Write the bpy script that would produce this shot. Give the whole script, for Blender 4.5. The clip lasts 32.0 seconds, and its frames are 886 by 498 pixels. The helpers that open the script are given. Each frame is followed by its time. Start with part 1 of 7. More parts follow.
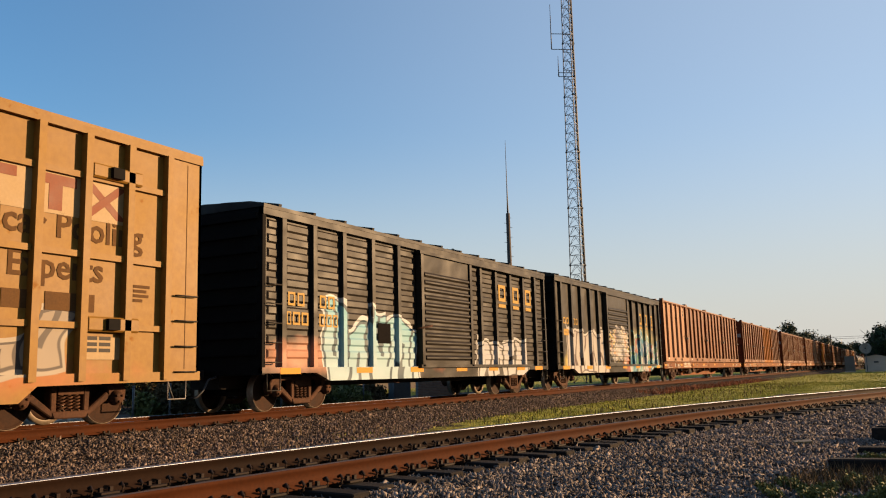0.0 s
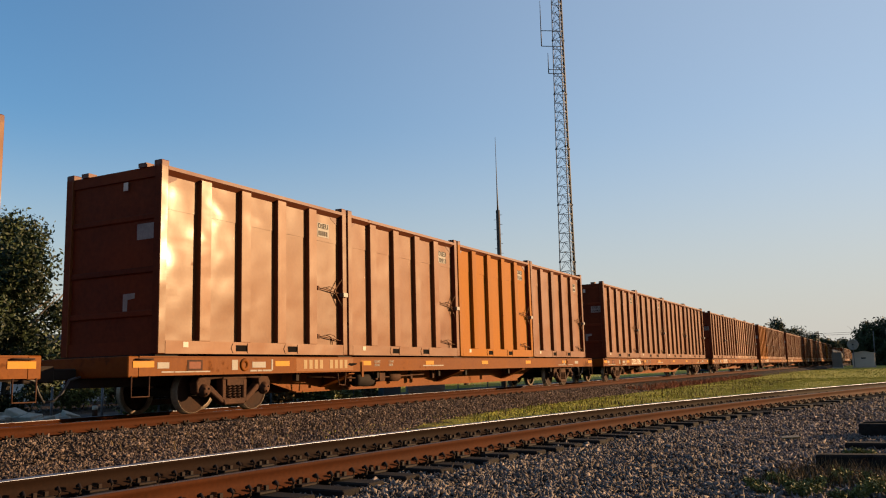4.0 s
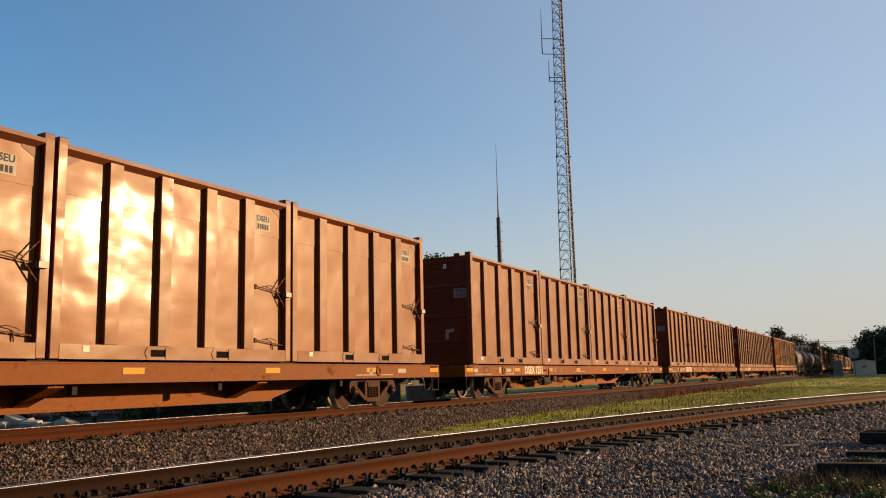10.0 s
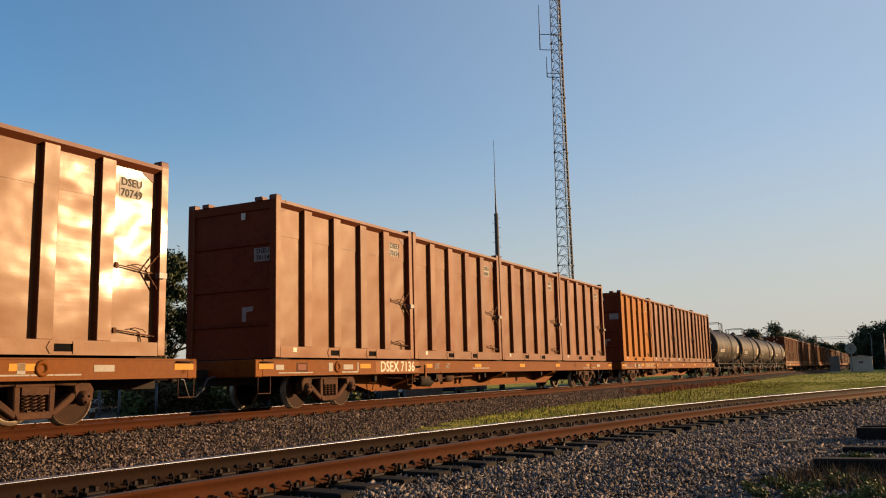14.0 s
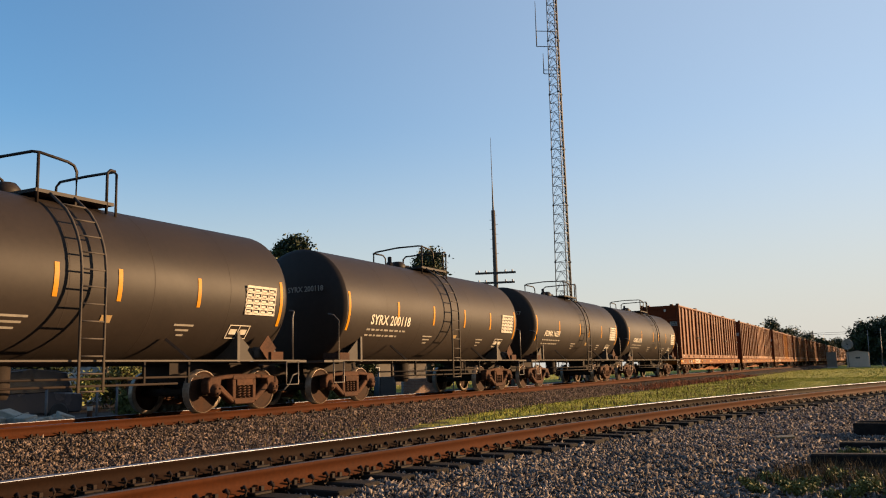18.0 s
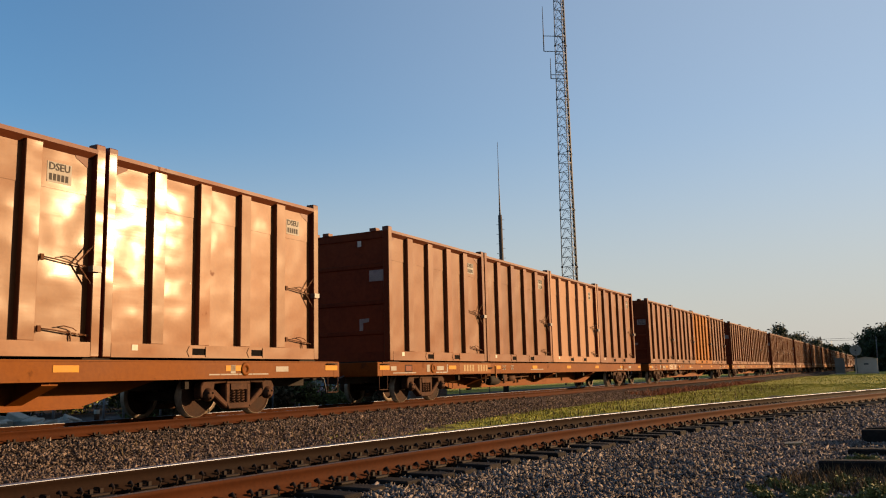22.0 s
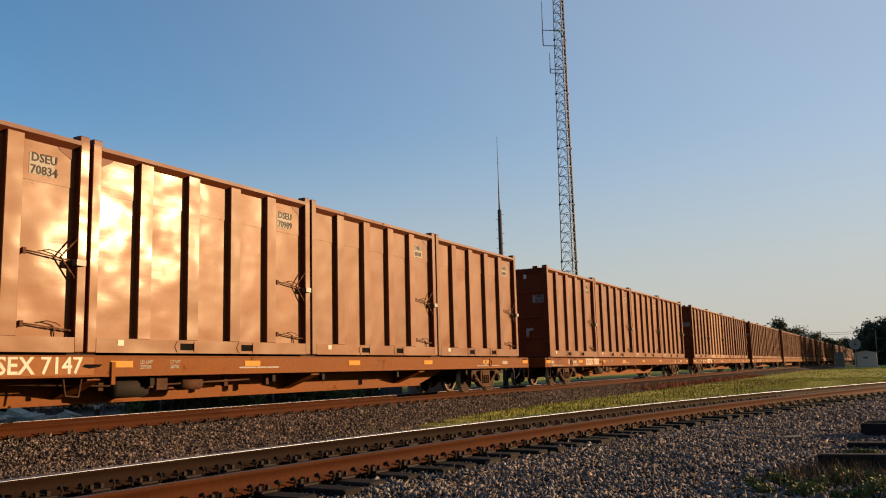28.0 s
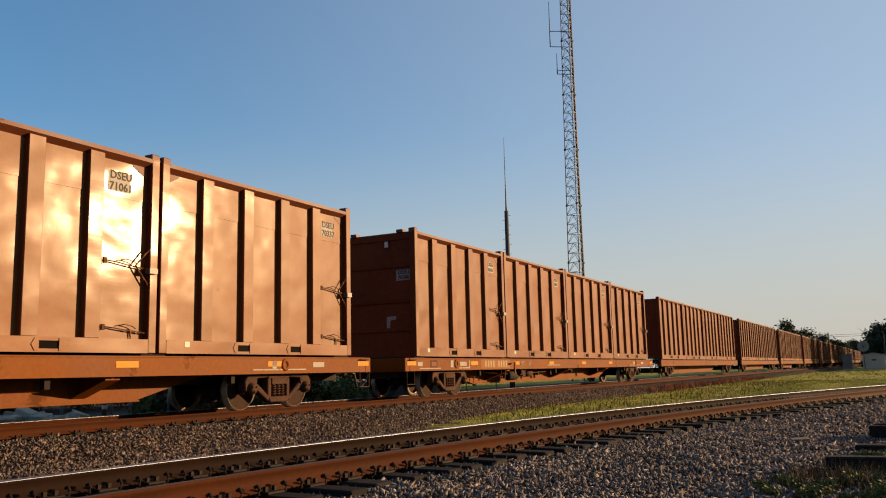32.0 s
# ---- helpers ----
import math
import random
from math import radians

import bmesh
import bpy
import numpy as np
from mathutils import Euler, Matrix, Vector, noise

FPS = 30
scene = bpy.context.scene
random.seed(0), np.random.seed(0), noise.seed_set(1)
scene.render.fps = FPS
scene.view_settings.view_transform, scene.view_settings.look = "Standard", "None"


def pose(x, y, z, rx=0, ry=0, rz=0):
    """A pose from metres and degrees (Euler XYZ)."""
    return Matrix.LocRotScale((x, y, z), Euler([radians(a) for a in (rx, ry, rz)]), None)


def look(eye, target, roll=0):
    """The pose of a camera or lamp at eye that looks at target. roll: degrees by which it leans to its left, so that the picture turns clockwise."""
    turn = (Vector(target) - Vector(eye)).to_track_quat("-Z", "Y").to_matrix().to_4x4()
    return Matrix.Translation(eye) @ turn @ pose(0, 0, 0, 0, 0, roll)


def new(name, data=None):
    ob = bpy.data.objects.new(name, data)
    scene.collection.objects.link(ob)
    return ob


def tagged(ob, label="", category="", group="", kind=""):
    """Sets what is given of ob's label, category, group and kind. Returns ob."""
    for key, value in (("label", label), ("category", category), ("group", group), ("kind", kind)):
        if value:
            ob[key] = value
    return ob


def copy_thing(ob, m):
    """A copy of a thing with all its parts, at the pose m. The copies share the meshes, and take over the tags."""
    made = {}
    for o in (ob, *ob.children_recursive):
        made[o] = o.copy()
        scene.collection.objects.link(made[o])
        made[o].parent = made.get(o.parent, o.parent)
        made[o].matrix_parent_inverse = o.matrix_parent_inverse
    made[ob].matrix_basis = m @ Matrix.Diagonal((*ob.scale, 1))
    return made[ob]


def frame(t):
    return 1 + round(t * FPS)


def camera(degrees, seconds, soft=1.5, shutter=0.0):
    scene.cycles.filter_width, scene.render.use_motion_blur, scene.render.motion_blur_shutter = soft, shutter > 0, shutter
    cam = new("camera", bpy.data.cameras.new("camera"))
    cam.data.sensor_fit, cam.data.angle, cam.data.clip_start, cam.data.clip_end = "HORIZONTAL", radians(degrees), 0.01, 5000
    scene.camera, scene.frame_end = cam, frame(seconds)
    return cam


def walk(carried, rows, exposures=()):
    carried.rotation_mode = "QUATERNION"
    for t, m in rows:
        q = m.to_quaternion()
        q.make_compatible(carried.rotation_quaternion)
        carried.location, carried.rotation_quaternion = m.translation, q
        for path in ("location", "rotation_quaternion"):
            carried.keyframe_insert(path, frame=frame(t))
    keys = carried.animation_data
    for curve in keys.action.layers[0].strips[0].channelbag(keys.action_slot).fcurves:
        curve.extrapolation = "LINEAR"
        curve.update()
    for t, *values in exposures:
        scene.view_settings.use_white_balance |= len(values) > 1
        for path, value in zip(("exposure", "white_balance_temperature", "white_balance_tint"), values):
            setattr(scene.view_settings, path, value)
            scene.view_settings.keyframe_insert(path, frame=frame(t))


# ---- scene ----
# camera: held by hand at one spot beside a curved siding, slight drift of aim only
cam = camera(55.5, 32.0, 1.1)
EYE = (0.0, 0.0, 0.666)
AIM = [(0, 98.55, 1.47, 28.26), (0.5, 98.50, 1.42, 28.24), (1, 98.52, 1.44, 28.13), (1.5, 98.53, 1.49, 28.00), (2, 98.56, 1.50, 27.86), (2.5, 98.49, 1.53, 27.75), (4.5, 98.30, 1.55, 27.55), (5, 98.35, 1.52, 27.50), (5.5, 98.43, 1.41, 27.46), (6, 98.52, 1.36, 27.49), (6.5, 98.56, 1.36, 27.52), (7, 98.57, 1.36, 27.55), (7.5, 98.69, 1.38, 27.59), (8, 98.78, 1.36, 27.59), (8.5, 98.89, 1.35, 27.60), (9, 98.86, 1.37, 27.55)]
AIM += [(9.5, 98.85, 1.38, 27.59), (10, 98.80, 1.39, 27.59), (10.5, 98.81, 1.39, 27.59), (11, 98.81, 1.41, 27.59), (11.5, 98.76, 1.42, 27.59), (12, 98.73, 1.40, 27.59), (12.5, 98.63, 1.42, 27.54), (13, 98.58, 1.43, 27.49), (13.5, 98.52, 1.44, 27.43), (14, 98.52, 1.43, 27.44), (14.5, 98.49, 1.42, 27.36), (16.5, 98.51, 1.49, 27.26), (17, 98.48, 1.51, 27.26), (17.5, 98.39, 1.55, 27.27), (18, 98.32, 1.64, 27.28), (18.5, 98.23, 1.66, 27.30)]
AIM += [(19, 98.23, 1.65, 27.37), (19.5, 98.23, 1.56, 27.45), (20, 98.31, 1.42, 27.51), (20.5, 98.45, 1.38, 27.66), (21, 98.47, 1.40, 27.66), (21.5, 98.52, 1.40, 27.71), (22, 98.64, 1.42, 27.71), (22.5, 98.75, 1.45, 27.74), (23, 98.76, 1.46, 27.75), (23.5, 98.77, 1.48, 27.75), (24, 98.71, 1.49, 27.71), (24.5, 98.65, 1.54, 27.69), (26.5, 98.38, 1.52, 27.59), (27, 98.31, 1.49, 27.61), (27.5, 98.31, 1.50, 27.66), (28, 98.29, 1.55, 27.70)]
AIM += [(28.5, 98.28, 1.56, 27.73), (29, 98.32, 1.60, 27.82), (29.5, 98.45, 1.60, 27.87), (30, 98.48, 1.60, 27.97), (30.5, 98.39, 1.53, 28.01), (31, 98.38, 1.48, 28.05), (31.5, 98.36, 1.44, 28.08), (32, 98.37, 1.40, 28.14)]
walk(cam, [(t, pose(*EYE, rx, ry, rz)) for t, rx, ry, rz in AIM], [(0, 1.33, 7000, 12), (2.5, 1.28, 7000, 12), (5, 1.2, 7100, 12), (17.6, 1.16, 7100, 12), (18, 1.42, 7100, 12), (18.4, 1.5, 7100, 12), (20, 1.5, 7100, 12), (21.2, 1.38, 7100, 12), (22.3, 1.14, 7100, 12), (32, 1.12, 7100, 12)])

# ---- light: low evening sun from the camera's side, up the line ----
SUN_AZ, SUN_EL = radians(49.0), radians(10.0)   # azimuth from +Y towards +X
sun_dir = Vector((math.sin(SUN_AZ) * math.cos(SUN_EL), math.cos(SUN_AZ) * math.cos(SUN_EL), math.sin(SUN_EL)))
world = bpy.data.worlds.new("evening_sky")
scene.world = world
world.use_nodes = True
wn = world.node_tree
sky = wn.nodes.new("ShaderNodeTexSky")
sky.sky_type = "NISHITA"
sky.sun_disc = False
sky.sun_elevation = SUN_EL
sky.sun_rotation = SUN_AZ
sky.altitude = 50
sky.air_density, sky.dust_density, sky.ozone_density = 1.0, 1.0, 3.2
# thin evening haze: blue-white towards the sun's side, and a pale warm veil low over the horizon
deep = wn.nodes.new("ShaderNodeHueSaturation")
deep.inputs["Saturation"].default_value = 1.15
wn.links.new(sky.outputs[0], deep.inputs["Color"])
heading_in = wn.nodes.new("ShaderNodeTexCoord")
split = wn.nodes.new("ShaderNodeSeparateXYZ")
wn.links.new(heading_in.outputs["Generated"], split.inputs[0])
sunward = wn.nodes.new("ShaderNodeVectorMath")
sunward.operation = "DOT_PRODUCT"
sunward.inputs[1].default_value = sun_dir
wn.links.new(heading_in.outputs["Generated"], sunward.inputs[0])
last_colour = deep.outputs[0]
for source, ends, colour in ((sunward.outputs["Value"], (-0.35, 0.95, 0.0, 0.70), (1.85, 2.25, 2.8, 1)), (split.outputs["Z"], (-0.02, 0.30, 0.92, 0.0), (2.35, 2.36, 2.28, 1))):
    amount = wn.nodes.new("ShaderNodeMapRange")
    amount.interpolation_type = "SMOOTHSTEP"
    for socket, value in zip(("From Min", "From Max", "To Min", "To Max"), ends):
        amount.inputs[socket].default_value = value
    wn.links.new(source, amount.inputs["Value"])
    haze = wn.nodes.new("ShaderNodeMix")
    haze.data_type = "RGBA"
    haze.inputs[7].default_value = colour
    wn.links.new(amount.outputs[0], haze.inputs[0])
    wn.links.new(last_colour, haze.inputs[6])
    last_colour = haze.outputs[2]
wn.links.new(last_colour, wn.nodes["Background"].inputs[0])
wn.nodes["Background"].inputs[1].default_value = 0.105
sun = new("sun", bpy.data.lights.new("sun", "SUN"))
sun.data.energy, sun.data.angle, sun.data.color = 5.0, radians(0.6), (1.0, 0.66, 0.36)
sun.matrix_world = look((0, 0, 60), Vector((0, 0, 60)) - sun_dir)


# ---- materials ----
def node(nt, kind, **values):
    n = nt.nodes.new(kind)
    for key, value in values.items():
        n.inputs[key].default_value = value
    return n


BASE_DARKEN = 0.82      # darkens every base colour, deepening shade against the stronger sun


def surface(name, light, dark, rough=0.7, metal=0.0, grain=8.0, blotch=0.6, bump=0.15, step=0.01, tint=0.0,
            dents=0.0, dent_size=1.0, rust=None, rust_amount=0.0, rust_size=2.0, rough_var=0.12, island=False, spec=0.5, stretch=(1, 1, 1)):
    """A procedural surface: two scales of colour, roughness and relief, with optional dents and rust patches."""
    m = bpy.data.materials.new(name)
    m.use_nodes = True
    nt = m.node_tree
    ln = nt.links.new
    bsdf = nt.nodes["Principled BSDF"]
    light, dark = ([c * BASE_DARKEN for c in colour] for colour in (light, dark))
    geo = nt.nodes.new("ShaderNodeTexCoord")
    info = nt.nodes.new("ShaderNodeObjectInfo")
    off = node(nt, "ShaderNodeVectorMath")
    off.operation = "SCALE"
    rnd = nt.nodes.new("ShaderNodeCombineXYZ")
    for i in range(3):
        ln(info.outputs["Random"], rnd.inputs[i])
    ln(rnd.outputs[0], off.inputs[0])
    off.inputs["Scale"].default_value = 37.0
    add = nt.nodes.new("ShaderNodeVectorMath")
    squash = nt.nodes.new("ShaderNodeVectorMath")
    squash.operation = "MULTIPLY"
    squash.inputs[1].default_value = stretch
    ln(geo.outputs["Object"], squash.inputs[0])
    ln(squash.outputs[0], add.inputs[0])
    ln(off.outputs[0], add.inputs[1])
    fine = node(nt, "ShaderNodeTexNoise", Scale=grain, Detail=6.0, Roughness=0.6)
    broad = node(nt, "ShaderNodeTexNoise", Scale=blotch, Detail=4.0, Roughness=0.55)
    for t in (fine, broad):
        ln(add.outputs[0], t.inputs["Vector"])
    mix_f = node(nt, "ShaderNodeMath")
    mix_f.operation = "MULTIPLY_ADD"
    mix_f.inputs[1].default_value = 0.45
    ln(fine.outputs[0], mix_f.inputs[0])
    half = node(nt, "ShaderNodeMath")
    half.operation = "MULTIPLY"
    half.inputs[1].default_value = 0.55
    ln(broad.outputs[0], half.inputs[0])
    ln(half.outputs[0], mix_f.inputs[2])
    ramp = nt.nodes.new("ShaderNodeValToRGB")
    ramp.color_ramp.elements[0].position, ramp.color_ramp.elements[1].position = 0.36, 0.64
    ramp.color_ramp.elements[0].color = (*dark, 1)
    ramp.color_ramp.elements[1].color = (*light, 1)
    ln(mix_f.outputs[0], ramp.inputs[0])
    colour = ramp.outputs[0]
    if tint or island:
        hsv = nt.nodes.new("ShaderNodeHueSaturation")
        rng = node(nt, "ShaderNodeMapRange")
        rng.inputs["To Min"].default_value, rng.inputs["To Max"].default_value = 1 - (tint or 0.4), 1 + (tint or 0.4)
        if island:
            ng = nt.nodes.new("ShaderNodeNewGeometry")
            ln(ng.outputs["Random Per Island"], rng.inputs["Value"])
        else:
            ln(info.outputs["Random"], rng.inputs["Value"])
        ln(rng.outputs[0], hsv.inputs["Value"])
        ln(colour, hsv.inputs["Color"])
        colour = hsv.outputs[0]
    rough_in = node(nt, "ShaderNodeMapRange")
    rough_in.inputs["To Min"].default_value, rough_in.inputs["To Max"].default_value = max(rough - rough_var, 0.05), min(rough + rough_var, 1)
    ln(broad.outputs[0], rough_in.inputs["Value"])
    rough_out = rough_in.outputs[0]
    if rust:
        rn = node(nt, "ShaderNodeTexNoise", Scale=rust_size, Detail=8.0, Roughness=0.68)
        ln(add.outputs[0], rn.inputs["Vector"])
        cut = node(nt, "ShaderNodeMapRange")
        cut.inputs["From Min"].default_value, cut.inputs["From Max"].default_value = 0.66 - rust_amount, 0.72 - rust_amount
        ln(rn.outputs[0], cut.inputs["Value"])
        mx = nt.nodes.new("ShaderNodeMix")
        mx.data_type = "RGBA"
        ln(cut.outputs[0], mx.inputs[0])
        ln(colour, mx.inputs[6])
        mx.inputs[7].default_value = (*rust, 1)
        colour = mx.outputs[2]
        rmx = nt.nodes.new("ShaderNodeMix")
        ln(cut.outputs[0], rmx.inputs[0])
        ln(rough_out, rmx.inputs[2])
        rmx.inputs[3].default_value = 0.85
        rough_out = rmx.outputs[0]
    ln(colour, bsdf.inputs["Base Color"])
    ln(rough_out, bsdf.inputs["Roughness"])
    bsdf.inputs["Metallic"].default_value = metal
    bsdf.inputs["Specular IOR Level"].default_value = spec
    b = node(nt, "ShaderNodeBump", Strength=bump, Distance=step)
    ln(fine.outputs[0], b.inputs["Height"])
    last = b
    if dents:
        dn = node(nt, "ShaderNodeTexNoise", Scale=1.0 / dent_size, Detail=1.5, Roughness=0.45)
        lie = nt.nodes.new("ShaderNodeVectorMath")
        lie.operation = "MULTIPLY"
        lie.inputs[1].default_value = (1.0, 0.95, 1.3)
        ln(add.outputs[0], lie.inputs[0])
        ln(lie.outputs[0], dn.inputs["Vector"])
        d = node(nt, "ShaderNodeBump", Strength=1.0, Distance=dents)
        ln(dn.outputs[0], d.inputs["Height"])
        ln(b.outputs[0], d.inputs["Normal"])
        flat_lie = nt.nodes.new("ShaderNodeVectorMath")
        flat_lie.operation = "MULTIPLY"
        flat_lie.inputs[1].default_value = (1.0, 0.7, 8.0)
        ln(add.outputs[0], flat_lie.inputs[0])
        crease = node(nt, "ShaderNodeTexNoise", Scale=1.0, Detail=3.0, Roughness=0.6)
        ln(flat_lie.outputs[0], crease.inputs["Vector"])
        last = node(nt, "ShaderNodeBump", Strength=1.0, Distance=dents * 0.010)
        ln(crease.outputs[0], last.inputs["Height"])
        ln(d.outputs[0], last.inputs["Normal"])
    ln(last.outputs[0], bsdf.inputs["Normal"])
    return m


M_COPPER = surface("faded_copper_paint", (0.160, 0.0510, 0.0145), (0.120, 0.0350, 0.0100), 0.46, 0, 14, 0.5, 0.05, 0.004, 0.12, 0.055, 1.2, (0.09, 0.028, 0.011), -0.02, 2.5, rough_var=0.06, spec=0.16)
M_COPPER.node_tree.nodes["Principled BSDF"].inputs["Specular Tint"].default_value = (1.0, 0.97, 0.82, 1)
M_SALMON = surface("chalky_salmon_paint", (0.285, 0.142, 0.072), (0.25, 0.118, 0.058), 0.55, 0, 14, 0.4, 0.05, 0.004, 0.06, 0.03, 1.2, (0.20, 0.07, 0.02), -0.06, 1.8, spec=0.12)
# container ends: their shade is put into this darker brown
M_ENDWALL = surface("shade_darkened_end_plate", (0.15, 0.034, 0.012), (0.092, 0.020, 0.008), 0.75, 0, 10, 0.7, 0.1, 0.005, 0.15, 0.03, 0.9, spec=0.06)
M_ORANGE = surface("fresh_orange_paint", (0.275, 0.094, 0.0035), (0.235, 0.075, 0.003), 0.6, 0, 14, 0.5, 0.05, 0.004, 0.06, 0.02, 1.3, (0.08, 0.024, 0.008), -0.03, 2.5, spec=0.08)
M_FRAME = surface("brown_steel_frame", (0.128, 0.0350, 0.0118), (0.090, 0.0240, 0.0085), 0.55, 0, 18, 0.8, 0.08, 0.004, 0.1, 0, 1, (0.06, 0.022, 0.011), 0.02, spec=0.25)
M_CAR = surface("orange_flatcar_paint", (0.172, 0.051, 0.0040), (0.122, 0.033, 0.0031), 0.55, 0, 12, 0.5, 0.06, 0.004, 0.06, 0.012, 0.7, (0.07, 0.025, 0.008), 0.06, 1.6, spec=0.06)
M_PATCH = surface("fresher_orange_patch", (0.20, 0.070, 0.012), (0.165, 0.054, 0.009), 0.5, 0, 12, 0.8, 0.05, 0.003, spec=0.08)
M_UNDER = surface("grimy_underframe", (0.0222, 0.01332, 0.00888), (0.01036, 0.0074, 0.00592), 0.85, 0, 20, 1.5, 0.2, 0.006, 0.15, spec=0.2)
M_TRUCK = surface("rusty_cast_steel", (0.086, 0.041, 0.024), (0.030, 0.015, 0.010), 0.8, 0.0, 25, 2.0, 0.25, 0.006, 0.12, spec=0.08)
M_CHAIN = surface("rusty_chain", (0.11, 0.042, 0.016), (0.06, 0.022, 0.009), 0.8, 0, 30, 5, 0.3, 0.003, spec=0.15)
M_WHEEL = surface("rusty_wheel_plate", (0.042, 0.019, 0.010), (0.018, 0.009, 0.006), 0.75, 0.0, 25, 3.0, 0.2, 0.005, spec=0.08)
M_TREAD = surface("worn_wheel_tread", (0.27, 0.21, 0.16), (0.12, 0.09, 0.065), 0.45, 0.35, 20, 3, 0.05, 0.002)
M_BLACK = surface("black_tank_paint", (0.029, 0.0215, 0.0175), (0.021, 0.016, 0.0135), 0.55, 0, 10, 0.4, 0.04, 0.003, 0.1, 0.004, 1.5, spec=0.12)
M_BOXBLACK = surface("worn_black_boxcar_paint", (0.028, 0.0225, 0.017), (0.016, 0.013, 0.010), 0.42, 0, 8, 0.7, 0.06, 0.004, 0.1, 0.08, 1.1, rough_var=0.06, spec=0.08)
M_DEEPBLACK = surface("deep_black_paint", (0.011, 0.0095, 0.0085), (0.006, 0.0052, 0.0048), 0.8, 0, 8, 0.7, 0.08, 0.004, 0.1, spec=0.05)
M_YELLOW = surface("weathered_yellow_boxcar_paint", (0.235, 0.126, 0.024), (0.17, 0.082, 0.014), 0.5, 0, 9, 0.8, 0.06, 0.004, 0.04, 0.018, 1.0, (0.15, 0.058, 0.015), 0.02, 1.6, spec=0.1)
M_REFLECT = surface("yellow_reflective_tape", (0.46, 0.20, 0.006), (0.38, 0.155, 0.005), 0.5, 0, 30, 3, 0.02, 0.001, spec=0.1)
M_WHITE = surface("white_stencil_paint", (0.60, 0.55, 0.46), (0.42, 0.37, 0.30), 0.6, 0, 40, 4, 0.05, 0.001, spec=0.15)
M_GREYLABEL = surface("grey_placard", (0.30, 0.27, 0.23), (0.20, 0.18, 0.15), 0.5, 0, 40, 4, 0.05, 0.001, spec=0.12)
M_ENDLABEL = surface("grimy_grey_placard", (0.30, 0.275, 0.24), (0.19, 0.17, 0.15), 0.6, 0, 40, 4, 0.05, 0.001, spec=0.1)
M_INK = surface("dark_lettering", (0.037, 0.0296, 0.0259), (0.0222, 0.0185, 0.0148), 0.6, 0, 40, 4, 0.05, 0.001, spec=0.12)
M_DARKFILL = surface("dark_hole_and_patch_fill", (0.00888, 0.0074, 0.00666), (0.00444, 0.0037, 0.0037), 0.9, spec=0.03)
M_RAIL = surface("rusty_rail_steel", (0.058, 0.0165, 0.0045), (0.032, 0.0095, 0.003), 0.8, 0.0, 30, 1.2, 0.12, 0.003, spec=0.06)
M_RAILDARK = surface("greasy_dark_rail_steel", (0.017, 0.008, 0.0045), (0.009, 0.0047, 0.003), 0.8, 0.0, 30, 1.2, 0.12, 0.003, spec=0.05)
M_RAILTOP = surface("polished_rail_head", (0.23, 0.255, 0.31), (0.13, 0.145, 0.175), 0.45, 0.95, 30, 1.5, 0.05, 0.001, rough_var=0.08)
M_RAILBRIGHT = surface("mirror_worn_rail_head", (0.62, 0.62, 0.62), (0.5, 0.5, 0.5), 0.16, 1.0, 30, 1.5, 0.02, 0.001, rough_var=0.04)
M_RAILTOP2 = surface("dull_rail_head", (0.075, 0.045, 0.032), (0.05, 0.03, 0.022), 0.6, 0.1, 30, 1.5, 0.05, 0.001, spec=0.25)
M_TIE = surface("weathered_creosote_timber", (0.0259, 0.02072, 0.01702), (0.00888, 0.0074, 0.00666), 0.9, 0, 22, 2, 0.5, 0.01, 0.25, stretch=(1, 6, 6), spec=0.12)
M_PLATE = surface("rusty_tie_plate", (0.022, 0.011, 0.007), (0.010, 0.006, 0.004), 0.75, 0.0, 30, 4, 0.3, 0.005, spec=0.15)
M_STONE = surface("brown_ballast", (0.200, 0.147, 0.117), (0.044, 0.033, 0.027), 0.9, 0, 30, 5, 0.4, 0.01, 0.55, island=True, spec=0.06)
M_STONEGREY = surface("pale_grey_ballast", (0.265, 0.220, 0.190), (0.052, 0.043, 0.037), 0.9, 0, 30, 5, 0.4, 0.01, 0.55, island=True, spec=0.06)
M_GRAVEL = surface("ballast_bed", (0.055, 0.041, 0.033), (0.018, 0.014, 0.011), 0.95, 0, 26, 1.0, 1.0, 0.03, spec=0.1)
M_GRASS = surface("sunlit_grass", (0.36, 0.34, 0.055), (0.22, 0.235, 0.036), 0.8, 0, 5, 0.6, 0.2, 0.01, 0.3, island=True, spec=0.12)
M_DRYGRASS = surface("dry_weeds", (0.11, 0.075, 0.038), (0.06, 0.042, 0.02), 0.85, 0, 5, 0.6, 0.2, 0.01, 0.3, island=True, spec=0.1)
M_LEAF = surface("tree_leaves", (0.034, 0.050, 0.012), (0.014, 0.022, 0.006), 0.6, 0, 3, 0.4, 0.1, 0.01, 0.45, island=True, spec=0.3)
M_RUSSET = surface("russet_weeds", (0.30, 0.115, 0.062), (0.17, 0.066, 0.036), 0.85, 0, 5, 0.6, 0.2, 0.01, 0.3, island=True, spec=0.05)
M_WEED = surface("weed_leaves", (0.15, 0.155, 0.042), (0.075, 0.085, 0.024), 0.6, 0, 6, 1, 0.1, 0.01, 0.35, island=True, spec=0.2)
M_BARK = surface("grey_bark", (0.1184, 0.0962, 0.074), (0.0592, 0.0481, 0.037), 0.9, 0, 14, 2, 0.6, 0.02)
M_POLE = surface("dark_wooden_pole", (0.074, 0.0555, 0.0407), (0.037, 0.02812, 0.0222), 0.85, 0, 14, 1, 0.4, 0.01)
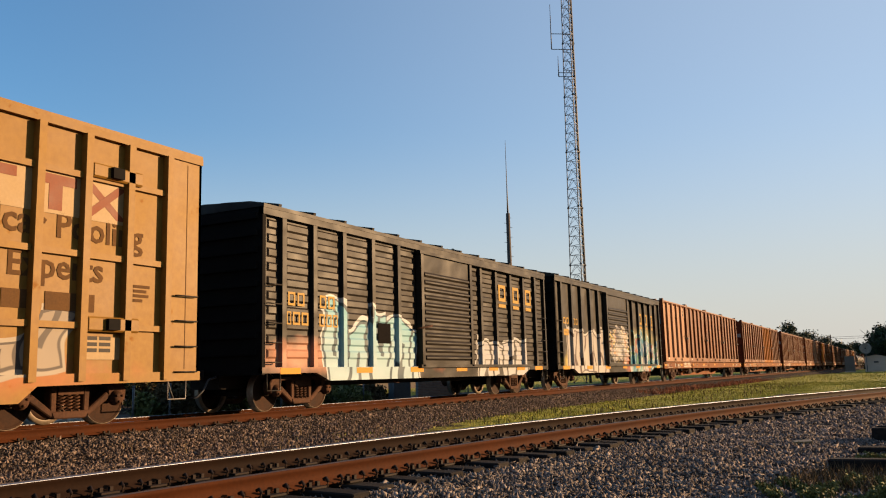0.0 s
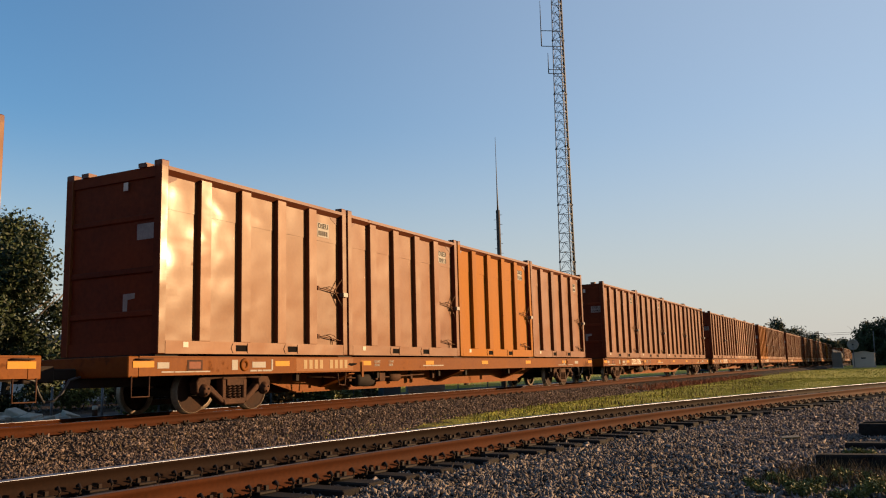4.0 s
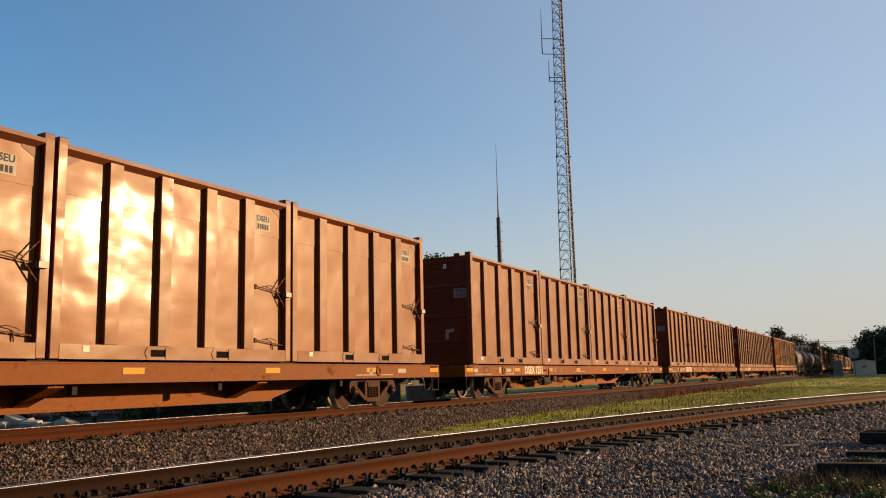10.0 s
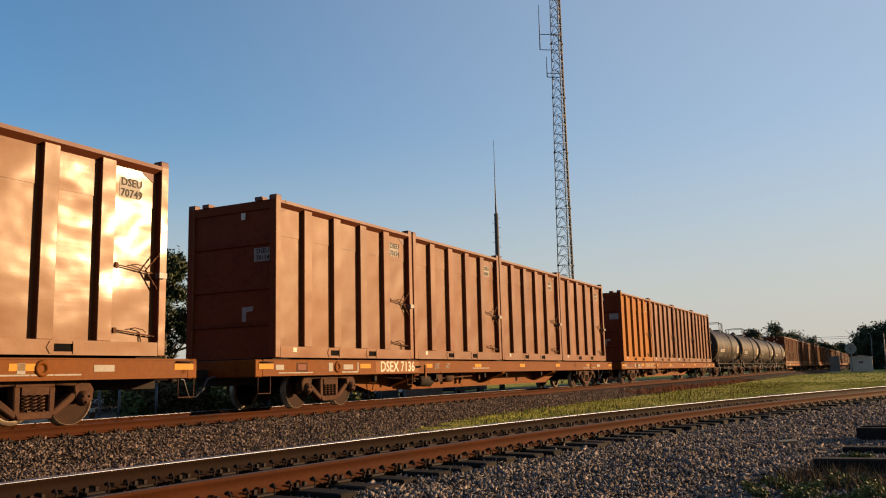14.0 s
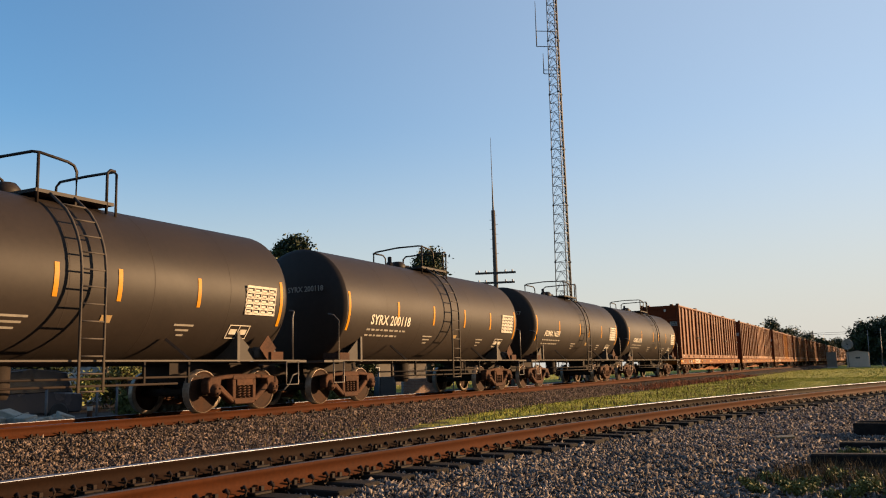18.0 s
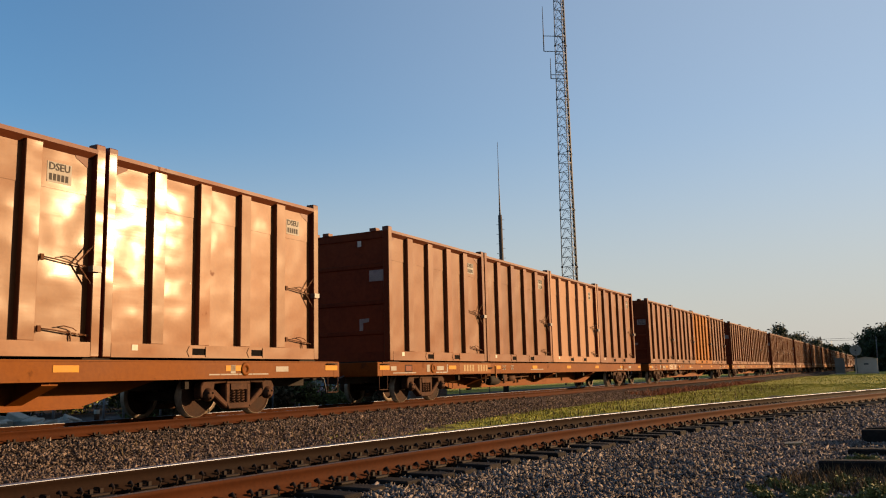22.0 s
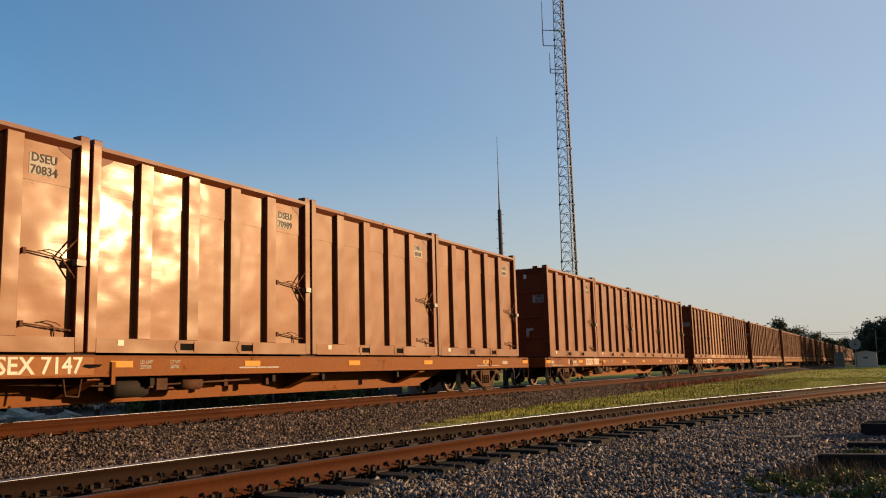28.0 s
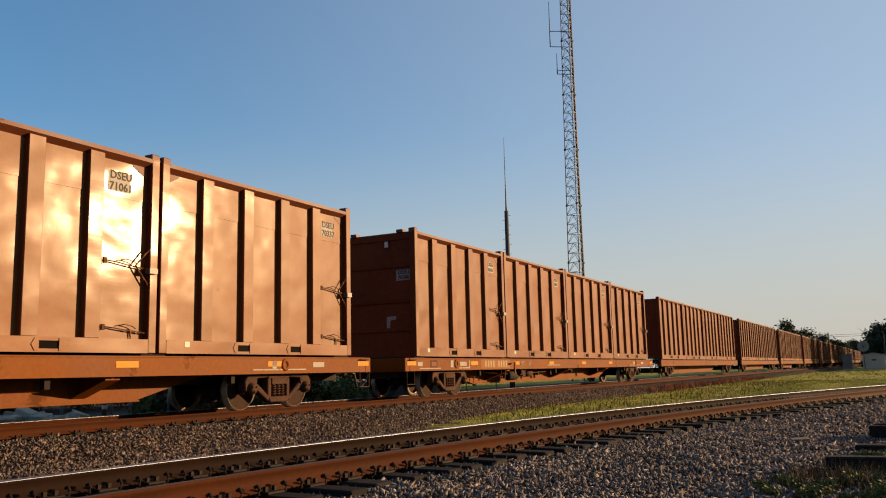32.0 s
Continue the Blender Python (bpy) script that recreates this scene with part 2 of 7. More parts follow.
M_TOWER = surface("weathered_tower_steel", (0.13, 0.13, 0.135), (0.08, 0.08, 0.085), 0.6, 0.2, 8, 0.5, 0.05, 0.002)
M_LADDER = surface("dusty_ladder_steel", (0.075, 0.062, 0.052), (0.045, 0.037, 0.03), 0.6, 0, 20, 2, 0.1, 0.003, spec=0.15)
M_CABLE = surface("black_cable", (0.025, 0.025, 0.028), (0.015, 0.015, 0.017), 0.6)
M_ASPHALT = surface("grey_asphalt", (0.055, 0.05, 0.046), (0.033, 0.03, 0.028), 0.95, 0, 30, 0.5, 0.3, 0.005, spec=0.1)
M_BRICK = surface("pinkish_brick", (0.3108, 0.1924, 0.1332), (0.2368, 0.1406, 0.0962), 0.85, 0, 20, 2, 0.3, 0.005, 0.15)
M_MORTAR = surface("grey_mortar", (0.296, 0.2738, 0.2442), (0.222, 0.2072, 0.185), 0.95)
M_PALE = surface("pale_painted_sheet", (0.62, 0.60, 0.57), (0.52, 0.5, 0.47), 0.6, 0, 10, 0.6, 0.08, 0.003)
M_HOUSE = surface("weathered_house_siding", (0.2, 0.17, 0.145), (0.14, 0.118, 0.1), 0.8, 0, 10, 0.6, 0.08, 0.003, spec=0.1)
M_SHED = surface("tan_grey_shed_sheet", (0.52, 0.42, 0.34), (0.42, 0.34, 0.27), 0.7, 0, 10, 0.6, 0.08, 0.003, spec=0.1)
M_ROOF = surface("dark_roof_shingle", (0.0888, 0.0814, 0.074), (0.0518, 0.0481, 0.0444), 0.9, 0, 20, 1, 0.4, 0.01)
M_CONCRETE = surface("broken_concrete", (0.44, 0.39, 0.31), (0.26, 0.23, 0.18), 0.9, 0, 12, 1.5, 0.4, 0.01)
M_GLASSDARK = surface("dark_window_glass", (0.03, 0.035, 0.04), (0.02, 0.022, 0.026), 0.1)
M_CARWHITE = surface("white_car_paint", (0.78, 0.78, 0.78), (0.74, 0.74, 0.74), 0.25)
M_CARRED = surface("red_car_paint", (0.259, 0.0222, 0.0148), (0.222, 0.0185, 0.01332), 0.25)
M_CARDARK = surface("dark_car_paint", (0.037, 0.0407, 0.0518), (0.0296, 0.0333, 0.0444), 0.25)
M_RUBBER = surface("black_rubber", (0.0148, 0.0148, 0.0148), (0.01036, 0.01036, 0.01036), 0.8)
M_SPRAYWHITE = surface("white_spray_paint", (0.3108, 0.296, 0.2738), (0.222, 0.2146, 0.1998), 0.5, 0, 6, 1.2, 0.03, 0.001, spec=0.12)
M_GOLD = surface("faded_gold_stencil", (0.36, 0.20, 0.012), (0.25, 0.13, 0.01), 0.5, 0, 25, 3, 0.03, 0.001, spec=0.1)
M_REDPAINT = surface("faded_red_mark", (0.17, 0.045, 0.018), (0.13, 0.034, 0.014), 0.5, 0, 20, 3, 0.03, 0.001, spec=0.08)
M_CREAM = surface("cream_panel", (0.30, 0.205, 0.10), (0.25, 0.165, 0.075), 0.5, 0, 20, 3, 0.03, 0.001, spec=0.1)
M_ALU = surface("bare_grey_metal", (0.1184, 0.1036, 0.0925), (0.0814, 0.0703, 0.0629), 0.5, 0.2, 20, 2, 0.1, 0.003)


# the dented steel sides keep some of their clear gloss
for m, w in ((M_COPPER, 0.065), (M_BOXBLACK, 0.014)):
    bsdf = m.node_tree.nodes["Principled BSDF"]
    m.node_tree.links.new(bsdf.inputs["Normal"].links[0].from_socket, bsdf.inputs["Coat Normal"])
    m.node_tree.nodes["Principled BSDF"].inputs["Coat Weight"].default_value = w
    m.node_tree.nodes["Principled BSDF"].inputs["Coat Roughness"].default_value = 0.17


# ---- mesh helpers ----
def box(bm, x0, x1, y0, y1, z0, z1, mi=0):
    v = [bm.verts.new((x, y, z)) for x in (x0, x1) for y in (y0, y1) for z in (z0, z1)]
    for a in ((0, 1, 3, 2), (4, 6, 7, 5), (0, 4, 5, 1), (2, 3, 7, 6), (0, 2, 6, 4), (1, 5, 7, 3)):
        bm.faces.new([v[i] for i in a]).material_index = mi
    return v


def prism(bm, outline, x0, x1):
    """Extrudes an outline of (y, z) points from x0 to x1."""
    a = [bm.verts.new((x0, y, z)) for y, z in outline]
    b = [bm.verts.new((x1, y, z)) for y, z in outline]
    n = len(a)
    bm.faces.new(a[::-1])
    bm.faces.new(b)
    for i in range(n):
        bm.faces.new((a[i], a[(i + 1) % n], b[(i + 1) % n], b[i]))


def beam(bm, p, q, w, d=None, up=(0, 0, 1)):
    """A bar of section w x d from p to q."""
    p, q = Vector(p), Vector(q)
    d = w if d is None else d
    t = (q - p).normalized()
    s = t.cross(Vector(up))
    s = s.normalized() if s.length > 1e-4 else t.cross(Vector((1, 0, 0))).normalized()
    u = s.cross(t)
    v = [bm.verts.new(c + s * (i * w / 2) + u * (j * d / 2)) for c in (p, q) for i, j in ((-1, -1), (1, -1), (1, 1), (-1, 1))]
    bm.faces.new(v[3::-1])
    bm.faces.new(v[4:])
    for i in range(4):
        bm.faces.new((v[i], v[(i + 1) % 4], v[4 + (i + 1) % 4], v[4 + i]))


def tube(bm, points, r, sides=8):
    """A round bar along points; r is one radius or one for each point."""
    pts = [Vector(p) for p in points]
    rs = r if isinstance(r, (list, tuple)) else [r] * len(pts)
    rings = []
    for i, p in enumerate(pts):
        t = (pts[min(i + 1, len(pts) - 1)] - pts[max(i - 1, 0)]).normalized()
        s = t.cross(Vector((0, 0, 1)))
        s = s.normalized() if s.length > 1e-3 else Vector((1, 0, 0))
        u = t.cross(s).normalized()
        rings.append([bm.verts.new(p + (s * math.cos(a) + u * math.sin(a)) * rs[i]) for a in (2 * math.pi * k / sides for k in range(sides))])
    for a, b in zip(rings, rings[1:]):
        for k in range(sides):
            bm.faces.new((a[k], a[(k + 1) % sides], b[(k + 1) % sides], b[k])).smooth = True
    bm.faces.new(rings[0][::-1])
    bm.faces.new(rings[-1])


def lathe(bm, profile, origin=(0, 0, 0), axis="x", sides=28, caps=True):
    """Turns (radius, along) points about an axis."""
    o = Vector(origin)
    rings = []
    for r, h in profile:
        ring = []
        for k in range(sides):
            a = 2 * math.pi * k / sides
            c, s = r * math.cos(a), r * math.sin(a)
            ring.append(bm.verts.new(o + Vector({"x": (h, c, s), "y": (c, h, s), "z": (c, s, h)}[axis])))
        rings.append(ring)
    for a, b in zip(rings, rings[1:]):
        for k in range(sides):
            bm.faces.new((a[k], a[(k + 1) % sides], b[(k + 1) % sides], b[k])).smooth = True
    if caps and profile[0][0] > 1e-4:
        bm.faces.new(rings[0][::-1])
    if caps and profile[-1][0] > 1e-4:
        bm.faces.new(rings[-1])


def graffiti(base, name, spans, palette, cell=1.3):
    """Spray paint over a base paint: rounded fields of colour with dark outlines, within spans of (y0, y1, z0, z1)."""
    m = base.copy()
    m.name = name
    nt = m.node_tree
    ln = nt.links.new
    bsdf = nt.nodes["Principled BSDF"]
    old = bsdf.inputs["Base Color"].links[0].from_socket
    tc = nt.nodes.new("ShaderNodeTexCoord")
    warp = node(nt, "ShaderNodeTexNoise", Scale=1.6, Detail=2.0)
    ln(tc.outputs["Object"], warp.inputs["Vector"])
    shift = nt.nodes.new("ShaderNodeVectorMath")
    shift.operation = "MULTIPLY_ADD"
    shift.inputs[1].default_value = (0, 0.9, 0.9)
    ln(warp.outputs["Color"], shift.inputs[0])
    flat = nt.nodes.new("ShaderNodeVectorMath")
    flat.operation = "MULTIPLY"
    flat.inputs[1].default_value = (0, 1, 0.62)
    ln(tc.outputs["Object"], flat.inputs[0])
    ln(flat.outputs[0], shift.inputs[2])

    def fields(size, turn, ink, width):
        """One layer of colour fields with outlines."""
        cells = node(nt, "ShaderNodeTexVoronoi", Scale=size)
        edge = node(nt, "ShaderNodeTexVoronoi", Scale=size)
        edge.feature = "DISTANCE_TO_EDGE"
        for v in (cells, edge):
            ln(shift.outputs[0], v.inputs["Vector"])
        pick = nt.nodes.new("ShaderNodeValToRGB")
        pick.color_ramp.interpolation = "CONSTANT"
        el = pick.color_ramp.elements
        while len(el) < len(palette):
            el.new(0.5)
        for i in range(len(palette)):
            c = palette[(i + turn) % len(palette)]
            el[i].position = i / len(palette)
            el[i].color = (c[0] * 0.42, c[1] * 0.42, c[2] * 0.42, 1)
        sep = nt.nodes.new("ShaderNodeSeparateColor")
        ln(cells.outputs["Color"], sep.inputs[0])
        ln(sep.outputs[0], pick.inputs[0])
        line = node(nt, "ShaderNodeMapRange")
        line.inputs["From Min"].default_value, line.inputs["From Max"].default_value = width * 0.6, width
        ln(edge.outputs["Distance"], line.inputs["Value"])
        inked = nt.nodes.new("ShaderNodeMix")
        inked.data_type = "RGBA"
        inked.inputs[6].default_value = (*ink, 1)
        ln(line.outputs[0], inked.inputs[0])
        ln(pick.outputs[0], inked.inputs[7])
        return inked.outputs[2]

    blend = node(nt, "ShaderNodeTexNoise", Scale=2.3, Detail=3.0)
    ln(tc.outputs["Object"], blend.inputs["Vector"])
    step = node(nt, "ShaderNodeMapRange")
    step.inputs["From Min"].default_value, step.inputs["From Max"].default_value = 0.44, 0.56
    ln(blend.outputs[0], step.inputs["Value"])
    inked = nt.nodes.new("ShaderNodeMix")
    inked.data_type = "RGBA"
    ln(step.outputs[0], inked.inputs[0])
    ln(fields(cell, 0, (0.03, 0.035, 0.045), 0.05), inked.inputs[6])
    ln(fields(cell * 2.1, 2, (0.42, 0.42, 0.40), 0.04), inked.inputs[7])
    sxyz = nt.nodes.new("ShaderNodeSeparateXYZ")
    ln(shift.outputs[0], sxyz.inputs[0])

    def rise(sock, lo, hi):
        n = node(nt, "ShaderNodeMapRange")
        n.inputs["From Min"].default_value, n.inputs["From Max"].default_value = lo, hi
        ln(sock, n.inputs["Value"])
        return n.outputs[0]

    def both(a, b, op="MULTIPLY"):
        n = nt.nodes.new("ShaderNodeMath")
        n.operation = op
        ln(a, n.inputs[0])
        ln(b, n.inputs[1])
        return n.outputs[0]

    mask = None
    for y0, y1, z0, z1 in spans:
        y0, y1, z0, z1 = y0 + 0.45, y1 + 0.45, z0 * 0.62 + 0.45, z1 * 0.62 + 0.45
        one = both(both(rise(sxyz.outputs[1], y0, y0 + 0.03), rise(sxyz.outputs[1], y1 + 0.03, y1)), both(rise(sxyz.outputs[2], z0, z0 + 0.02), rise(sxyz.outputs[2], z1 + 0.02, z1)))
        mask = one if mask is None else both(mask, one, "MAXIMUM")
    out = nt.nodes.new("ShaderNodeMix")
    out.data_type = "RGBA"
    ln(mask, out.inputs[0])
    ln(old, out.inputs[6])
    ln(inked.outputs[2], out.inputs[7])
    ln(out.outputs[2], bsdf.inputs["Base Color"])
    return m


def spray_letters(base, name, span, fills, ink, halo, width, seed=0.0):
    """One row of fat sprayed letters over a base paint: wavy outlines, cut-in strokes, a halo round the whole piece."""
    m = base.copy()
    m.name = name
    nt = m.node_tree
    ln = nt.links.new
    bsdf = nt.nodes["Principled BSDF"]
    old = bsdf.inputs["Base Color"].links[0].from_socket
    y0, y1, z0, z1 = span

    def calc(op, *values):
        n = nt.nodes.new("ShaderNodeMath")
        n.operation = op
        for i, v in enumerate(values):
            if isinstance(v, (int, float)):
                n.inputs[i].default_value = v
            else:
                ln(v, n.inputs[i])
        return n.outputs[0]

    def blend(f, a, b):
        n = nt.nodes.new("ShaderNodeMix")
        n.data_type = "RGBA"
        ln(f, n.inputs[0])
        for i, v in ((6, a), (7, b)):
            if isinstance(v, tuple):
                n.inputs[i].default_value = (*v, 1)
            else:
                ln(v, n.inputs[i])
        return n.outputs[2]

    def both(v, lo, hi, soft):
        up = calc("MULTIPLY", calc("SUBTRACT", v, lo), 1 / soft)
        down = calc("MULTIPLY", calc("SUBTRACT", hi, v), 1 / soft)
        n = nt.nodes.new("ShaderNodeClamp")
        ln(calc("MINIMUM", up, down), n.inputs[0])
        return n.outputs[0]

    tc = nt.nodes.new("ShaderNodeTexCoord")
    place_in = nt.nodes.new("ShaderNodeSeparateXYZ")
    ln(tc.outputs["Object"], place_in.inputs[0])
    y, z = place_in.outputs["Y"], place_in.outputs["Z"]
    wave = node(nt, "ShaderNodeTexNoise", Scale=1.0, Detail=0.6)
    wave.noise_dimensions = "4D"
    wave.inputs["W"].default_value = seed
    ln(tc.outputs["Object"], wave.inputs["Vector"])
    wob = nt.nodes.new("ShaderNodeSeparateColor")
    ln(wave.outputs["Color"], wob.inputs[0])
    yy = calc("ADD", y, calc("MULTIPLY", calc("SUBTRACT", wob.outputs[0], 0.5), 1.1))
    zz = calc("ADD", z, calc("MULTIPLY", calc("SUBTRACT", wob.outputs[1], 0.5), 1.0))
    u = calc("DIVIDE", calc("SUBTRACT", yy, y0), width)
    idx = calc("FLOOR", u)
    fr = calc("MULTIPLY", calc("SUBTRACT", u, calc("ADD", idx, 0.5)), width)
    dice = nt.nodes.new("ShaderNodeTexWhiteNoise")
    dice.noise_dimensions = "1D"
    ln(calc("ADD", idx, seed + 0.37), dice.inputs["W"])
    r = dice.outputs["Value"]
    tall = z1 - z0
    top = calc("ADD", z1 - 0.12, calc("MULTIPLY", calc("SUBTRACT", r, 0.5), 0.5))
    # strokes cut into each letter: from below, from above, or across
    low_cut = calc("MULTIPLY", both(fr, -0.085, 0.085, 0.02), both(zz, z0 - 0.5, z0 + tall * 0.5, 0.02))
    high_cut = calc("MULTIPLY", both(fr, -0.085, 0.085, 0.02), both(zz, z0 + tall * 0.45, z1 + 0.5, 0.02))
    side_cut = calc("MULTIPLY", both(fr, 0.0, width * 0.5, 0.02), both(zz, z0 + tall * 0.44, z0 + tall * 0.58, 0.02))
    cut = calc("ADD", calc("MULTIPLY", low_cut, calc("LESS_THAN", r, 0.42)), calc("ADD", calc("MULTIPLY", high_cut, calc("GREATER_THAN", r, 0.68)), calc("MULTIPLY", side_cut, calc("LESS_THAN", calc("ABSOLUTE", calc("SUBTRACT", r, 0.55)), 0.14))))
    gap = calc("SUBTRACT", 1.0, both(fr, -width / 2 + 0.06, width / 2 - 0.06, 0.025))
    lines = calc("MAXIMUM", gap, cut)
    shade_n = nt.nodes.new("ShaderNodeMapRange")
    ln(calc("ADD", zz, calc("MULTIPLY", wob.outputs[2], 0.8)), shade_n.inputs["Value"])
    shade_n.inputs["From Min"].default_value, shade_n.inputs["From Max"].default_value = z0 + 0.2, z1 + 0.5
    letters = blend(lines, blend(shade_n.outputs[0], fills[0], fills[1]), ink)
    body = calc("MULTIPLY", both(yy, y0, y1, 0.02), both(zz, z0, 9.0, 0.02))
    body = calc("MULTIPLY", body, calc("LESS_THAN", zz, top))
    outer = calc("MULTIPLY", both(yy, y0 - 0.1, y1 + 0.1, 0.02), both(zz, z0 - 0.15, 9.0, 0.02))
    outer = calc("MULTIPLY", outer, calc("LESS_THAN", zz, calc("ADD", top, 0.14)))
    ring = calc("MULTIPLY", both(yy, y0 - 0.045, y1 + 0.045, 0.02), both(zz, z0 - 0.06, 9.0, 0.02))
    ring = calc("MULTIPLY", ring, calc("LESS_THAN", zz, calc("ADD", top, 0.05)))
    ln(blend(body, blend(ring, blend(outer, old, halo), ink), letters), bsdf.inputs["Base Color"])
    return m


def spray_fog(base, name, span, colour, strength=0.8):
    """A soft patch of over-spray."""
    m = base.copy()
    m.name = name
    nt = m.node_tree
    ln = nt.links.new
    bsdf = nt.nodes["Principled BSDF"]
    old = bsdf.inputs["Base Color"].links[0].from_socket
    y0, y1, z0, z1 = span
    tc = nt.nodes.new("ShaderNodeTexCoord")
    shift = nt.nodes.new("ShaderNodeVectorMath")
    shift.operation = "MULTIPLY_ADD"
    shift.inputs[1].default_value = (0, 2 / (y1 - y0), 2 / (z1 - z0))
    shift.inputs[2].default_value = (0, -(y0 + y1) / (y1 - y0), -(z0 + z1) / (z1 - z0))
    ln(tc.outputs["Object"], shift.inputs[0])
    size = nt.nodes.new("ShaderNodeVectorMath")
    size.operation = "LENGTH"
    ln(shift.outputs[0], size.inputs[0])
    grain = node(nt, "ShaderNodeTexNoise", Scale=2.2, Detail=4.0)
    ln(tc.outputs["Object"], grain.inputs["Vector"])
    far = nt.nodes.new("ShaderNodeMath")
    ln(size.outputs["Value"], far.inputs[0])
    ln(grain.outputs[0], far.inputs[1])
    fall = nt.nodes.new("ShaderNodeMapRange")
    for socket, value in (("From Min", 0.9), ("From Max", 1.6), ("To Min", strength), ("To Max", 0.0)):
        fall.inputs[socket].default_value = value
    ln(far.outputs[0], fall.inputs["Value"])
    out = nt.nodes.new("ShaderNodeMix")
    out.data_type = "RGBA"
    ln(fall.outputs[0], out.inputs[0])
    ln(old, out.inputs[6])
    out.inputs[7].default_value = (*colour, 1)
    ln(out.outputs[2], bsdf.inputs["Base Color"])
    return m


def mesh_of(name, bm, material, bevel=0.0):
    if bevel:
        bmesh.ops.bevel(bm, geom=[e for e in bm.edges if not e.is_boundary], offset=bevel, segments=1, affect="EDGES", clamp_overlap=True)
    bmesh.ops.recalc_face_normals(bm, faces=bm.faces)
    me = bpy.data.meshes.new(name)
    bm.to_mesh(me)
    bm.free()
    for m in material if isinstance(material, (list, tuple)) else (material,):
        me.materials.append(m)
    return me


def part(name, bm, material, parent=None, label="", at=(0, 0, 0), bevel=0.0):
    me = bm if isinstance(bm, bpy.types.Mesh) else mesh_of(name, bm, material, bevel)
    ob = new(name, me)
    ob.location = at
    if parent is not None:
        ob.parent = parent
    return tagged(ob, label) if label else ob


def shape(fn, *args, **kw):
    bm = bmesh.new()
    fn(bm, *args, **kw)
    return bm


def thing(name, m, label, category, group="", kind=""):
    ob = new(name)
    ob.empty_display_size = 0.3
    ob.matrix_world = m
    return tagged(ob, label, category, group, kind)


def bulk_mesh(name, verts, faces, material, smooth=False):
    """A large mesh straight from arrays of vertices and of equal-sided faces."""
    me = bpy.data.meshes.new(name)
    n, k = faces.shape
    me.vertices.add(len(verts))
    me.vertices.foreach_set("co", np.asarray(verts, np.float32).ravel())
    me.loops.add(n * k)
    me.loops.foreach_set("vertex_index", faces.astype(np.int32).ravel())
    me.polygons.add(n)
    me.polygons.foreach_set("loop_start", np.arange(0, n * k, k, dtype=np.int32))
    me.update(calc_edges=True)
    me.materials.append(material)
    if smooth:
        me.polygons.foreach_set("use_smooth", np.ones(n, bool))
    return me


def words(text, size, material, align="CENTER"):
    """Lettering as a thin mesh, reading along +Y when seen from +X."""
    cu = bpy.data.curves.new("lettering", "FONT")
    cu.body, cu.size, cu.align_x, cu.align_y = text, size, align, "CENTER"
    cu.extrude, cu.resolution_u, cu.offset = 0.002, 2, size * 0.018
    ob = bpy.data.objects.new("lettering", cu)
    me = bpy.data.meshes.new_from_object(ob)
    bpy.data.objects.remove(ob)
    me.transform(Matrix(((0, 0, 1, 0), (1, 0, 0, 0), (0, 1, 0, 0), (0, 0, 0, 1))))
    me.materials.clear()
    me.materials.append(material)
    return me


# ---- the ground ----
MAIN_X = -12.87          # centre line of the main track
BASE_Z = -0.62


def siding(y):
    """Centre line of the curved siding: x, slope, height of the rail top."""
    y = max(y, -12.0)
    return -5.834 + 0.0381 * y + 0.00593 * y * y - 2e-5 * y ** 3, 0.0381 + 0.01186 * y - 6e-5 * y * y, -0.098 + 0.0012 * min(y, 40)


def bed(d, top, half, run, low):
    """Height of a ballast bed at distance d from its centre line."""
    a = abs(d)
    return top if a < half else low if a > half + run else top + (low - top) * (a - half) / run


def ground_z(x, y):
    sx, sl, sz = siding(min(y, 70))
    d = (x - sx) / math.sqrt(1 + sl * sl)
    low = BASE_Z if x < -16 or y > 120 else -0.42
    if x > sx and y < 70:
        low = -0.33
    z = max(bed(x - MAIN_X, -0.21, 1.5, 1.3, low), bed(d, sz - 0.245, 1.35, 1.4, low) if y < 70 else low)
    return z + 0.02 * noise.noise((x * 1.3, y * 1.3, 0)) + 0.012 * noise.noise((x * 5, y * 5, 3))


def ground_sheet():
    xs = [-1500, -700, -350, -180, -100, -60, -40, -30, -24, -20, -17.5] + list(np.arange(-16.5, 4.01, 0.22)) + [6, 9, 14, 22, 40, 80, 160, 350, 700, 1500]
    ys = [-700, -300, -120, -60, -30, -15, -8, -4] + list(np.arange(-2, 44, 0.3)) + list(np.arange(44, 90, 1.5)) + [95, 105, 120, 140, 170, 210, 260, 340, 450, 600, 900, 1400, 2400]
    verts = np.array([(x, y, ground_z(x, y)) for y in ys for x in xs])
    n = len(xs)
    i = np.arange(len(ys) - 1)[:, None] * n + np.arange(n - 1)[None, :]
    i = i.ravel()
    return bulk_mesh("ground", verts, np.stack([i, i + 1, i + n + 1, i + n], 1), M_GRAVEL, True)


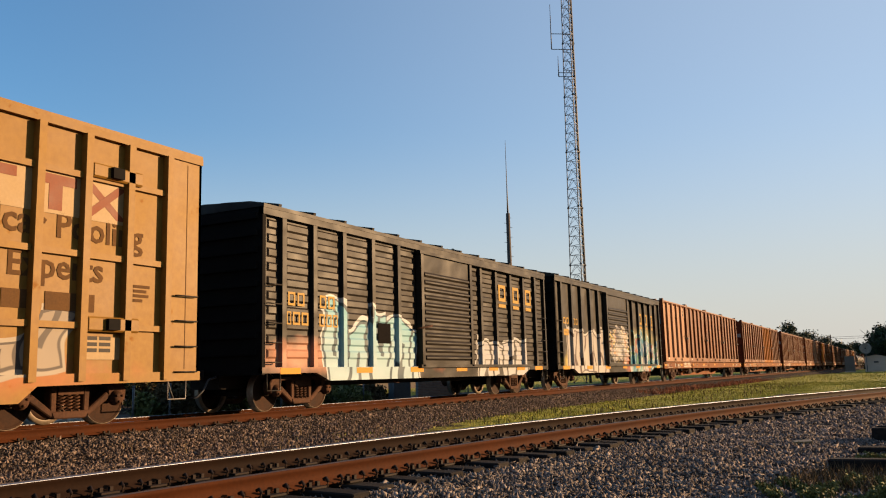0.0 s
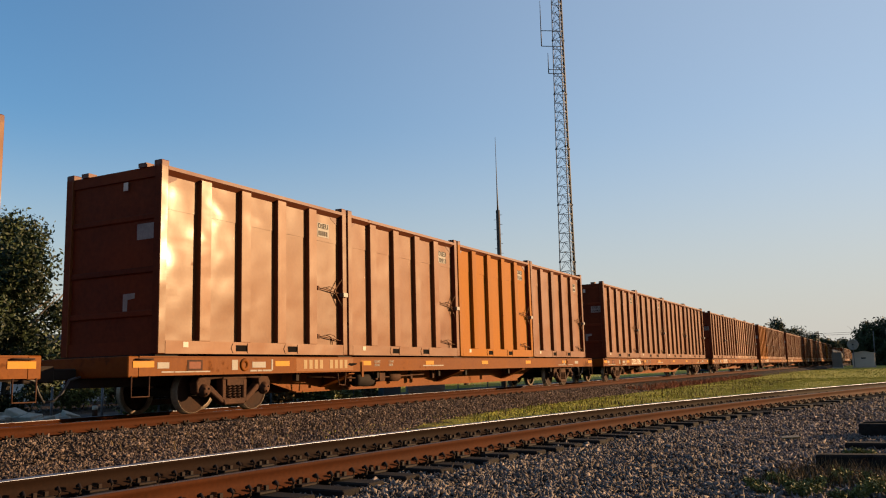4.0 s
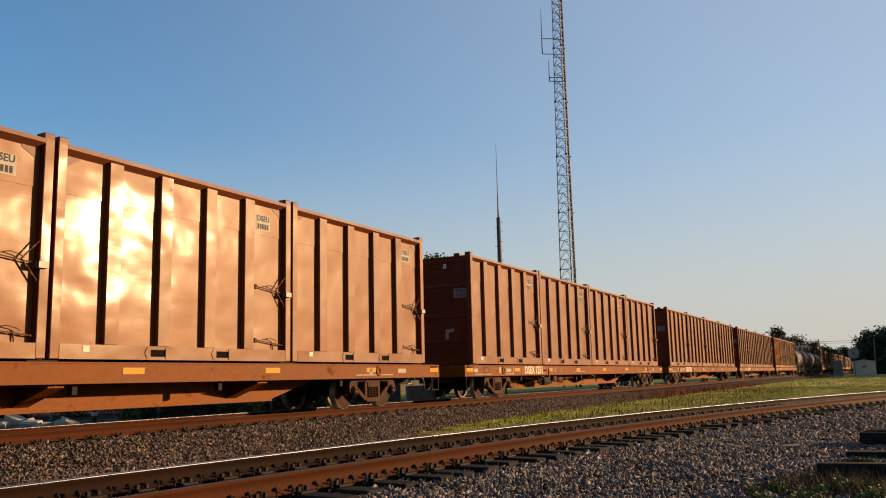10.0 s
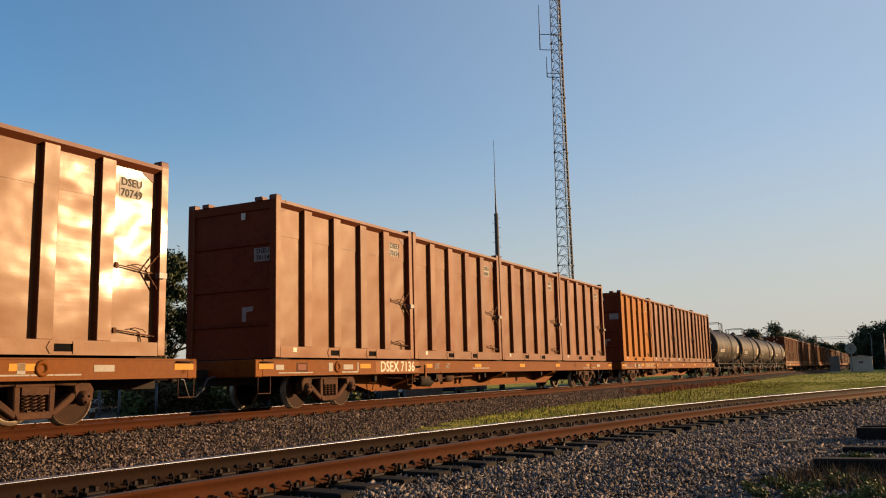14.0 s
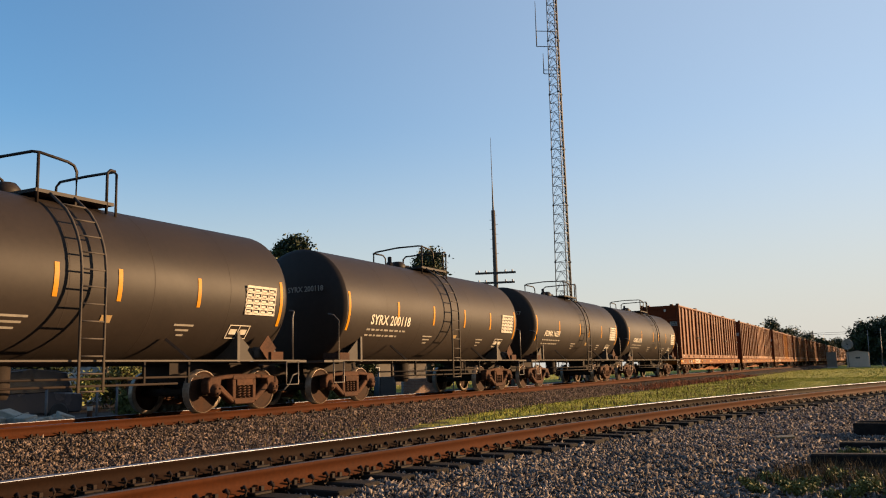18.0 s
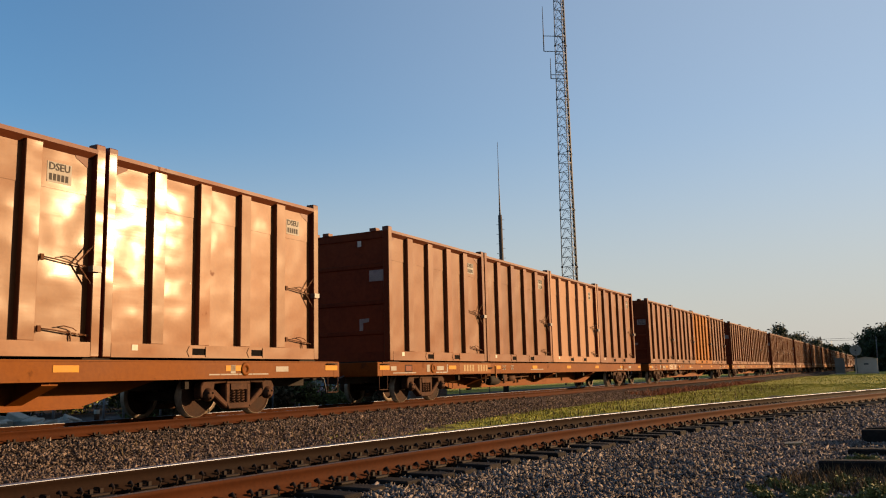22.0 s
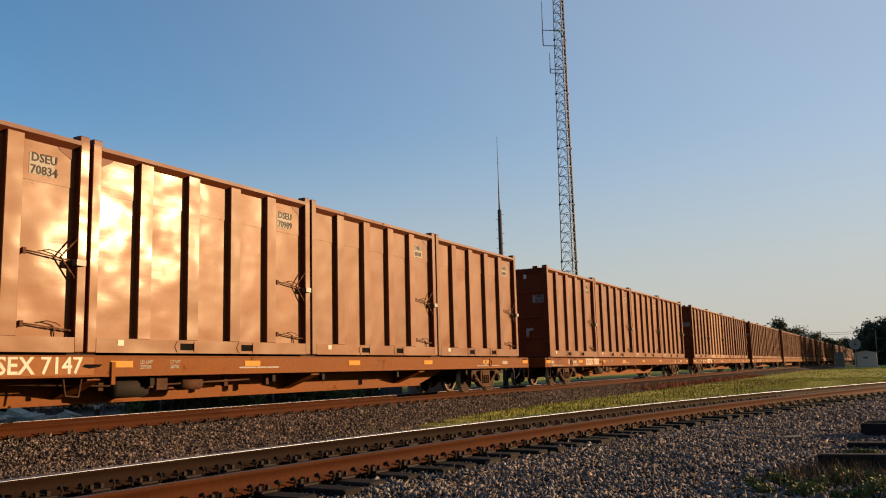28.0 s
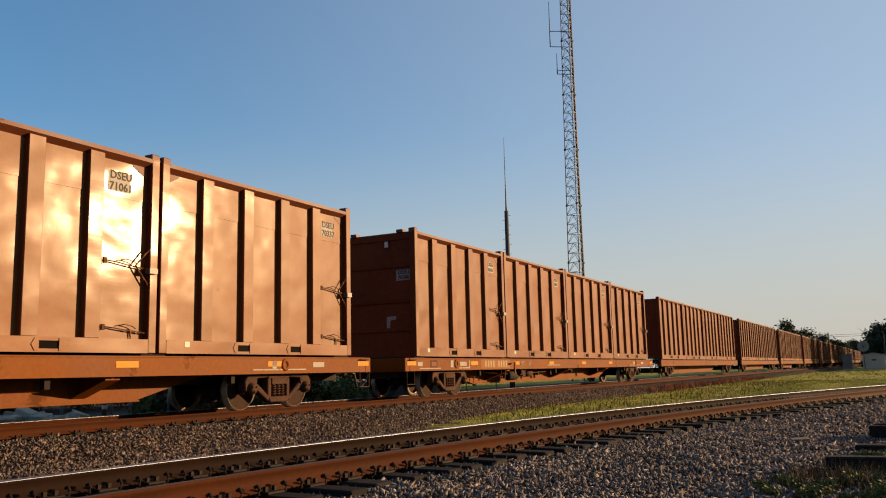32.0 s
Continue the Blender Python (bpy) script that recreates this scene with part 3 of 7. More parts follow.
def ground_material():
    """Ballast near the tracks, weedy grass between and beyond them."""
    m = M_GRAVEL.copy()
    m.name = "ballast_and_grass"
    nt = m.node_tree
    ln = nt.links.new
    bsdf = nt.nodes["Principled BSDF"]
    old = bsdf.inputs["Base Color"].links[0].from_socket
    vor = node(nt, "ShaderNodeTexVoronoi", Scale=17.0)
    tc = nt.nodes.new("ShaderNodeTexCoord")
    ln(tc.outputs["Object"], vor.inputs["Vector"])
    stone = nt.nodes.new("ShaderNodeMix")
    stone.data_type, stone.blend_type = "RGBA", "MULTIPLY"
    stone.inputs[0].default_value = 0.75
    grey = nt.nodes.new("ShaderNodeValToRGB")
    grey.color_ramp.elements[0].color, grey.color_ramp.elements[1].color = (0.45, 0.42, 0.4, 1), (1.5, 1.4, 1.3, 1)
    ln(vor.outputs["Color"], grey.inputs[0])
    ln(old, stone.inputs[6])
    ln(grey.outputs[0], stone.inputs[7])
    attr = nt.nodes.new("ShaderNodeAttribute")
    attr.attribute_name = "grassy"
    n1 = node(nt, "ShaderNodeTexNoise", Scale=1.1, Detail=6.0, Roughness=0.7)
    ln(tc.outputs["Object"], n1.inputs["Vector"])
    sm = nt.nodes.new("ShaderNodeMath")
    sm.operation = "ADD"
    ln(attr.outputs["Fac"], sm.inputs[0])
    ln(n1.outputs[0], sm.inputs[1])
    cut = node(nt, "ShaderNodeMapRange")
    cut.inputs["From Min"].default_value, cut.inputs["From Max"].default_value = 0.95, 1.12
    ln(sm.outputs[0], cut.inputs["Value"])
    grass = nt.nodes.new("ShaderNodeValToRGB")
    grass.color_ramp.elements[0].position, grass.color_ramp.elements[1].position = 0.3, 0.7
    grass.color_ramp.elements[0].color, grass.color_ramp.elements[1].color = (0.17, 0.185, 0.028, 1), (0.30, 0.265, 0.055, 1)
    n2 = node(nt, "ShaderNodeTexNoise", Scale=0.55, Detail=8.0, Roughness=0.75)
    ln(tc.outputs["Object"], n2.inputs["Vector"])
    ln(n2.outputs[0], grass.inputs[0])
    out = nt.nodes.new("ShaderNodeMix")
    out.data_type = "RGBA"
    ln(cut.outputs[0], out.inputs[0])
    ln(stone.outputs[2], out.inputs[6])
    ln(grass.outputs[0], out.inputs[7])
    ln(out.outputs[2], bsdf.inputs["Base Color"])
    b = node(nt, "ShaderNodeBump", Strength=1.0, Distance=0.05)
    ln(vor.outputs["Distance"], b.inputs["Height"])
    ln(bsdf.inputs["Normal"].links[0].from_socket, b.inputs["Normal"])
    ln(b.outputs[0], bsdf.inputs["Normal"])
    return m


def grassy(x, y):
    """How much grass grows at a place: 0 bare stones, 1 full turf."""
    sx, sl, _ = siding(min(y, 70))
    d_main, d_side = abs(x - MAIN_X), abs(x - sx) / math.sqrt(1 + sl * sl)
    if x < MAIN_X - 2.6:
        return 0.35 if y < 40 else 0.7
    g = min((d_main - 2.6) / 1.2, (d_side - 1.9) / 0.8) if x < sx or y > 60 else -0.2
    if x > sx and y <= 60:
        g = min((d_side - 4.2) / 2.0, 0.3)
    g *= min(max((y - 10) / 12, 0.0), 1.0) if x < sx else 1
    return min(max(g, 0), 1) * 0.75


gm = ground_sheet()
gm.materials.clear()
gm.materials.append(ground_material())
layer = gm.attributes.new("grassy", "FLOAT", "POINT")
layer.data.foreach_set("value", np.array([grassy(v.co.x, v.co.y) for v in gm.vertices], np.float32))
ground = tagged(new("ground", gm), "grey railway ballast with weedy grass strips beside the tracks", "ground", kind="structure")


# ---- tracks ----
RAIL_SECTION = [(-0.037, -0.004), (-0.037, -0.028), (-0.009, -0.045), (-0.009, -0.135), (-0.07, -0.158), (-0.07, -0.17),
                (0.07, -0.17), (0.07, -0.158), (0.009, -0.135), (0.009, -0.045), (0.037, -0.028), (0.037, -0.007), (0.0362, -0.003),
                (0.031, 0.001), (0.024, 0.004), (-0.024, 0.004), (-0.032, 0.001)]


def rail_mesh(name, path, head, side=None, gauge=False):
    """A rail along path rows of (x, y, z, slope); gauge: the wheels have burnished its inner corner too."""
    k = len(RAIL_SECTION)
    verts, faces = [], []
    for x, y, z, s in path:
        c = 1 / math.sqrt(1 + s * s)
        verts += [(x + a * c, y - a * s * c, z + b) for a, b in RAIL_SECTION]
    for i in range(len(path) - 1):
        faces += [(i * k + j, i * k + (j + 1) % k, (i + 1) * k + (j + 1) % k, (i + 1) * k + j) for j in range(k)]
    me = bulk_mesh(name, np.array(verts), np.array(faces), side or M_RAIL)
    me.materials.append(head)
    idx = np.array([1 if j >= (11 if gauge else 13) else 0 for _ in range(len(path) - 1) for j in range(k)], np.int32)
    me.polygons.foreach_set("material_index", idx)
    return me


def side_point(y, off):
    x, s, z = siding(y)
    c = 1 / math.sqrt(1 + s * s)
    return x + off * c, y - off * s * c, z, s


main_track = tagged(new("main_track"), "straight main line with rusty rails on buried timber ties", "railway track", kind="structure")
side_track = tagged(new("siding_track"), "curved siding with rust-brown rails and dark timber ties", "railway track", kind="structure")
for off in (-0.7525, 0.7525):
    part("rail", rail_mesh("rail", [(MAIN_X + off, y, 0, 0) for y in (-160, 0, 40, 160, 520)], M_RAILTOP if off < 0 else M_RAILBRIGHT, None, off < 0), None, main_track, "rusty steel rail with a polished head")
    part("rail", rail_mesh("rail", [side_point(y, off) for y in np.arange(-12, 66, 0.6)], M_RAILTOP if off < 0 else M_RAILTOP2, M_RAILDARK if off < 0 else M_RAIL, off < 0), None, side_track, "rusty steel rail of the siding")

tie_mesh = [mesh_of("tie", shape(box, -1.3, 1.3, -0.115, 0.115, -0.17, 0), M_TIE, 0.012) for _ in range(1)][0]


def anchor_bm():
    """Tie plate, two spikes and a rail anchor on the field side."""
    bm = bmesh.new()
    box(bm, -0.17, 0.17, -0.09, 0.09, -0.172, -0.156)
    for sx in (-1, 1):
        for sy in (-0.05, 0.05):
            box(bm, sx * 0.095 - 0.016, sx * 0.095 + 0.016, sy - 0.016, sy + 0.016, -0.158, -0.118)
    return bm


def clip_bm():
    """A spring rail anchor hooked round the rail's foot."""
    bm = bmesh.new()
    tube(bm, [(0.055, 0, -0.165), (0.085, 0, -0.185), (0.125, 0, -0.165), (0.13, 0, -0.125), (0.105, 0, -0.10), (0.075, 0, -0.115)], 0.014, 6)
    box(bm, -0.06, 0.10, -0.015, 0.015, -0.20, -0.172)
    return bm


plate_mesh = mesh_of("tie_plate", anchor_bm(), M_PLATE)
clip_mesh = mesh_of("rail_anchor", clip_bm(), M_PLATE)
rng = random.Random(5)
TIE_STEP = 0.49
for i in range(-22, 92):
    y = 0.25 + i * TIE_STEP
    x, s, z = siding(y)
    a = math.degrees(math.atan(-s))
    tie = part("tie", tie_mesh, None, side_track)
    tie.matrix_basis = pose(x + rng.uniform(-0.06, 0.10), y, z - 0.172 + rng.uniform(-0.012, 0.0), 0, rng.uniform(-0.6, 0.6), a + rng.uniform(-1.5, 1.5))
    for off in (-0.7525, 0.7525):
        px, py, pz, _ = side_point(y, off)
        p = part("tie_plate", plate_mesh, None, side_track)
        p.matrix_basis = pose(px, py, pz, 0, 0, a)
        if -7 < i < 48:
            for k in (-0.15, 0.15):
                cx, cy, cz, _ = side_point(y + k, off)
                c = part("rail_anchor", clip_mesh, None, side_track)
                c.matrix_basis = pose(cx, cy, cz, 0, 0, a)
for i in range(60):
    y = -2 + i * 0.53
    tie = part("tie", tie_mesh, None, main_track)
    tie.matrix_basis = pose(MAIN_X + rng.uniform(-0.05, 0.05), y, -0.178, 0, 0, rng.uniform(-1, 1))
    p = part("tie_plate", plate_mesh, None, main_track)
    p.matrix_basis = pose(MAIN_X + 0.7525, y, 0)


def scatter(name, places, size, material, seed, flat=0.55):
    """Many rough stones as one mesh."""
    r = np.random.RandomState(seed)
    # a skewed flake of six corners, broken differently for each stone
    base = np.array([(1.2, 0, 0), (-1.2, 0, 0), (0, 1.2, 0), (0, -1.2, 0), (0, 0, 1.2), (0, 0, -1.2)])
    tri = np.array([(a, b, c) if k % 2 == 0 else (b, a, c) for k, (a, b, c) in enumerate([(0, 2, 4), (0, 3, 4), (1, 3, 4), (1, 2, 4), (0, 3, 5), (0, 2, 5), (1, 2, 5), (1, 3, 5)])])
    n = len(places)
    rot = r.randn(n, 4)
    rot /= np.linalg.norm(rot, axis=1)[:, None]
    w, x, y, z = rot.T
    R = np.stack([1 - 2 * (y * y + z * z), 2 * (x * y - z * w), 2 * (x * z + y * w), 2 * (x * y + z * w), 1 - 2 * (x * x + z * z), 2 * (y * z - x * w),
                  2 * (x * z - y * w), 2 * (y * z + x * w), 1 - 2 * (x * x + y * y)], 1).reshape(n, 3, 3)
    sc = size * (0.55 + 0.9 * r.rand(n, 1) ** 1.6) * np.stack([1.15 + 0.8 * r.rand(n), 0.7 + 0.4 * r.rand(n), flat * (0.5 + 0.6 * r.rand(n))], 1)
    jit = 1 + 0.22 * r.randn(n, len(base), 3)
    v = np.einsum("nij,nkj->nki", R, (base[None] * jit + 0.22 * r.randn(n, len(base), 3)) * sc[:, None, :]) + np.asarray(places)[:, None, :]
    f = (tri[None] + (np.arange(n) * len(base))[:, None, None]).reshape(-1, 3)
    return bulk_mesh(name, v.reshape(-1, 3), f, material)


def stone_places(n, x0, x1, y0, y1, seed, keep):
    r = np.random.RandomState(seed)
    out = []
    for x, y in zip(r.uniform(x0, x1, n), r.uniform(y0, y1, n)):
        if r.rand() < keep(x, y):
            out.append((x, y, ground_z(x, y) + r.uniform(-0.012, 0.022)))
    return out


def near_stones(x, y):
    """Stones lie everywhere in front but on rails and tie tops."""
    sx, s, _ = siding(y)
    d = (x - sx) / math.sqrt(1 + s * s)
    if abs(abs(d) - 0.7525) < 0.11:
        return 0
    if 0.8 < abs(d) < 1.32:
        k = (y - 0.25 + d * s / math.sqrt(1 + s * s)) / TIE_STEP
        return 0.02 if abs(k - round(k)) * TIE_STEP < 0.125 else 0.9
    return 1.0 if abs(d) > 1.25 else 0.75


tagged(new("ballast_stones", scatter("ballast_stones", stone_places(125000, -6.9, 1.2, 3.0, 15.5, 11, near_stones), 0.0175, M_STONEGREY, 3)), "loose grey crushed ballast stones around the siding", "ballast", kind="stuff")
tagged(new("ballast_stones", scatter("ballast_stones", stone_places(48000, -4.2, 6.5, 15.0, 36, 12, near_stones), 0.0225, M_STONEGREY, 4)), "loose grey crushed ballast stones along the siding", "ballast", kind="stuff")
tagged(new("ballast_stones", scatter("ballast_stones", stone_places(140000, -12.0, -5.2, 6.0, 42, 13, lambda x, y: 1 if x < siding(y)[0] - 1.0 and abs(x - MAIN_X - 0.7525) > 0.1 and grassy(x, y) < 0.45 else 0), 0.019, M_STONE, 5)), "brown crushed ballast between the two tracks", "ballast", kind="stuff")
tagged(new("ballast_stones", scatter("ballast_stones", stone_places(20000, -6.9, 6.0, -9.0, 3.0, 14, near_stones), 0.030, M_STONEGREY, 6)), "loose grey crushed ballast stones near the siding", "ballast", kind="stuff")
tagged(new("ballast_stones", scatter("ballast_stones", stone_places(14000, 1.2, 6.0, 3.0, 15.0, 15, near_stones), 0.026, M_STONEGREY, 7)), "loose grey crushed ballast stones beside the siding", "ballast", kind="stuff")


# ---- rolling stock ----
def wheel_bm():
    bm = bmesh.new()
    lathe(bm, [(0.10, 0.05), (0.12, 0.03), (0.30, -0.015), (0.355, 0.02), (0.365, 0.055), (0.405, 0.058), (0.413, 0.05)], sides=32)
    return bm


def tread_bm():
    bm = bmesh.new()
    lathe(bm, [(0.405, 0.060), (0.418, 0.058), (0.420, -0.05), (0.445, -0.062), (0.440, -0.085), (0.36, -0.088)], sides=32, caps=False)
    return bm


def sideframe_bm():
    """Cast truck side frame with its two window openings, seen from the side; axles 1.78 m apart."""
    bm = bmesh.new()
    for s in (-1, 1):
        prism(bm, [(s * 1.08, 0.30), (s * 1.10, 0.50), (s * 1.02, 0.60), (s * 0.80, 0.62), (s * 0.70, 0.56), (s * 0.74, 0.34), (s * 0.86, 0.27)], -0.10, 0.10)   # pedestal
        prism(bm, [(s * 0.80, 0.62), (s * 0.78, 0.55), (s * 0.36, 0.575), (s * 0.32, 0.66)], -0.09, 0.09)                                                        # top chord
        prism(bm, [(s * 0.80, 0.40), (s * 0.72, 0.32), (s * 0.34, 0.07), (s * 0.30, 0.16), (s * 0.69, 0.45)], -0.09, 0.09)                                          # diagonal
        prism(bm, [(s * 0.37, 0.55), (s * 0.25, 0.55), (s * 0.25, 0.12), (s * 0.36, 0.14)], -0.085, 0.085)                                                       # column
    prism(bm, [(-0.36, 0.66), (-0.36, 0.54), (0.36, 0.54), (0.36, 0.66)], -0.09, 0.09)
    prism(bm, [(-0.36, 0.17), (-0.30, 0.05), (0.30, 0.05), (0.36, 0.17)], -0.10, 0.10)
    return bm


def spring_bm():
    bm = bmesh.new()
    for y in (-0.14, 0.0, 0.14):
        pts = [(0.03 + 0.055 * math.cos(a), y + 0.055 * math.sin(a), 0.17 + 0.26 * a / (2 * math.pi * 5)) for a in np.linspace(0, 2 * math.pi * 5, 36)]
        tube(bm, pts, 0.016, 5)
    box(bm, -0.12, 0.10, -0.24, 0.24, 0.43, 0.55)
    return bm


def cap_bm():
    bm = bmesh.new()
    lathe(bm, [(0.13, 0.0), (0.13, 0.08), (0.10, 0.10), (0.10, 0.13), (0.03, 0.135), (0.0, 0.14)], sides=16)
    for k in range(3):
        a = 2.1 * k + 0.5
        lathe(bm, [(0.022, 0.12), (0.022, 0.155), (0, 0.156)], (0, 0.065 * math.cos(a), 0.065 * math.sin(a)), sides=6)
    return bm


ME_WHEEL = mesh_of("wheel", wheel_bm(), M_WHEEL)
ME_TREAD = mesh_of("tyre", tread_bm(), M_TREAD)
ME_FRAME = mesh_of("side_frame", sideframe_bm(), M_TRUCK, 0.018)
ME_SPRING = mesh_of("spring_nest", spring_bm(), M_TRUCK)
ME_CAP = mesh_of("bearing_cap", cap_bm(), M_TRUCK)
ME_AXLE = mesh_of("axle", shape(lathe, [(0.08, -0.9), (0.08, 0.9)], sides=12), M_UNDER)
ME_BOLSTER = mesh_of("bolster", shape(box, -1.0, 1.0, -0.17, 0.17, 0.36, 0.66), M_UNDER, 0.02)


def truck(car, y):
    """Two axles, four wheels, two side frames; a part of its car."""
    t = part("truck", ME_BOLSTER, None, car, "rust-brown cast steel freight truck", (0, y, 0))
    for s in (-1, 1):
        f = part("side_frame", ME_FRAME, None, t, "", (s * 1.02, 0, 0.09))
        n = part("spring_nest", ME_SPRING, None, t, "", (s * 1.02, 0, 0.09))
        n.rotation_euler[2] = 0 if s > 0 else math.pi
        for a in (-0.89, 0.89):
            w = part("wheel", ME_WHEEL, None, t, "", (s * 0.76, a, 0.42))
            r = part("tyre", ME_TREAD, None, t, "bright worn wheel rim", (s * 0.76, a, 0.42))
            c = part("bearing_cap", ME_CAP, None, t, "", (s * 1.06, a, 0.44))
            if s < 0:
                w.rotation_euler[2] = r.rotation_euler[2] = c.rotation_euler[2] = math.pi
    for a in (-0.89, 0.89):
        part("axle", ME_AXLE, None, t, "", (0, a, 0.42))
    return t


def coupler_bm(s):
    bm = bmesh.new()
    box(bm, -0.10, 0.10, 0, s * 0.55, 0.70, 0.90)
    prism(bm, [(s * 0.5, 0.66), (s * 0.82, 0.66), (s * 0.86, 0.80), (s * 0.82, 0.95), (s * 0.5, 0.95)], -0.16, 0.16)
    return bm


def hose_bm(s):
    bm = bmesh.new()
    tube(bm, [(0.5, s * 0.1, 0.75), (0.5, s * 0.32, 0.70), (0.48, s * 0.42, 0.5), (0.42, s * 0.55, 0.36), (0.3, s * 0.68, 0.34)], 0.022, 6)
    return bm


def step_bm():
    """A sill step of bent bar."""
    bm = bmesh.new()
    tube(bm, [(0, -0.2, 0), (0, -0.2, -0.36), (0, 0.2, -0.36), (0, 0.2, 0)], 0.014, 6)
    return bm


ME_COUPLER = {s: mesh_of("coupler", coupler_bm(s), M_UNDER, 0.02) for s in (-1, 1)}
ME_HOSE = {s: mesh_of("air_hose", hose_bm(s), M_CABLE) for s in (-1, 1)}
ME_STEP = mesh_of("sill_step", step_bm(), M_TRUCK)
ME_TAPE = mesh_of("reflective_strip", shape(box, 0, 0.004, -0.24, 0.24, -0.055, 0.055), M_REFLECT)

DECK = 1.13       # top of the flatcar deck over the rail
CAR_PITCH = 27.604
BOX_PITCH = 6.128
FIRST_BOX = -12.26  # start of the first container from the flatcar's middle


def sill_bm(s):
    """Side sill: a flanged channel along the whole car."""
    bm = bmesh.new()
    x0, x1 = sorted((s * 1.22, s * 1.33))
    box(bm, x0, x1, -12.72, 12.72, 0.735, 1.06)
    xa, xb = sorted((s * 1.18, s * 1.345))
    box(bm, xa, xb, -12.72, 12.72, 1.06, DECK - 0.045)
    return bm


def belly_bm(s):
    """Fish-belly centre girder below the deck, deepest at the middle."""
    bm = bmesh.new()
    x0, x1 = sorted((s * 0.34, s * 0.37))
    prism(bm, [(-8.9, 0.74), (-7.1, 0.31), (6.5, 0.31), (8.2, 0.74)], x0, x1)
    xa, xb = sorted((s * 0.26, s * 0.43))
    box(bm, xa, xb, -7.1, 6.5, 0.28, 0.31)
    return bm


def bearer_bm():
    """A cross bearer: a web tapering towards the sill, with a sloping bottom flange."""
    bm = bmesh.new()
    for y0, y1, drop in ((-0.012, 0.012, 0.0), (-0.15, 0.15, 0.022)):
        rows = []
        for y in (y0, y1):
            top = ((1.22, 0.735), (0.36, 0.735)) if not drop else ((1.22, 0.702), (0.36, 0.392))
            rows.append([bm.verts.new((x, y, z)) for x, z in ((0.36, 0.392 - drop), (1.22, 0.702 - drop)) + top])
        a, b = rows
        bm.faces.new(a)
        bm.faces.new(b[::-1])
        for i in range(4):
            bm.faces.new((a[i], a[(i + 1) % 4], b[(i + 1) % 4], b[i]))
    bmesh.ops.recalc_face_normals(bm, faces=bm.faces)
    return bm


def gear_bm():
    """Brake valve, levers and rods hung under the deck."""
    bm = bmesh.new()
    lathe(bm, [(0.0, -0.3), (0.13, -0.27), (0.13, 0.27), (0.0, 0.3)], (0.85, 0.9, 0.58), "y", 14)
    box(bm, 0.95, 1.12, -0.16, 0.10, 0.48, 0.74)
    box(bm, 1.0, 1.10, -0.32, -0.22, 0.52, 0.66)
    tube(bm, [(0.9, -3.0, 0.64), (0.95, -0.5, 0.56), (0.9, 2.6, 0.62)], 0.018, 6)
    tube(bm, [(1.2, -2.2, 0.72), (1.2, -2.15, 0.44), (1.2, -1.9, 0.42), (1.2, -1.85, 0.72)], 0.02, 6)
    for y in (1.9, 3.2, -1.2):
        box(bm, 0.8, 0.9, y - 0.05, y + 0.05, 0.5, 0.74)
    return bm


def lug_bm():
    bm = bmesh.new()
    box(bm, 1.05, 1.16, -0.05, 0.05, 0.56, 0.74)
    return bm


ME_DECK = mesh_of("deck", shape(box, -1.22, 1.22, -12.72, 12.72, 0.98, DECK - 0.05), M_UNDER)
ME_PAD = mesh_of("container_pad", shape(box, -1.2, 1.2, -0.28, 0.28, DECK - 0.05, DECK + 0.002), M_UNDER)
ME_SILL = {s: mesh_of("side_sill", sill_bm(s), M_CAR) for s in (-1, 1)}
ME_BELLY = {s: mesh_of("belly_girder", belly_bm(s), M_CAR) for s in (-1, 1)}
ME_CENTRE = mesh_of("centre_sill", shape(box, -0.32, 0.32, -12.9, 12.9, 0.55, 0.98), M_UNDER)
ME_BEARER = mesh_of("cross_bearer", bearer_bm(), M_CAR)
ME_GEAR = mesh_of("brake_gear", gear_bm(), M_TRUCK)
ME_ENDBEAM = mesh_of("end_beam", shape(box, -1.33, 1.33, -0.12, 0.12, 0.72, DECK - 0.045), M_CAR, 0.015)
ME_RING = mesh_of("jacking_ring", shape(lathe, [(0.06, 0.0), (0.065, 0.03), (0.125, 0.03), (0.135, 0.0)], sides=20), M_CAR)
ME_RESERVOIR = mesh_of("air_reservoir", shape(lathe, [(0.0, -0.46), (0.14, -0.42), (0.18, -0.34), (0.18, 0.34), (0.14, 0.42), (0.0, 0.46)], (0.86, 0.2, 0.54), "y", 16), M_UNDER)
ME_HANDLE = mesh_of("handle_bar", shape(tube, [(-0.03, -0.18, 0), (0.03, -0.18, 0), (0.03, 0.18, 0), (-0.03, 0.18, 0)], 0.014, 6), M_UNDER)
ME_LUG = mesh_of("hanger_lug", lug_bm(), M_UNDER)


def bars(parent, x, y, z, rows, h, material, gap=0.35, seed=1, name="stencil_bar"):
    """Rows of small unreadable stencilled writing as plain bars: each row gives its words' lengths."""
    bm = bmesh.new()
    for i, row in enumerate(rows):
        at = y
        for w in row:
            box(bm, x, x + 0.003, at, at + w, z - i * h * 1.6 - h / 2, z - i * h * 1.6 + h / 2)
            at += w + h * gap * 2
    return part(name, bm, material, parent, "small worn stencilled writing")


def letter(parent, text, size, material, x, y, z, align="LEFT", label=""):
    o = part("lettering", words(text, size, material, align), None, parent, label or "stencilled reporting mark")
    o.location = (x, y, z)
    return o


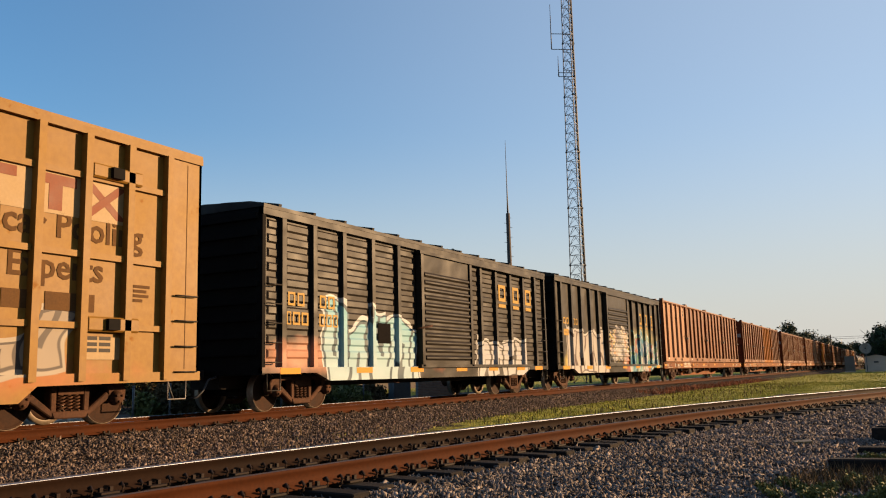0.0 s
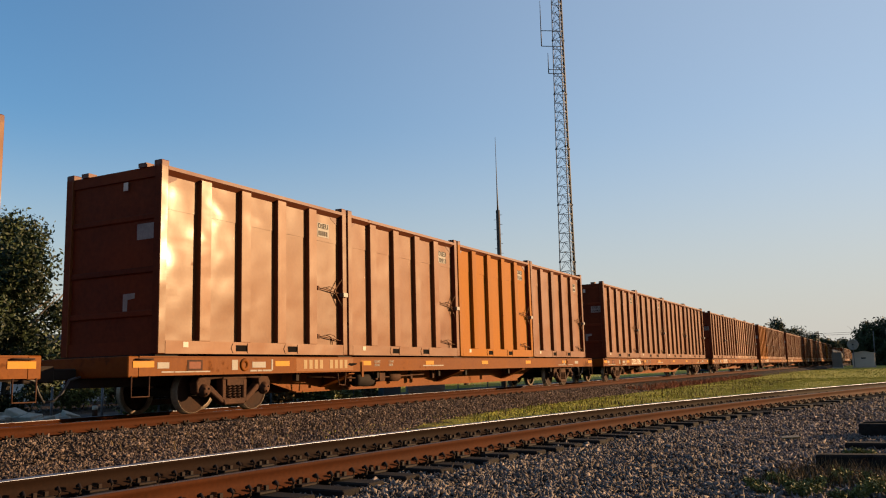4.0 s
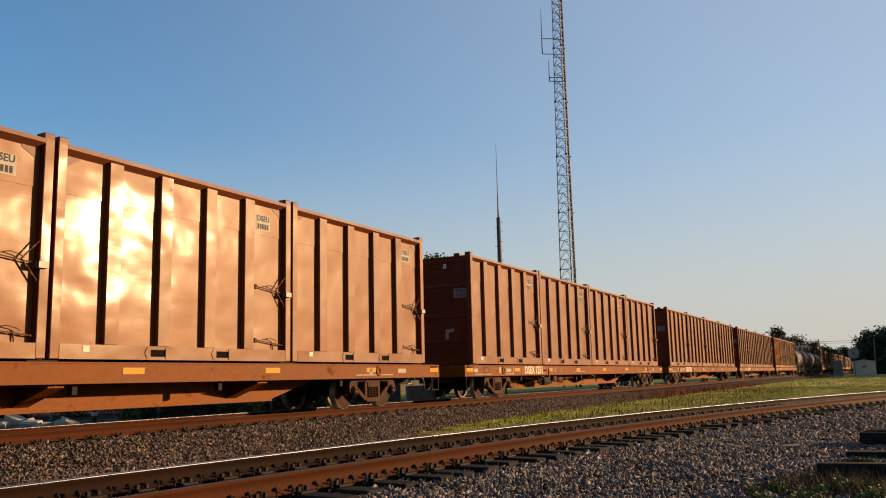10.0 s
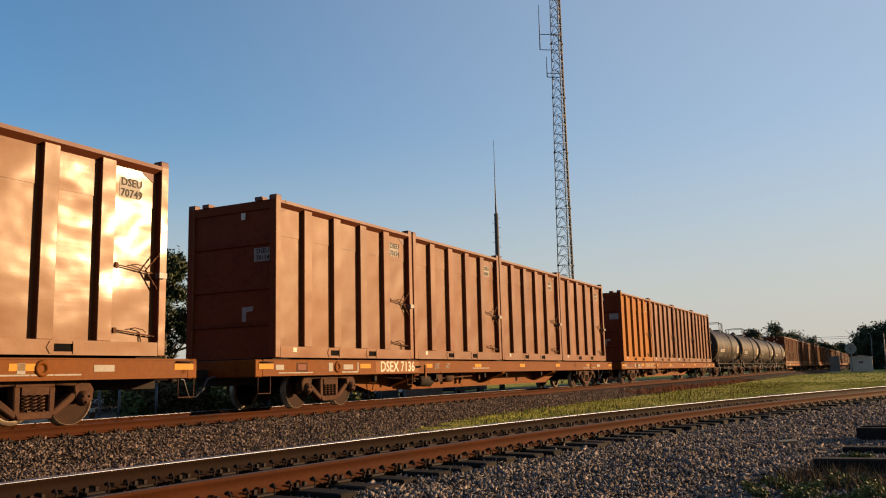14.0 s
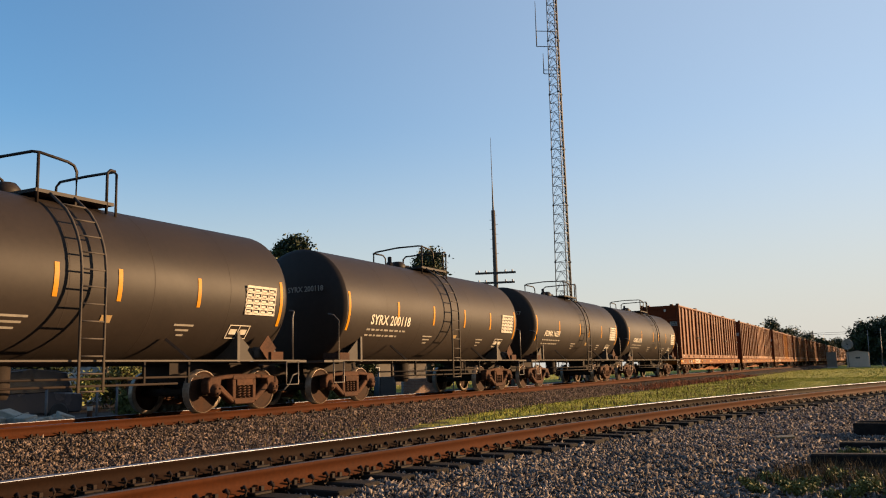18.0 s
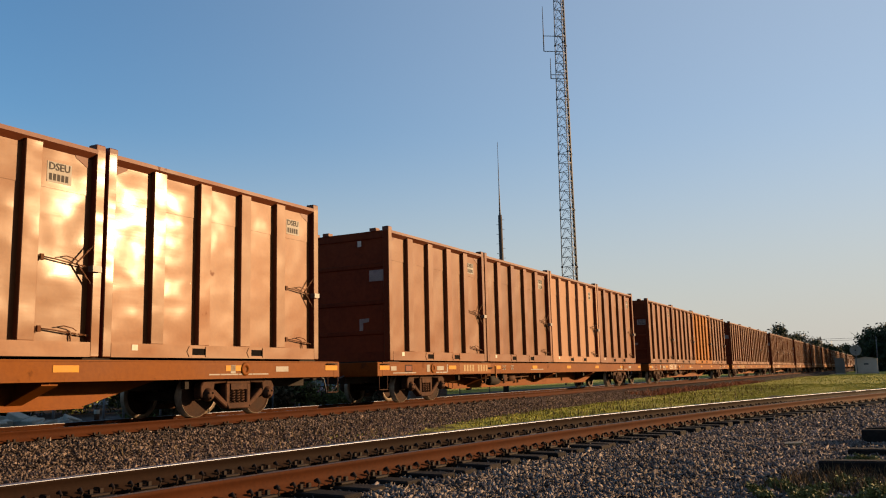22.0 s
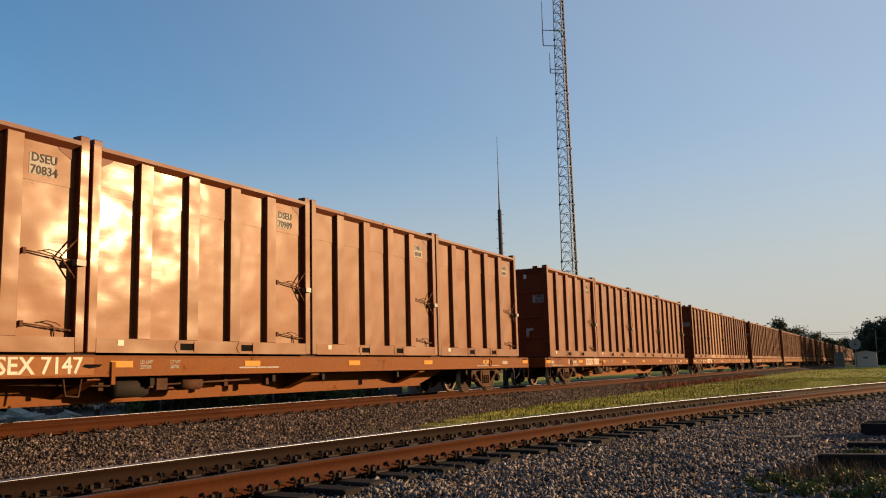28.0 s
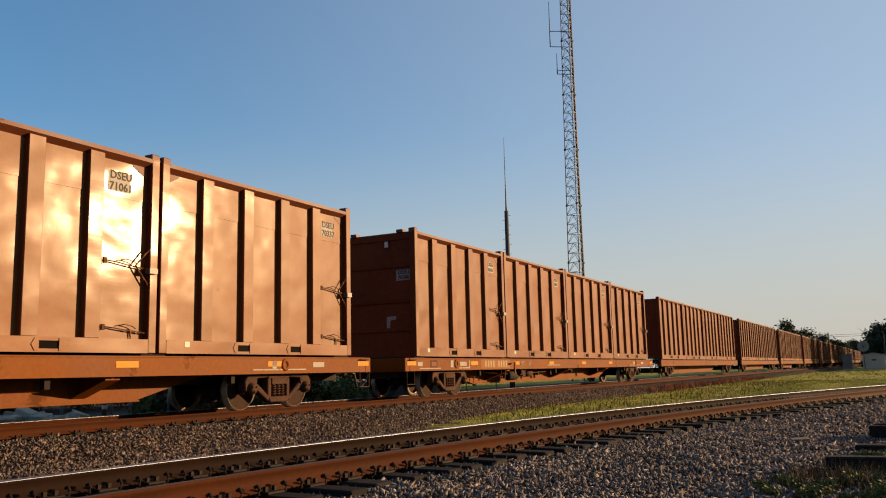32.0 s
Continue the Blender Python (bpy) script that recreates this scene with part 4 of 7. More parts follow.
def flatcar():
    car = thing("flatcar", pose(MAIN_X, 0, 0), "long orange-painted steel flatcar carrying four waste containers", "flatcar", "container flatcars")
    part("deck", ME_DECK, None, car)
    part("centre_sill", ME_CENTRE, None, car)
    for s in (-1, 1):
        part("side_sill", ME_SILL[s], None, car, "orange side sill")
        part("belly_girder", ME_BELLY[s], None, car, "orange fish-belly girder")
        part("end_beam", ME_ENDBEAM, None, car, "", (0, s * 12.84, 0))
        part("coupler", ME_COUPLER[s], None, car, "dark knuckle coupler", (0, s * 13.0, 0))
        part("air_hose", ME_HOSE[s], None, car, "", (0, s * 13.15, 0))
        part("sill_step", ME_STEP, None, car, "", (1.33, s * 12.68, 0.74))
        part("reflective_strip", ME_TAPE, None, car, "yellow reflective strip", (1.335, s * 12.62, 0.94))
        truck(car, -10.0 if s < 0 else 9.7)
    for y in (-5.9, 0.2, 5.2):
        part("cross_bearer", ME_BEARER, None, car, "", (0, y, 0))
    for k in range(5):
        part("container_pad", ME_PAD, None, car, "", (0, FIRST_BOX + (0.3, BOX_PITCH - 0.04, 2 * BOX_PITCH - 0.04, 3 * BOX_PITCH - 0.04, 4 * BOX_PITCH - 0.38)[k], 0))
    part("brake_gear", ME_GEAR, None, car, "rusty brake valve and rods", (0, -4.3, 0))
    for y in (-8.0, -4.6, -1.2, 0.6, 4.0, 8.2):
        part("hanger_lug", ME_LUG, None, car, "", (0, y, 0))
    for y in (-8.76, -5.45, -2.1, 1.65, 5.4, 9.3):
        part("reflective_strip", ME_TAPE, None, car, "yellow reflective strip", (1.332, y, 0.94))
    for y in (-9.98, 9.63):
        part("jacking_ring", ME_RING, None, car, "round ringed hole in the side sill", (1.325, y, 0.92))
    for y, w, h, m in ((-9.74, 0.42, 0.12, M_GREYLABEL), (-9.13, 0.05, 0.22, M_GREYLABEL), (-11.57, 0.40, 0.20, M_TRUCK), (-11.52, 0.30, 0.13, M_REDPAINT), (-8.27, 2.25, 0.30, M_PATCH), (10.6, 0.42, 0.11, M_GREYLABEL), (-12.3, 0.28, 0.11, M_GREYLABEL), (-10.35, 0.17, 0.2, M_GREYLABEL), (9.2, 0.14, 0.16, M_GREYLABEL)):
        part("sill_plate", shape(box, 1.328, 1.3315 if h == 0.30 else 1.334 if m == M_TRUCK else 1.336, y, y + w, 0.92 - h / 2, 0.92 + h / 2), m, car)
    part("hanger_bracket", shape(box, 1.33, 1.36, -5.68, -5.60, 0.60, 0.98), M_CAR, car)
    # a flat dark plate on the sill imitates the shade of an opening
    part("sill_opening", shape(prism, [(-6.25, 0.90), (-6.1, 0.87), (-5.9, 0.90), (-5.85, 0.94), (-6.2, 0.94)], 1.328, 1.334), M_DARKFILL, car)
    part("air_reservoir", ME_RESERVOIR, None, car, "dark brake air reservoir", (0, -5.1, 0))
    for s in (-1, 1):
        part("handle_bar", ME_HANDLE, None, car, "dark handle bar", (1.35, s * 12.62, 1.03))
    bars(car, 1.332, -9.8, 0.80, [(0.2, 0.14, 0.3)], 0.035, M_GREYLABEL)
    letter(car, "LD LMT\n227300", 0.085, M_GREYLABEL, 1.333, -5.05, 0.93, "LEFT", "stencilled load limit")
    letter(car, "LT WT\n58700", 0.085, M_GREYLABEL, 1.333, -4.35, 0.93, "LEFT", "stencilled light weight")
    bars(car, 1.332, -2.5, 0.86, [(0.5, 0.3, 0.4)], 0.03, M_GREYLABEL)
    bars(car, 1.332, -12.2, 0.80, [(0.3, 0.5, 0.4)], 0.025, M_GREYLABEL)
    bars(car, 1.332, 8.6, 0.82, [(0.3, 0.5, 0.4, 0.5)], 0.025, M_GREYLABEL)
    return car


# -- waste container: 6.06 m long, ribbed steel box with chained lid posts --
BL, BW, BH = 6.06, 1.29, 3.515
RIBS = (1.06, 2.24, 3.42, 4.56)     # starts of the side ribs along the box


def side_bm():
    """The flat side plates and the folded top edge of the box, with floor and end plates."""
    bm = bmesh.new()
    x = BW - 0.122
    lap = 2.70          # the upper plates lap over the lower ones here
    prism_y(bm, [(-x, BH - 0.16), (-x, lap), (-x + 0.008, lap), (-x + 0.008, 0.10), (x - 0.008, 0.10), (x - 0.008, lap), (x, lap), (x, BH - 0.16)], 0.10, BL - 0.10)
    return bm


def sloped_rail_bm(s):
    """Top rail whose underside slopes back to the plate."""
    bm = bmesh.new()
    v = [[bm.verts.new((s * a, y, z)) for a, z in ((BW - 0.21, BH - 0.24), (BW, BH - 0.09), (BW, BH - 0.02), (BW - 0.21, BH - 0.02))] for y in (0.16, BL - 0.16)]
    a, b = v
    bm.faces.new(a)
    bm.faces.new(b[::-1])
    for i in range(4):
        bm.faces.new((a[i], a[(i + 1) % 4], b[(i + 1) % 4], b[i]))
    return bm


def bottom_rail_bm(s):
    """Bottom rail with two fork pockets, plugged dark for shade, each framed by a plate with pointed ends."""
    bm = bmesh.new()
    x0, x1 = sorted((s * (BW - 0.18), s * BW))
    y = 0.18
    for a in (2.05, 3.72):
        box(bm, x0, x1, y, a, 0.0, 0.24)
        box(bm, x0, x1, a, a + 0.36, 0.18, 0.24)
        box(bm, x0, x1, a, a + 0.36, 0.0, 0.055)
        # a dark block just behind the face stands in for the pocket's inner shade
        xa, xb = sorted((s * (BW - 0.16), s * (BW - 0.012)))
        box(bm, xa, xb, a, a + 0.36, 0.055, 0.18, 1)
        for pts in ([(a - 0.13, 0.12), (a - 0.07, 0.22), (a, 0.22), (a, 0.02), (a - 0.07, 0.02)], [(a + 0.49, 0.12), (a + 0.43, 0.02), (a + 0.36, 0.02), (a + 0.36, 0.22), (a + 0.43, 0.22)]):
            prism(bm, pts, *sorted((s * (BW - 0.01), s * (BW + 0.012))))
        y = a + 0.36
    box(bm, x0, x1, y, BL - 0.18, 0.0, 0.24)
    return bm


def chain_links(bm, p, q, n):
    """Flat links laid end to end, turned by quarter."""
    p, q = Vector(p), Vector(q)
    for k in range(n):
        a, b = p.lerp(q, k / n), p.lerp(q, (k + 1.15) / n)
        beam(bm, a, b, 0.028 if k % 2 else 0.012, 0.012 if k % 2 else 0.028, (1, 0, 0))


def chain_bm():
    """A ratchet binder with chain drawn to the corner post."""
    bm = bmesh.new()
    tube(bm, [(0.03, 0.02, 0.02), (0.05, 0.25, 0.0), (0.05, 0.5, -0.03)], 0.012, 6)
    tube(bm, [(0.04, 0.35, 0.05), (0.06, 0.45, 0.07), (0.06, 0.62, 0.04), (0.05, 0.7, 0.0)], 0.009, 5)
    box(bm, 0.02, 0.06, -0.02, 0.04, -0.04, 0.06)
    chain_links(bm, (0.05, 0.42, -0.02), (0.05, 1.0, -0.08), 9)
    return bm


def chain_v_bm():
    bm = bmesh.new()
    chain_links(bm, (0.06, 0.62, -0.02), (0.10, 1.06, 0.46), 8)
    chain_links(bm, (0.06, 0.62, -0.02), (0.08, 1.02, -0.5), 8)
    return bm


def prism_y(bm, pts, y0, y1):
    """An outline in x and z, given thickness along the track."""
    a, b = [[bm.verts.new((x, y, z)) for x, z in pts] for y in (y0, y1)]
    bm.faces.new(a)
    bm.faces.new(b[::-1])
    for i in range(len(pts)):
        j = (i + 1) % len(pts)
        bm.faces.new((a[i], b[i], b[j], a[j]))
    bmesh.ops.recalc_face_normals(bm, faces=bm.faces)


PAINT = {"copper": M_COPPER, "orange": M_ORANGE, "salmon": M_SALMON}
ME_BOXBODY = {k: mesh_of("side_plating", side_bm(), m) for k, m in PAINT.items()}
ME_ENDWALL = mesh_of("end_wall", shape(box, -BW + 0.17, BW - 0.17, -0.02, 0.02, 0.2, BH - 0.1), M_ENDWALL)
ME_GUSSET = mesh_of("gusset", shape(prism, [(0, 0.14), (0, -0.10), (-0.30, 0.06), (-0.34, 0.14)], 0, 0.025), M_FRAME)
ME_BRACKET = mesh_of("chain_bracket", shape(box, -0.03, 0.09, -0.04, 0.14, -0.05, 0.05), M_ALU)
ME_CHAINDROP = mesh_of("chain", shape(tube, [(0, 0, 0), (0.02, 0.02, -0.12), (0, 0.03, -0.30), (0.02, 0.0, -0.36)], 0.014, 5), M_CHAIN)



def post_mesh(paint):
    """A corner post: painted sides, and end faces in the end wall's shade-darkened brown."""
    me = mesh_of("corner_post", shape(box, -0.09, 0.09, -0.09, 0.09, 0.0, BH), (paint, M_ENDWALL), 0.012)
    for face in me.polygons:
        # faces along the track get the brown with shade painted in
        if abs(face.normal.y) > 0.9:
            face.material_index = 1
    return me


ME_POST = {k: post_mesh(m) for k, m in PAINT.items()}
ME_RIB = {k: mesh_of("rib", shape(prism, [(0, 0.24), (0.30, 0.24), (0.30, BH - 0.12), (0, BH - 0.12)], -0.04, 0.13), m, 0.01) for k, m in PAINT.items()}
ME_TOPRAIL = {s: mesh_of("top_rail", sloped_rail_bm(s), M_FRAME) for s in (-1, 1)}
ME_BOTRAIL = {k: {s: mesh_of("bottom_rail", bottom_rail_bm(s), (m, M_DARKFILL)) for s in (-1, 1)} for k, m in PAINT.items()}
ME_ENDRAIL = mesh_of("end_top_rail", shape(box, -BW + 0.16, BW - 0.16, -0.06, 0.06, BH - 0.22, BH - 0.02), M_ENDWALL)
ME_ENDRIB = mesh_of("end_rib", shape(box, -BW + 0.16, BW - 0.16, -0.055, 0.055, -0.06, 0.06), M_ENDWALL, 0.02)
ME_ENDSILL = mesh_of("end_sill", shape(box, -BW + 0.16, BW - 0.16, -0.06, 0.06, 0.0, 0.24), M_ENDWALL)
ME_CASTING = mesh_of("corner_casting", shape(box, -0.10, 0.10, -0.10, 0.10, 0.0, 0.14), M_FRAME, 0.015)
ME_CHAIN = mesh_of("chain", chain_bm(), M_CHAIN)
ME_CHAINV = mesh_of("chain", chain_v_bm(), M_CHAIN)
ME_LUGPLATE = mesh_of("lid_lug", shape(box, -0.1, 0.1, -0.1, 0.1, 0, 0.08), M_FRAME)
ME_PLACARD = mesh_of("placard", shape(box, 0, 0.004, 0, 0.46, 0, 0.34), M_GREYLABEL)
ME_PLACARD_END = mesh_of("placard", shape(box, -0.25, 0.25, -0.004, 0, 0, 0.30), M_ENDLABEL)
ME_PAPER = mesh_of("torn_paper", shape(prism_y, [(0.0, 0.0), (0.11, 0.0), (0.12, 0.22), (0.30, 0.24), (0.31, 0.34), (0.0, 0.33)], -0.004, 0.0), M_ENDLABEL)
ME_STICKER_END = mesh_of("sticker", shape(box, -0.06, 0.06, -0.004, 0, -0.08, 0.08), M_WHITE)
ME_STICKER = mesh_of("sticker", shape(box, 0, 0.004, 0, 0.13, 0, 0.10), M_WHITE)


LOOKS = {"copper": "faded copper-brown", "orange": "bright orange", "salmon": "chalky salmon-brown"}


def container(paint):
    """One waste container with its posts, ribs, rails, castings and chains."""
    c = thing("waste_container", pose(0, 0, 0), LOOKS[paint] + " ribbed steel waste container chained shut on a flatcar", "container", "waste containers")
    part("side_plating", ME_BOXBODY[paint], None, c, "dented " + LOOKS[paint] + " steel plates")
    for sx in (-1, 1):
        part("top_rail", ME_TOPRAIL[sx], None, c)
        part("bottom_rail", ME_BOTRAIL[paint][sx], None, c)
        for y in RIBS:
            o = part("rib", ME_RIB[paint], None, c, "", (sx * (BW - 0.15), y, 0))
            if sx < 0:
                o.matrix_basis = pose(-(BW - 0.15), y + 0.30, 0, 0, 0, 180)
        for y in (0.09, BL - 0.09):
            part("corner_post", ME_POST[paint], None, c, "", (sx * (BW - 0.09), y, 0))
            part("corner_casting", ME_CASTING, None, c, "", (sx * (BW - 0.10), y + (0.01 if y < 1 else -0.01), BH - 0.06))
    for y, s in ((0.09, 0), (BL - 0.09, 180)):
        part("end_wall", ME_ENDWALL, None, c, "brown end wall, coloured darker for its shade", (0, y, 0))
        part("end_top_rail", ME_ENDRAIL, None, c, "", (0, y, 0))
        part("end_sill", ME_ENDSILL, None, c, "", (0, y, 0))
        for z in (0.75, 1.55, 2.55) if s == 0 else (1.55,):
            part("end_rib", ME_ENDRIB, None, c, "", (0, y, z))
        for x in (-0.75, 0.8):
            part("lid_lug", ME_LUGPLATE, None, c, "", (x, y, BH - 0.02))
    for y in (0.20, BL - 0.20):
        g = part("gusset", ME_GUSSET, None, c, "", (BW - 0.14, y, BH - 0.28))
        if y < 1:
            g.matrix_basis = pose(BW - 0.12, y, BH - 0.28, 0, 0, 180)
    for z in (1.55, 0.42):
        part("chain", ME_CHAIN, None, c, "rusty binding chain", (BW - 0.112, 4.95, z))
    part("chain", ME_CHAINV, None, c, "rusty binding chain", (BW - 0.112, 4.98, 1.55))
    part("chain", ME_CHAINDROP, None, c, "rusty binding chain", (BW - 0.12, 5.55, 0.42))
    part("chain_bracket", ME_BRACKET, None, c, "", (BW - 0.02, 5.86, 1.45))
    part("placard", ME_PLACARD, None, c, "worn number placard", (BW - 0.121, 5.02, 2.80))
    part("placard", ME_PLACARD_END, None, c, "worn number placard", (0.88, 0.066, 2.13))
    part("torn_paper", ME_PAPER, None, c, "torn white paper placard", (0.30, 0.07, 0.80))
    part("sticker", ME_STICKER_END, None, c, "small white sticker", (0.35, 0.02, 3.18))
    part("sticker", ME_STICKER, None, c, "", (BW + 0.001, 0.62, 0.12))
    return c


def far_container(paint):
    """The same container with its small fittings joined, for the far end of the train."""
    c = thing("waste_container", pose(0, 0, 0), LOOKS[paint] + " ribbed steel waste container on a distant flatcar", "container", "waste containers")
    part("side_plating", ME_BOXBODY[paint], None, c)
    part("top_rail", ME_TOPRAIL[1], None, c)
    part("bottom_rail", ME_BOTRAIL[paint][1], None, c)
    part("end_wall", ME_ENDWALL, None, c, "", (0, 0.09, 0))
    for y in RIBS:
        part("rib", ME_RIB[paint], None, c, "", (BW - 0.15, y, 0))
    for y in (0.09, BL - 0.09):
        part("corner_post", ME_POST[paint], None, c, "", (BW - 0.09, y, 0))
    return c


def far_flatcar():
    car = thing("flatcar", pose(MAIN_X, 0, 0), "long orange steel flatcar at the distant end of the train", "flatcar", "container flatcars")
    part("deck", ME_DECK, None, car)
    for k in range(5):
        part("container_pad", ME_PAD, None, car, "", (0, FIRST_BOX + (0.3, BOX_PITCH - 0.04, 2 * BOX_PITCH - 0.04, 3 * BOX_PITCH - 0.04, 4 * BOX_PITCH - 0.38)[k], 0))
    part("side_sill", ME_SILL[1], None, car)
    part("belly_girder", ME_BELLY[1], None, car)
    for y in (-10.0, 9.7):
        t = part("truck", ME_BOLSTER, None, car, "", (0, y, 0))
        part("side_frame", ME_FRAME, None, t, "", (1.02, 0, 0.09))
        for a in (-0.89, 0.89):
            part("wheel", ME_WHEEL, None, t, "", (0.76, a, 0.42))
    return car


# metres that the train has run since 9 s
TRAVEL = {t: q * 1.02 for t, q in ((0, -142.9), (6, -47.69), (13, 63.69), (19, 159.3), (23, 223.42), (28, 303.9), (32, 368.7))}
moving = []      # (thing, x, place along the track at 9 s, height)


def place(ob, y, z=0.0, x=MAIN_X):
    ob.matrix_world = pose(x, y, z)
    moving.append((ob, x, y, z))
    return ob


# where each flatcar's first container starts along the track at 9 s
CARS = [12.90 + CAR_PITCH * j for j in range(-4, 5)] + [203.0 + CAR_PITCH * j for j in range(0, 21)]
NUMBERS = {0: "7015", 2: "7096", 3: "7051", 4: "7019", 5: "7251", 6: "7280", 7: "7136", 9: "7067", 11: "7139", 13: "7147", 14: "7080", 15: "7104"}
BOX_NUMBERS = {(0, 0): "70394", (1, 1): "70913", (1, 2): "71144", (2, 0): "70945", (2, 1): "71032", (3, 0): "70993", (4, 0): "70616", (5, 0): "70675", (5, 1): "70241",
               (6, 0): "70756", (6, 1): "70661", (6, 3): "70749", (7, 0): "70154", (9, 0): "70783", (10, 1): "71150", (10, 3): "71195", (11, 0): "70065", (11, 1): "71191", (12, 2): "70424",
               (13, 0): "70834", (13, 1): "70989", (14, 0): "70130", (15, 0): "70327", (15, 2): "71061", (15, 3): "70337"}
END_NUMBERS = {16: "70540"}
COLOURS = {(1, 2): "orange", (4, 0): "orange", (11, 2): "orange", (0, 0): "salmon", (3, 2): "salmon", (8, 0): "orange", (10, 2): "salmon", (15, 1): "salmon"}
FAR = 17
protos, cars_made = {}, {}
for n, y in enumerate(CARS):
    key = "far" if n >= FAR else "near"
    if key not in protos:
        protos[key] = (far_flatcar if n >= FAR else flatcar)()
        car = protos[key]
    else:
        car = copy_thing(protos[key], protos[key].matrix_basis)
    place(car, y - FIRST_BOX)
    cars_made[n] = car
    for k in range(4):
        paint = COLOURS.get((n, k), "copper")
        key = (paint, n >= FAR)
        if key not in protos:
            protos[key] = (far_container if n >= FAR else container)(paint)
            b = protos[key]
        else:
            b = copy_thing(protos[key], protos[key].matrix_basis)
        place(b, y + k * BOX_PITCH, DECK + 0.004)
        cars_made[n, k] = b
# lettering last, so that it is not copied along
for n in range(FAR):
    if n in NUMBERS:
        letter(cars_made[n], "DSEX " + NUMBERS[n], 0.385, M_WHITE, 1.333, -8.05, 0.915)
    else:
        bars(cars_made[n], 1.332, -8.0, 0.92, [(0.12, 0.12, 0.12, 0.12), ], 0.20, M_CREAM, 0.2)
        bars(cars_made[n], 1.332, -7.0, 0.92, [(0.12, 0.12, 0.12, 0.12), ], 0.20, M_CREAM, 0.2)
    for k in range(4):
        if (n, k) in BOX_NUMBERS:
            letter(cars_made[n, k], "DSEU\n" + BOX_NUMBERS[n, k], 0.20, M_INK, BW - 0.114, 5.29, 2.975, "CENTER", "container number")
        else:
            letter(cars_made[n, k], "DSEU", 0.17, M_INK, BW - 0.114, 5.25, 3.06, "CENTER", "container mark")
            bars(cars_made[n, k], BW - 0.115, 5.06, 2.89, [(0.05,) * 5], 0.11, M_INK, 0.12)
    if (n, 0) in BOX_NUMBERS or n in END_NUMBERS:
        o = part("lettering", words("DSEU\n" + END_NUMBERS.get(n, BOX_NUMBERS.get((n, 0))), 0.15, M_INK, "CENTER"), None, cars_made[n, 0], "container number")
        o.matrix_basis = pose(0.88, 0.058, 2.28, 0, 0, -90)


# ---- boxcars ----
DOOR_TAGS = [(0.85, 0.82, 0.74), (0.62, 0.60, 0.56), (0.80, 0.42, 0.20), (0.20, 0.18, 0.17), (0.80, 0.62, 0.22), (0.70, 0.68, 0.64)]
M_TAG_A = spray_fog(M_BOXBLACK, "black_boxcar_with_orange_overspray", (-0.6, 3.4, 0.7, 1.6), (0.34, 0.16, 0.10))
M_TAG_A = spray_fog(M_TAG_A, "black_boxcar_with_more_overspray", (6.3, 8.4, 0.8, 1.7), (0.22, 0.085, 0.05), 0.7)
M_TAG_A = spray_letters(M_TAG_A, "black_boxcar_with_teal_letters", (2.05, 6.4, 0.45, 2.15), ((0.29, 0.34, 0.35), (0.12, 0.27, 0.30)), (0.05, 0.07, 0.08), (0.31, 0.32, 0.32), 0.98, 2.0)
M_TAG_A2 = spray_letters(M_TAG_A, "black_boxcar_with_white_letters", (10.1, 13.9, 0.5, 1.85), ((0.30, 0.295, 0.29), (0.25, 0.245, 0.24)), (0.05, 0.045, 0.04), (0.28, 0.28, 0.27), 0.95, 5.0)
M_TAG_B = spray_fog(M_BOXBLACK, "black_boxcar_with_yellow_overspray", (0.6, 3.0, 0.6, 1.5), (0.36, 0.27, 0.06))
M_TAG_B = spray_letters(M_TAG_B, "black_boxcar_with_cream_letters", (1.5, 6.2, 0.5, 2.35), ((0.29, 0.27, 0.24), (0.23, 0.21, 0.19)), (0.07, 0.05, 0.045), (0.28, 0.27, 0.25), 1.05, 9.0)
M_TAG_B = graffiti(M_TAG_B, "black_boxcar_with_tagged_door", [(6.4, 9.4, 1.1, 2.55)], DOOR_TAGS, 2.6)
M_TAG_B = spray_fog(M_TAG_B, "black_boxcar_with_red_overspray", (8.6, 11.4, 0.5, 1.5), (0.30, 0.09, 0.05))
BLUE_TAGS = [(0.07, 0.30, 0.42), (0.22, 0.50, 0.52), (0.10, 0.36, 0.24), (0.05, 0.16, 0.34), (0.62, 0.62, 0.60), (0.12, 0.40, 0.42), (0.45, 0.14, 0.09), (0.26, 0.44, 0.26), (0.10, 0.28, 0.42), (0.50, 0.56, 0.58)]
M_TAG_B = spray_fog(M_TAG_B, "black_boxcar_with_pale_overspray", (10.0, 15.4, 0.9, 2.9), (0.30, 0.27, 0.13), 0.75)
M_TAG_B2 = graffiti(M_TAG_B, "black_boxcar_with_blue_tags", [(9.5, 15.4, 0.45, 1.95), (10.6, 13.6, 1.8, 2.45)], BLUE_TAGS, 2.3)
M_TAG_C = spray_fog(M_YELLOW, "yellow_boxcar_with_red_overspray", (4.0, 14.6, 0.3, 1.3), (0.26, 0.075, 0.028), 0.9)
M_TAG_C = spray_letters(M_TAG_C, "yellow_boxcar_with_grey_letters", (2.0, 13.9, 0.95, 1.65), ((0.20, 0.165, 0.125), (0.16, 0.13, 0.10)), (0.05, 0.04, 0.035), (0.22, 0.19, 0.15), 0.8, 17.0)


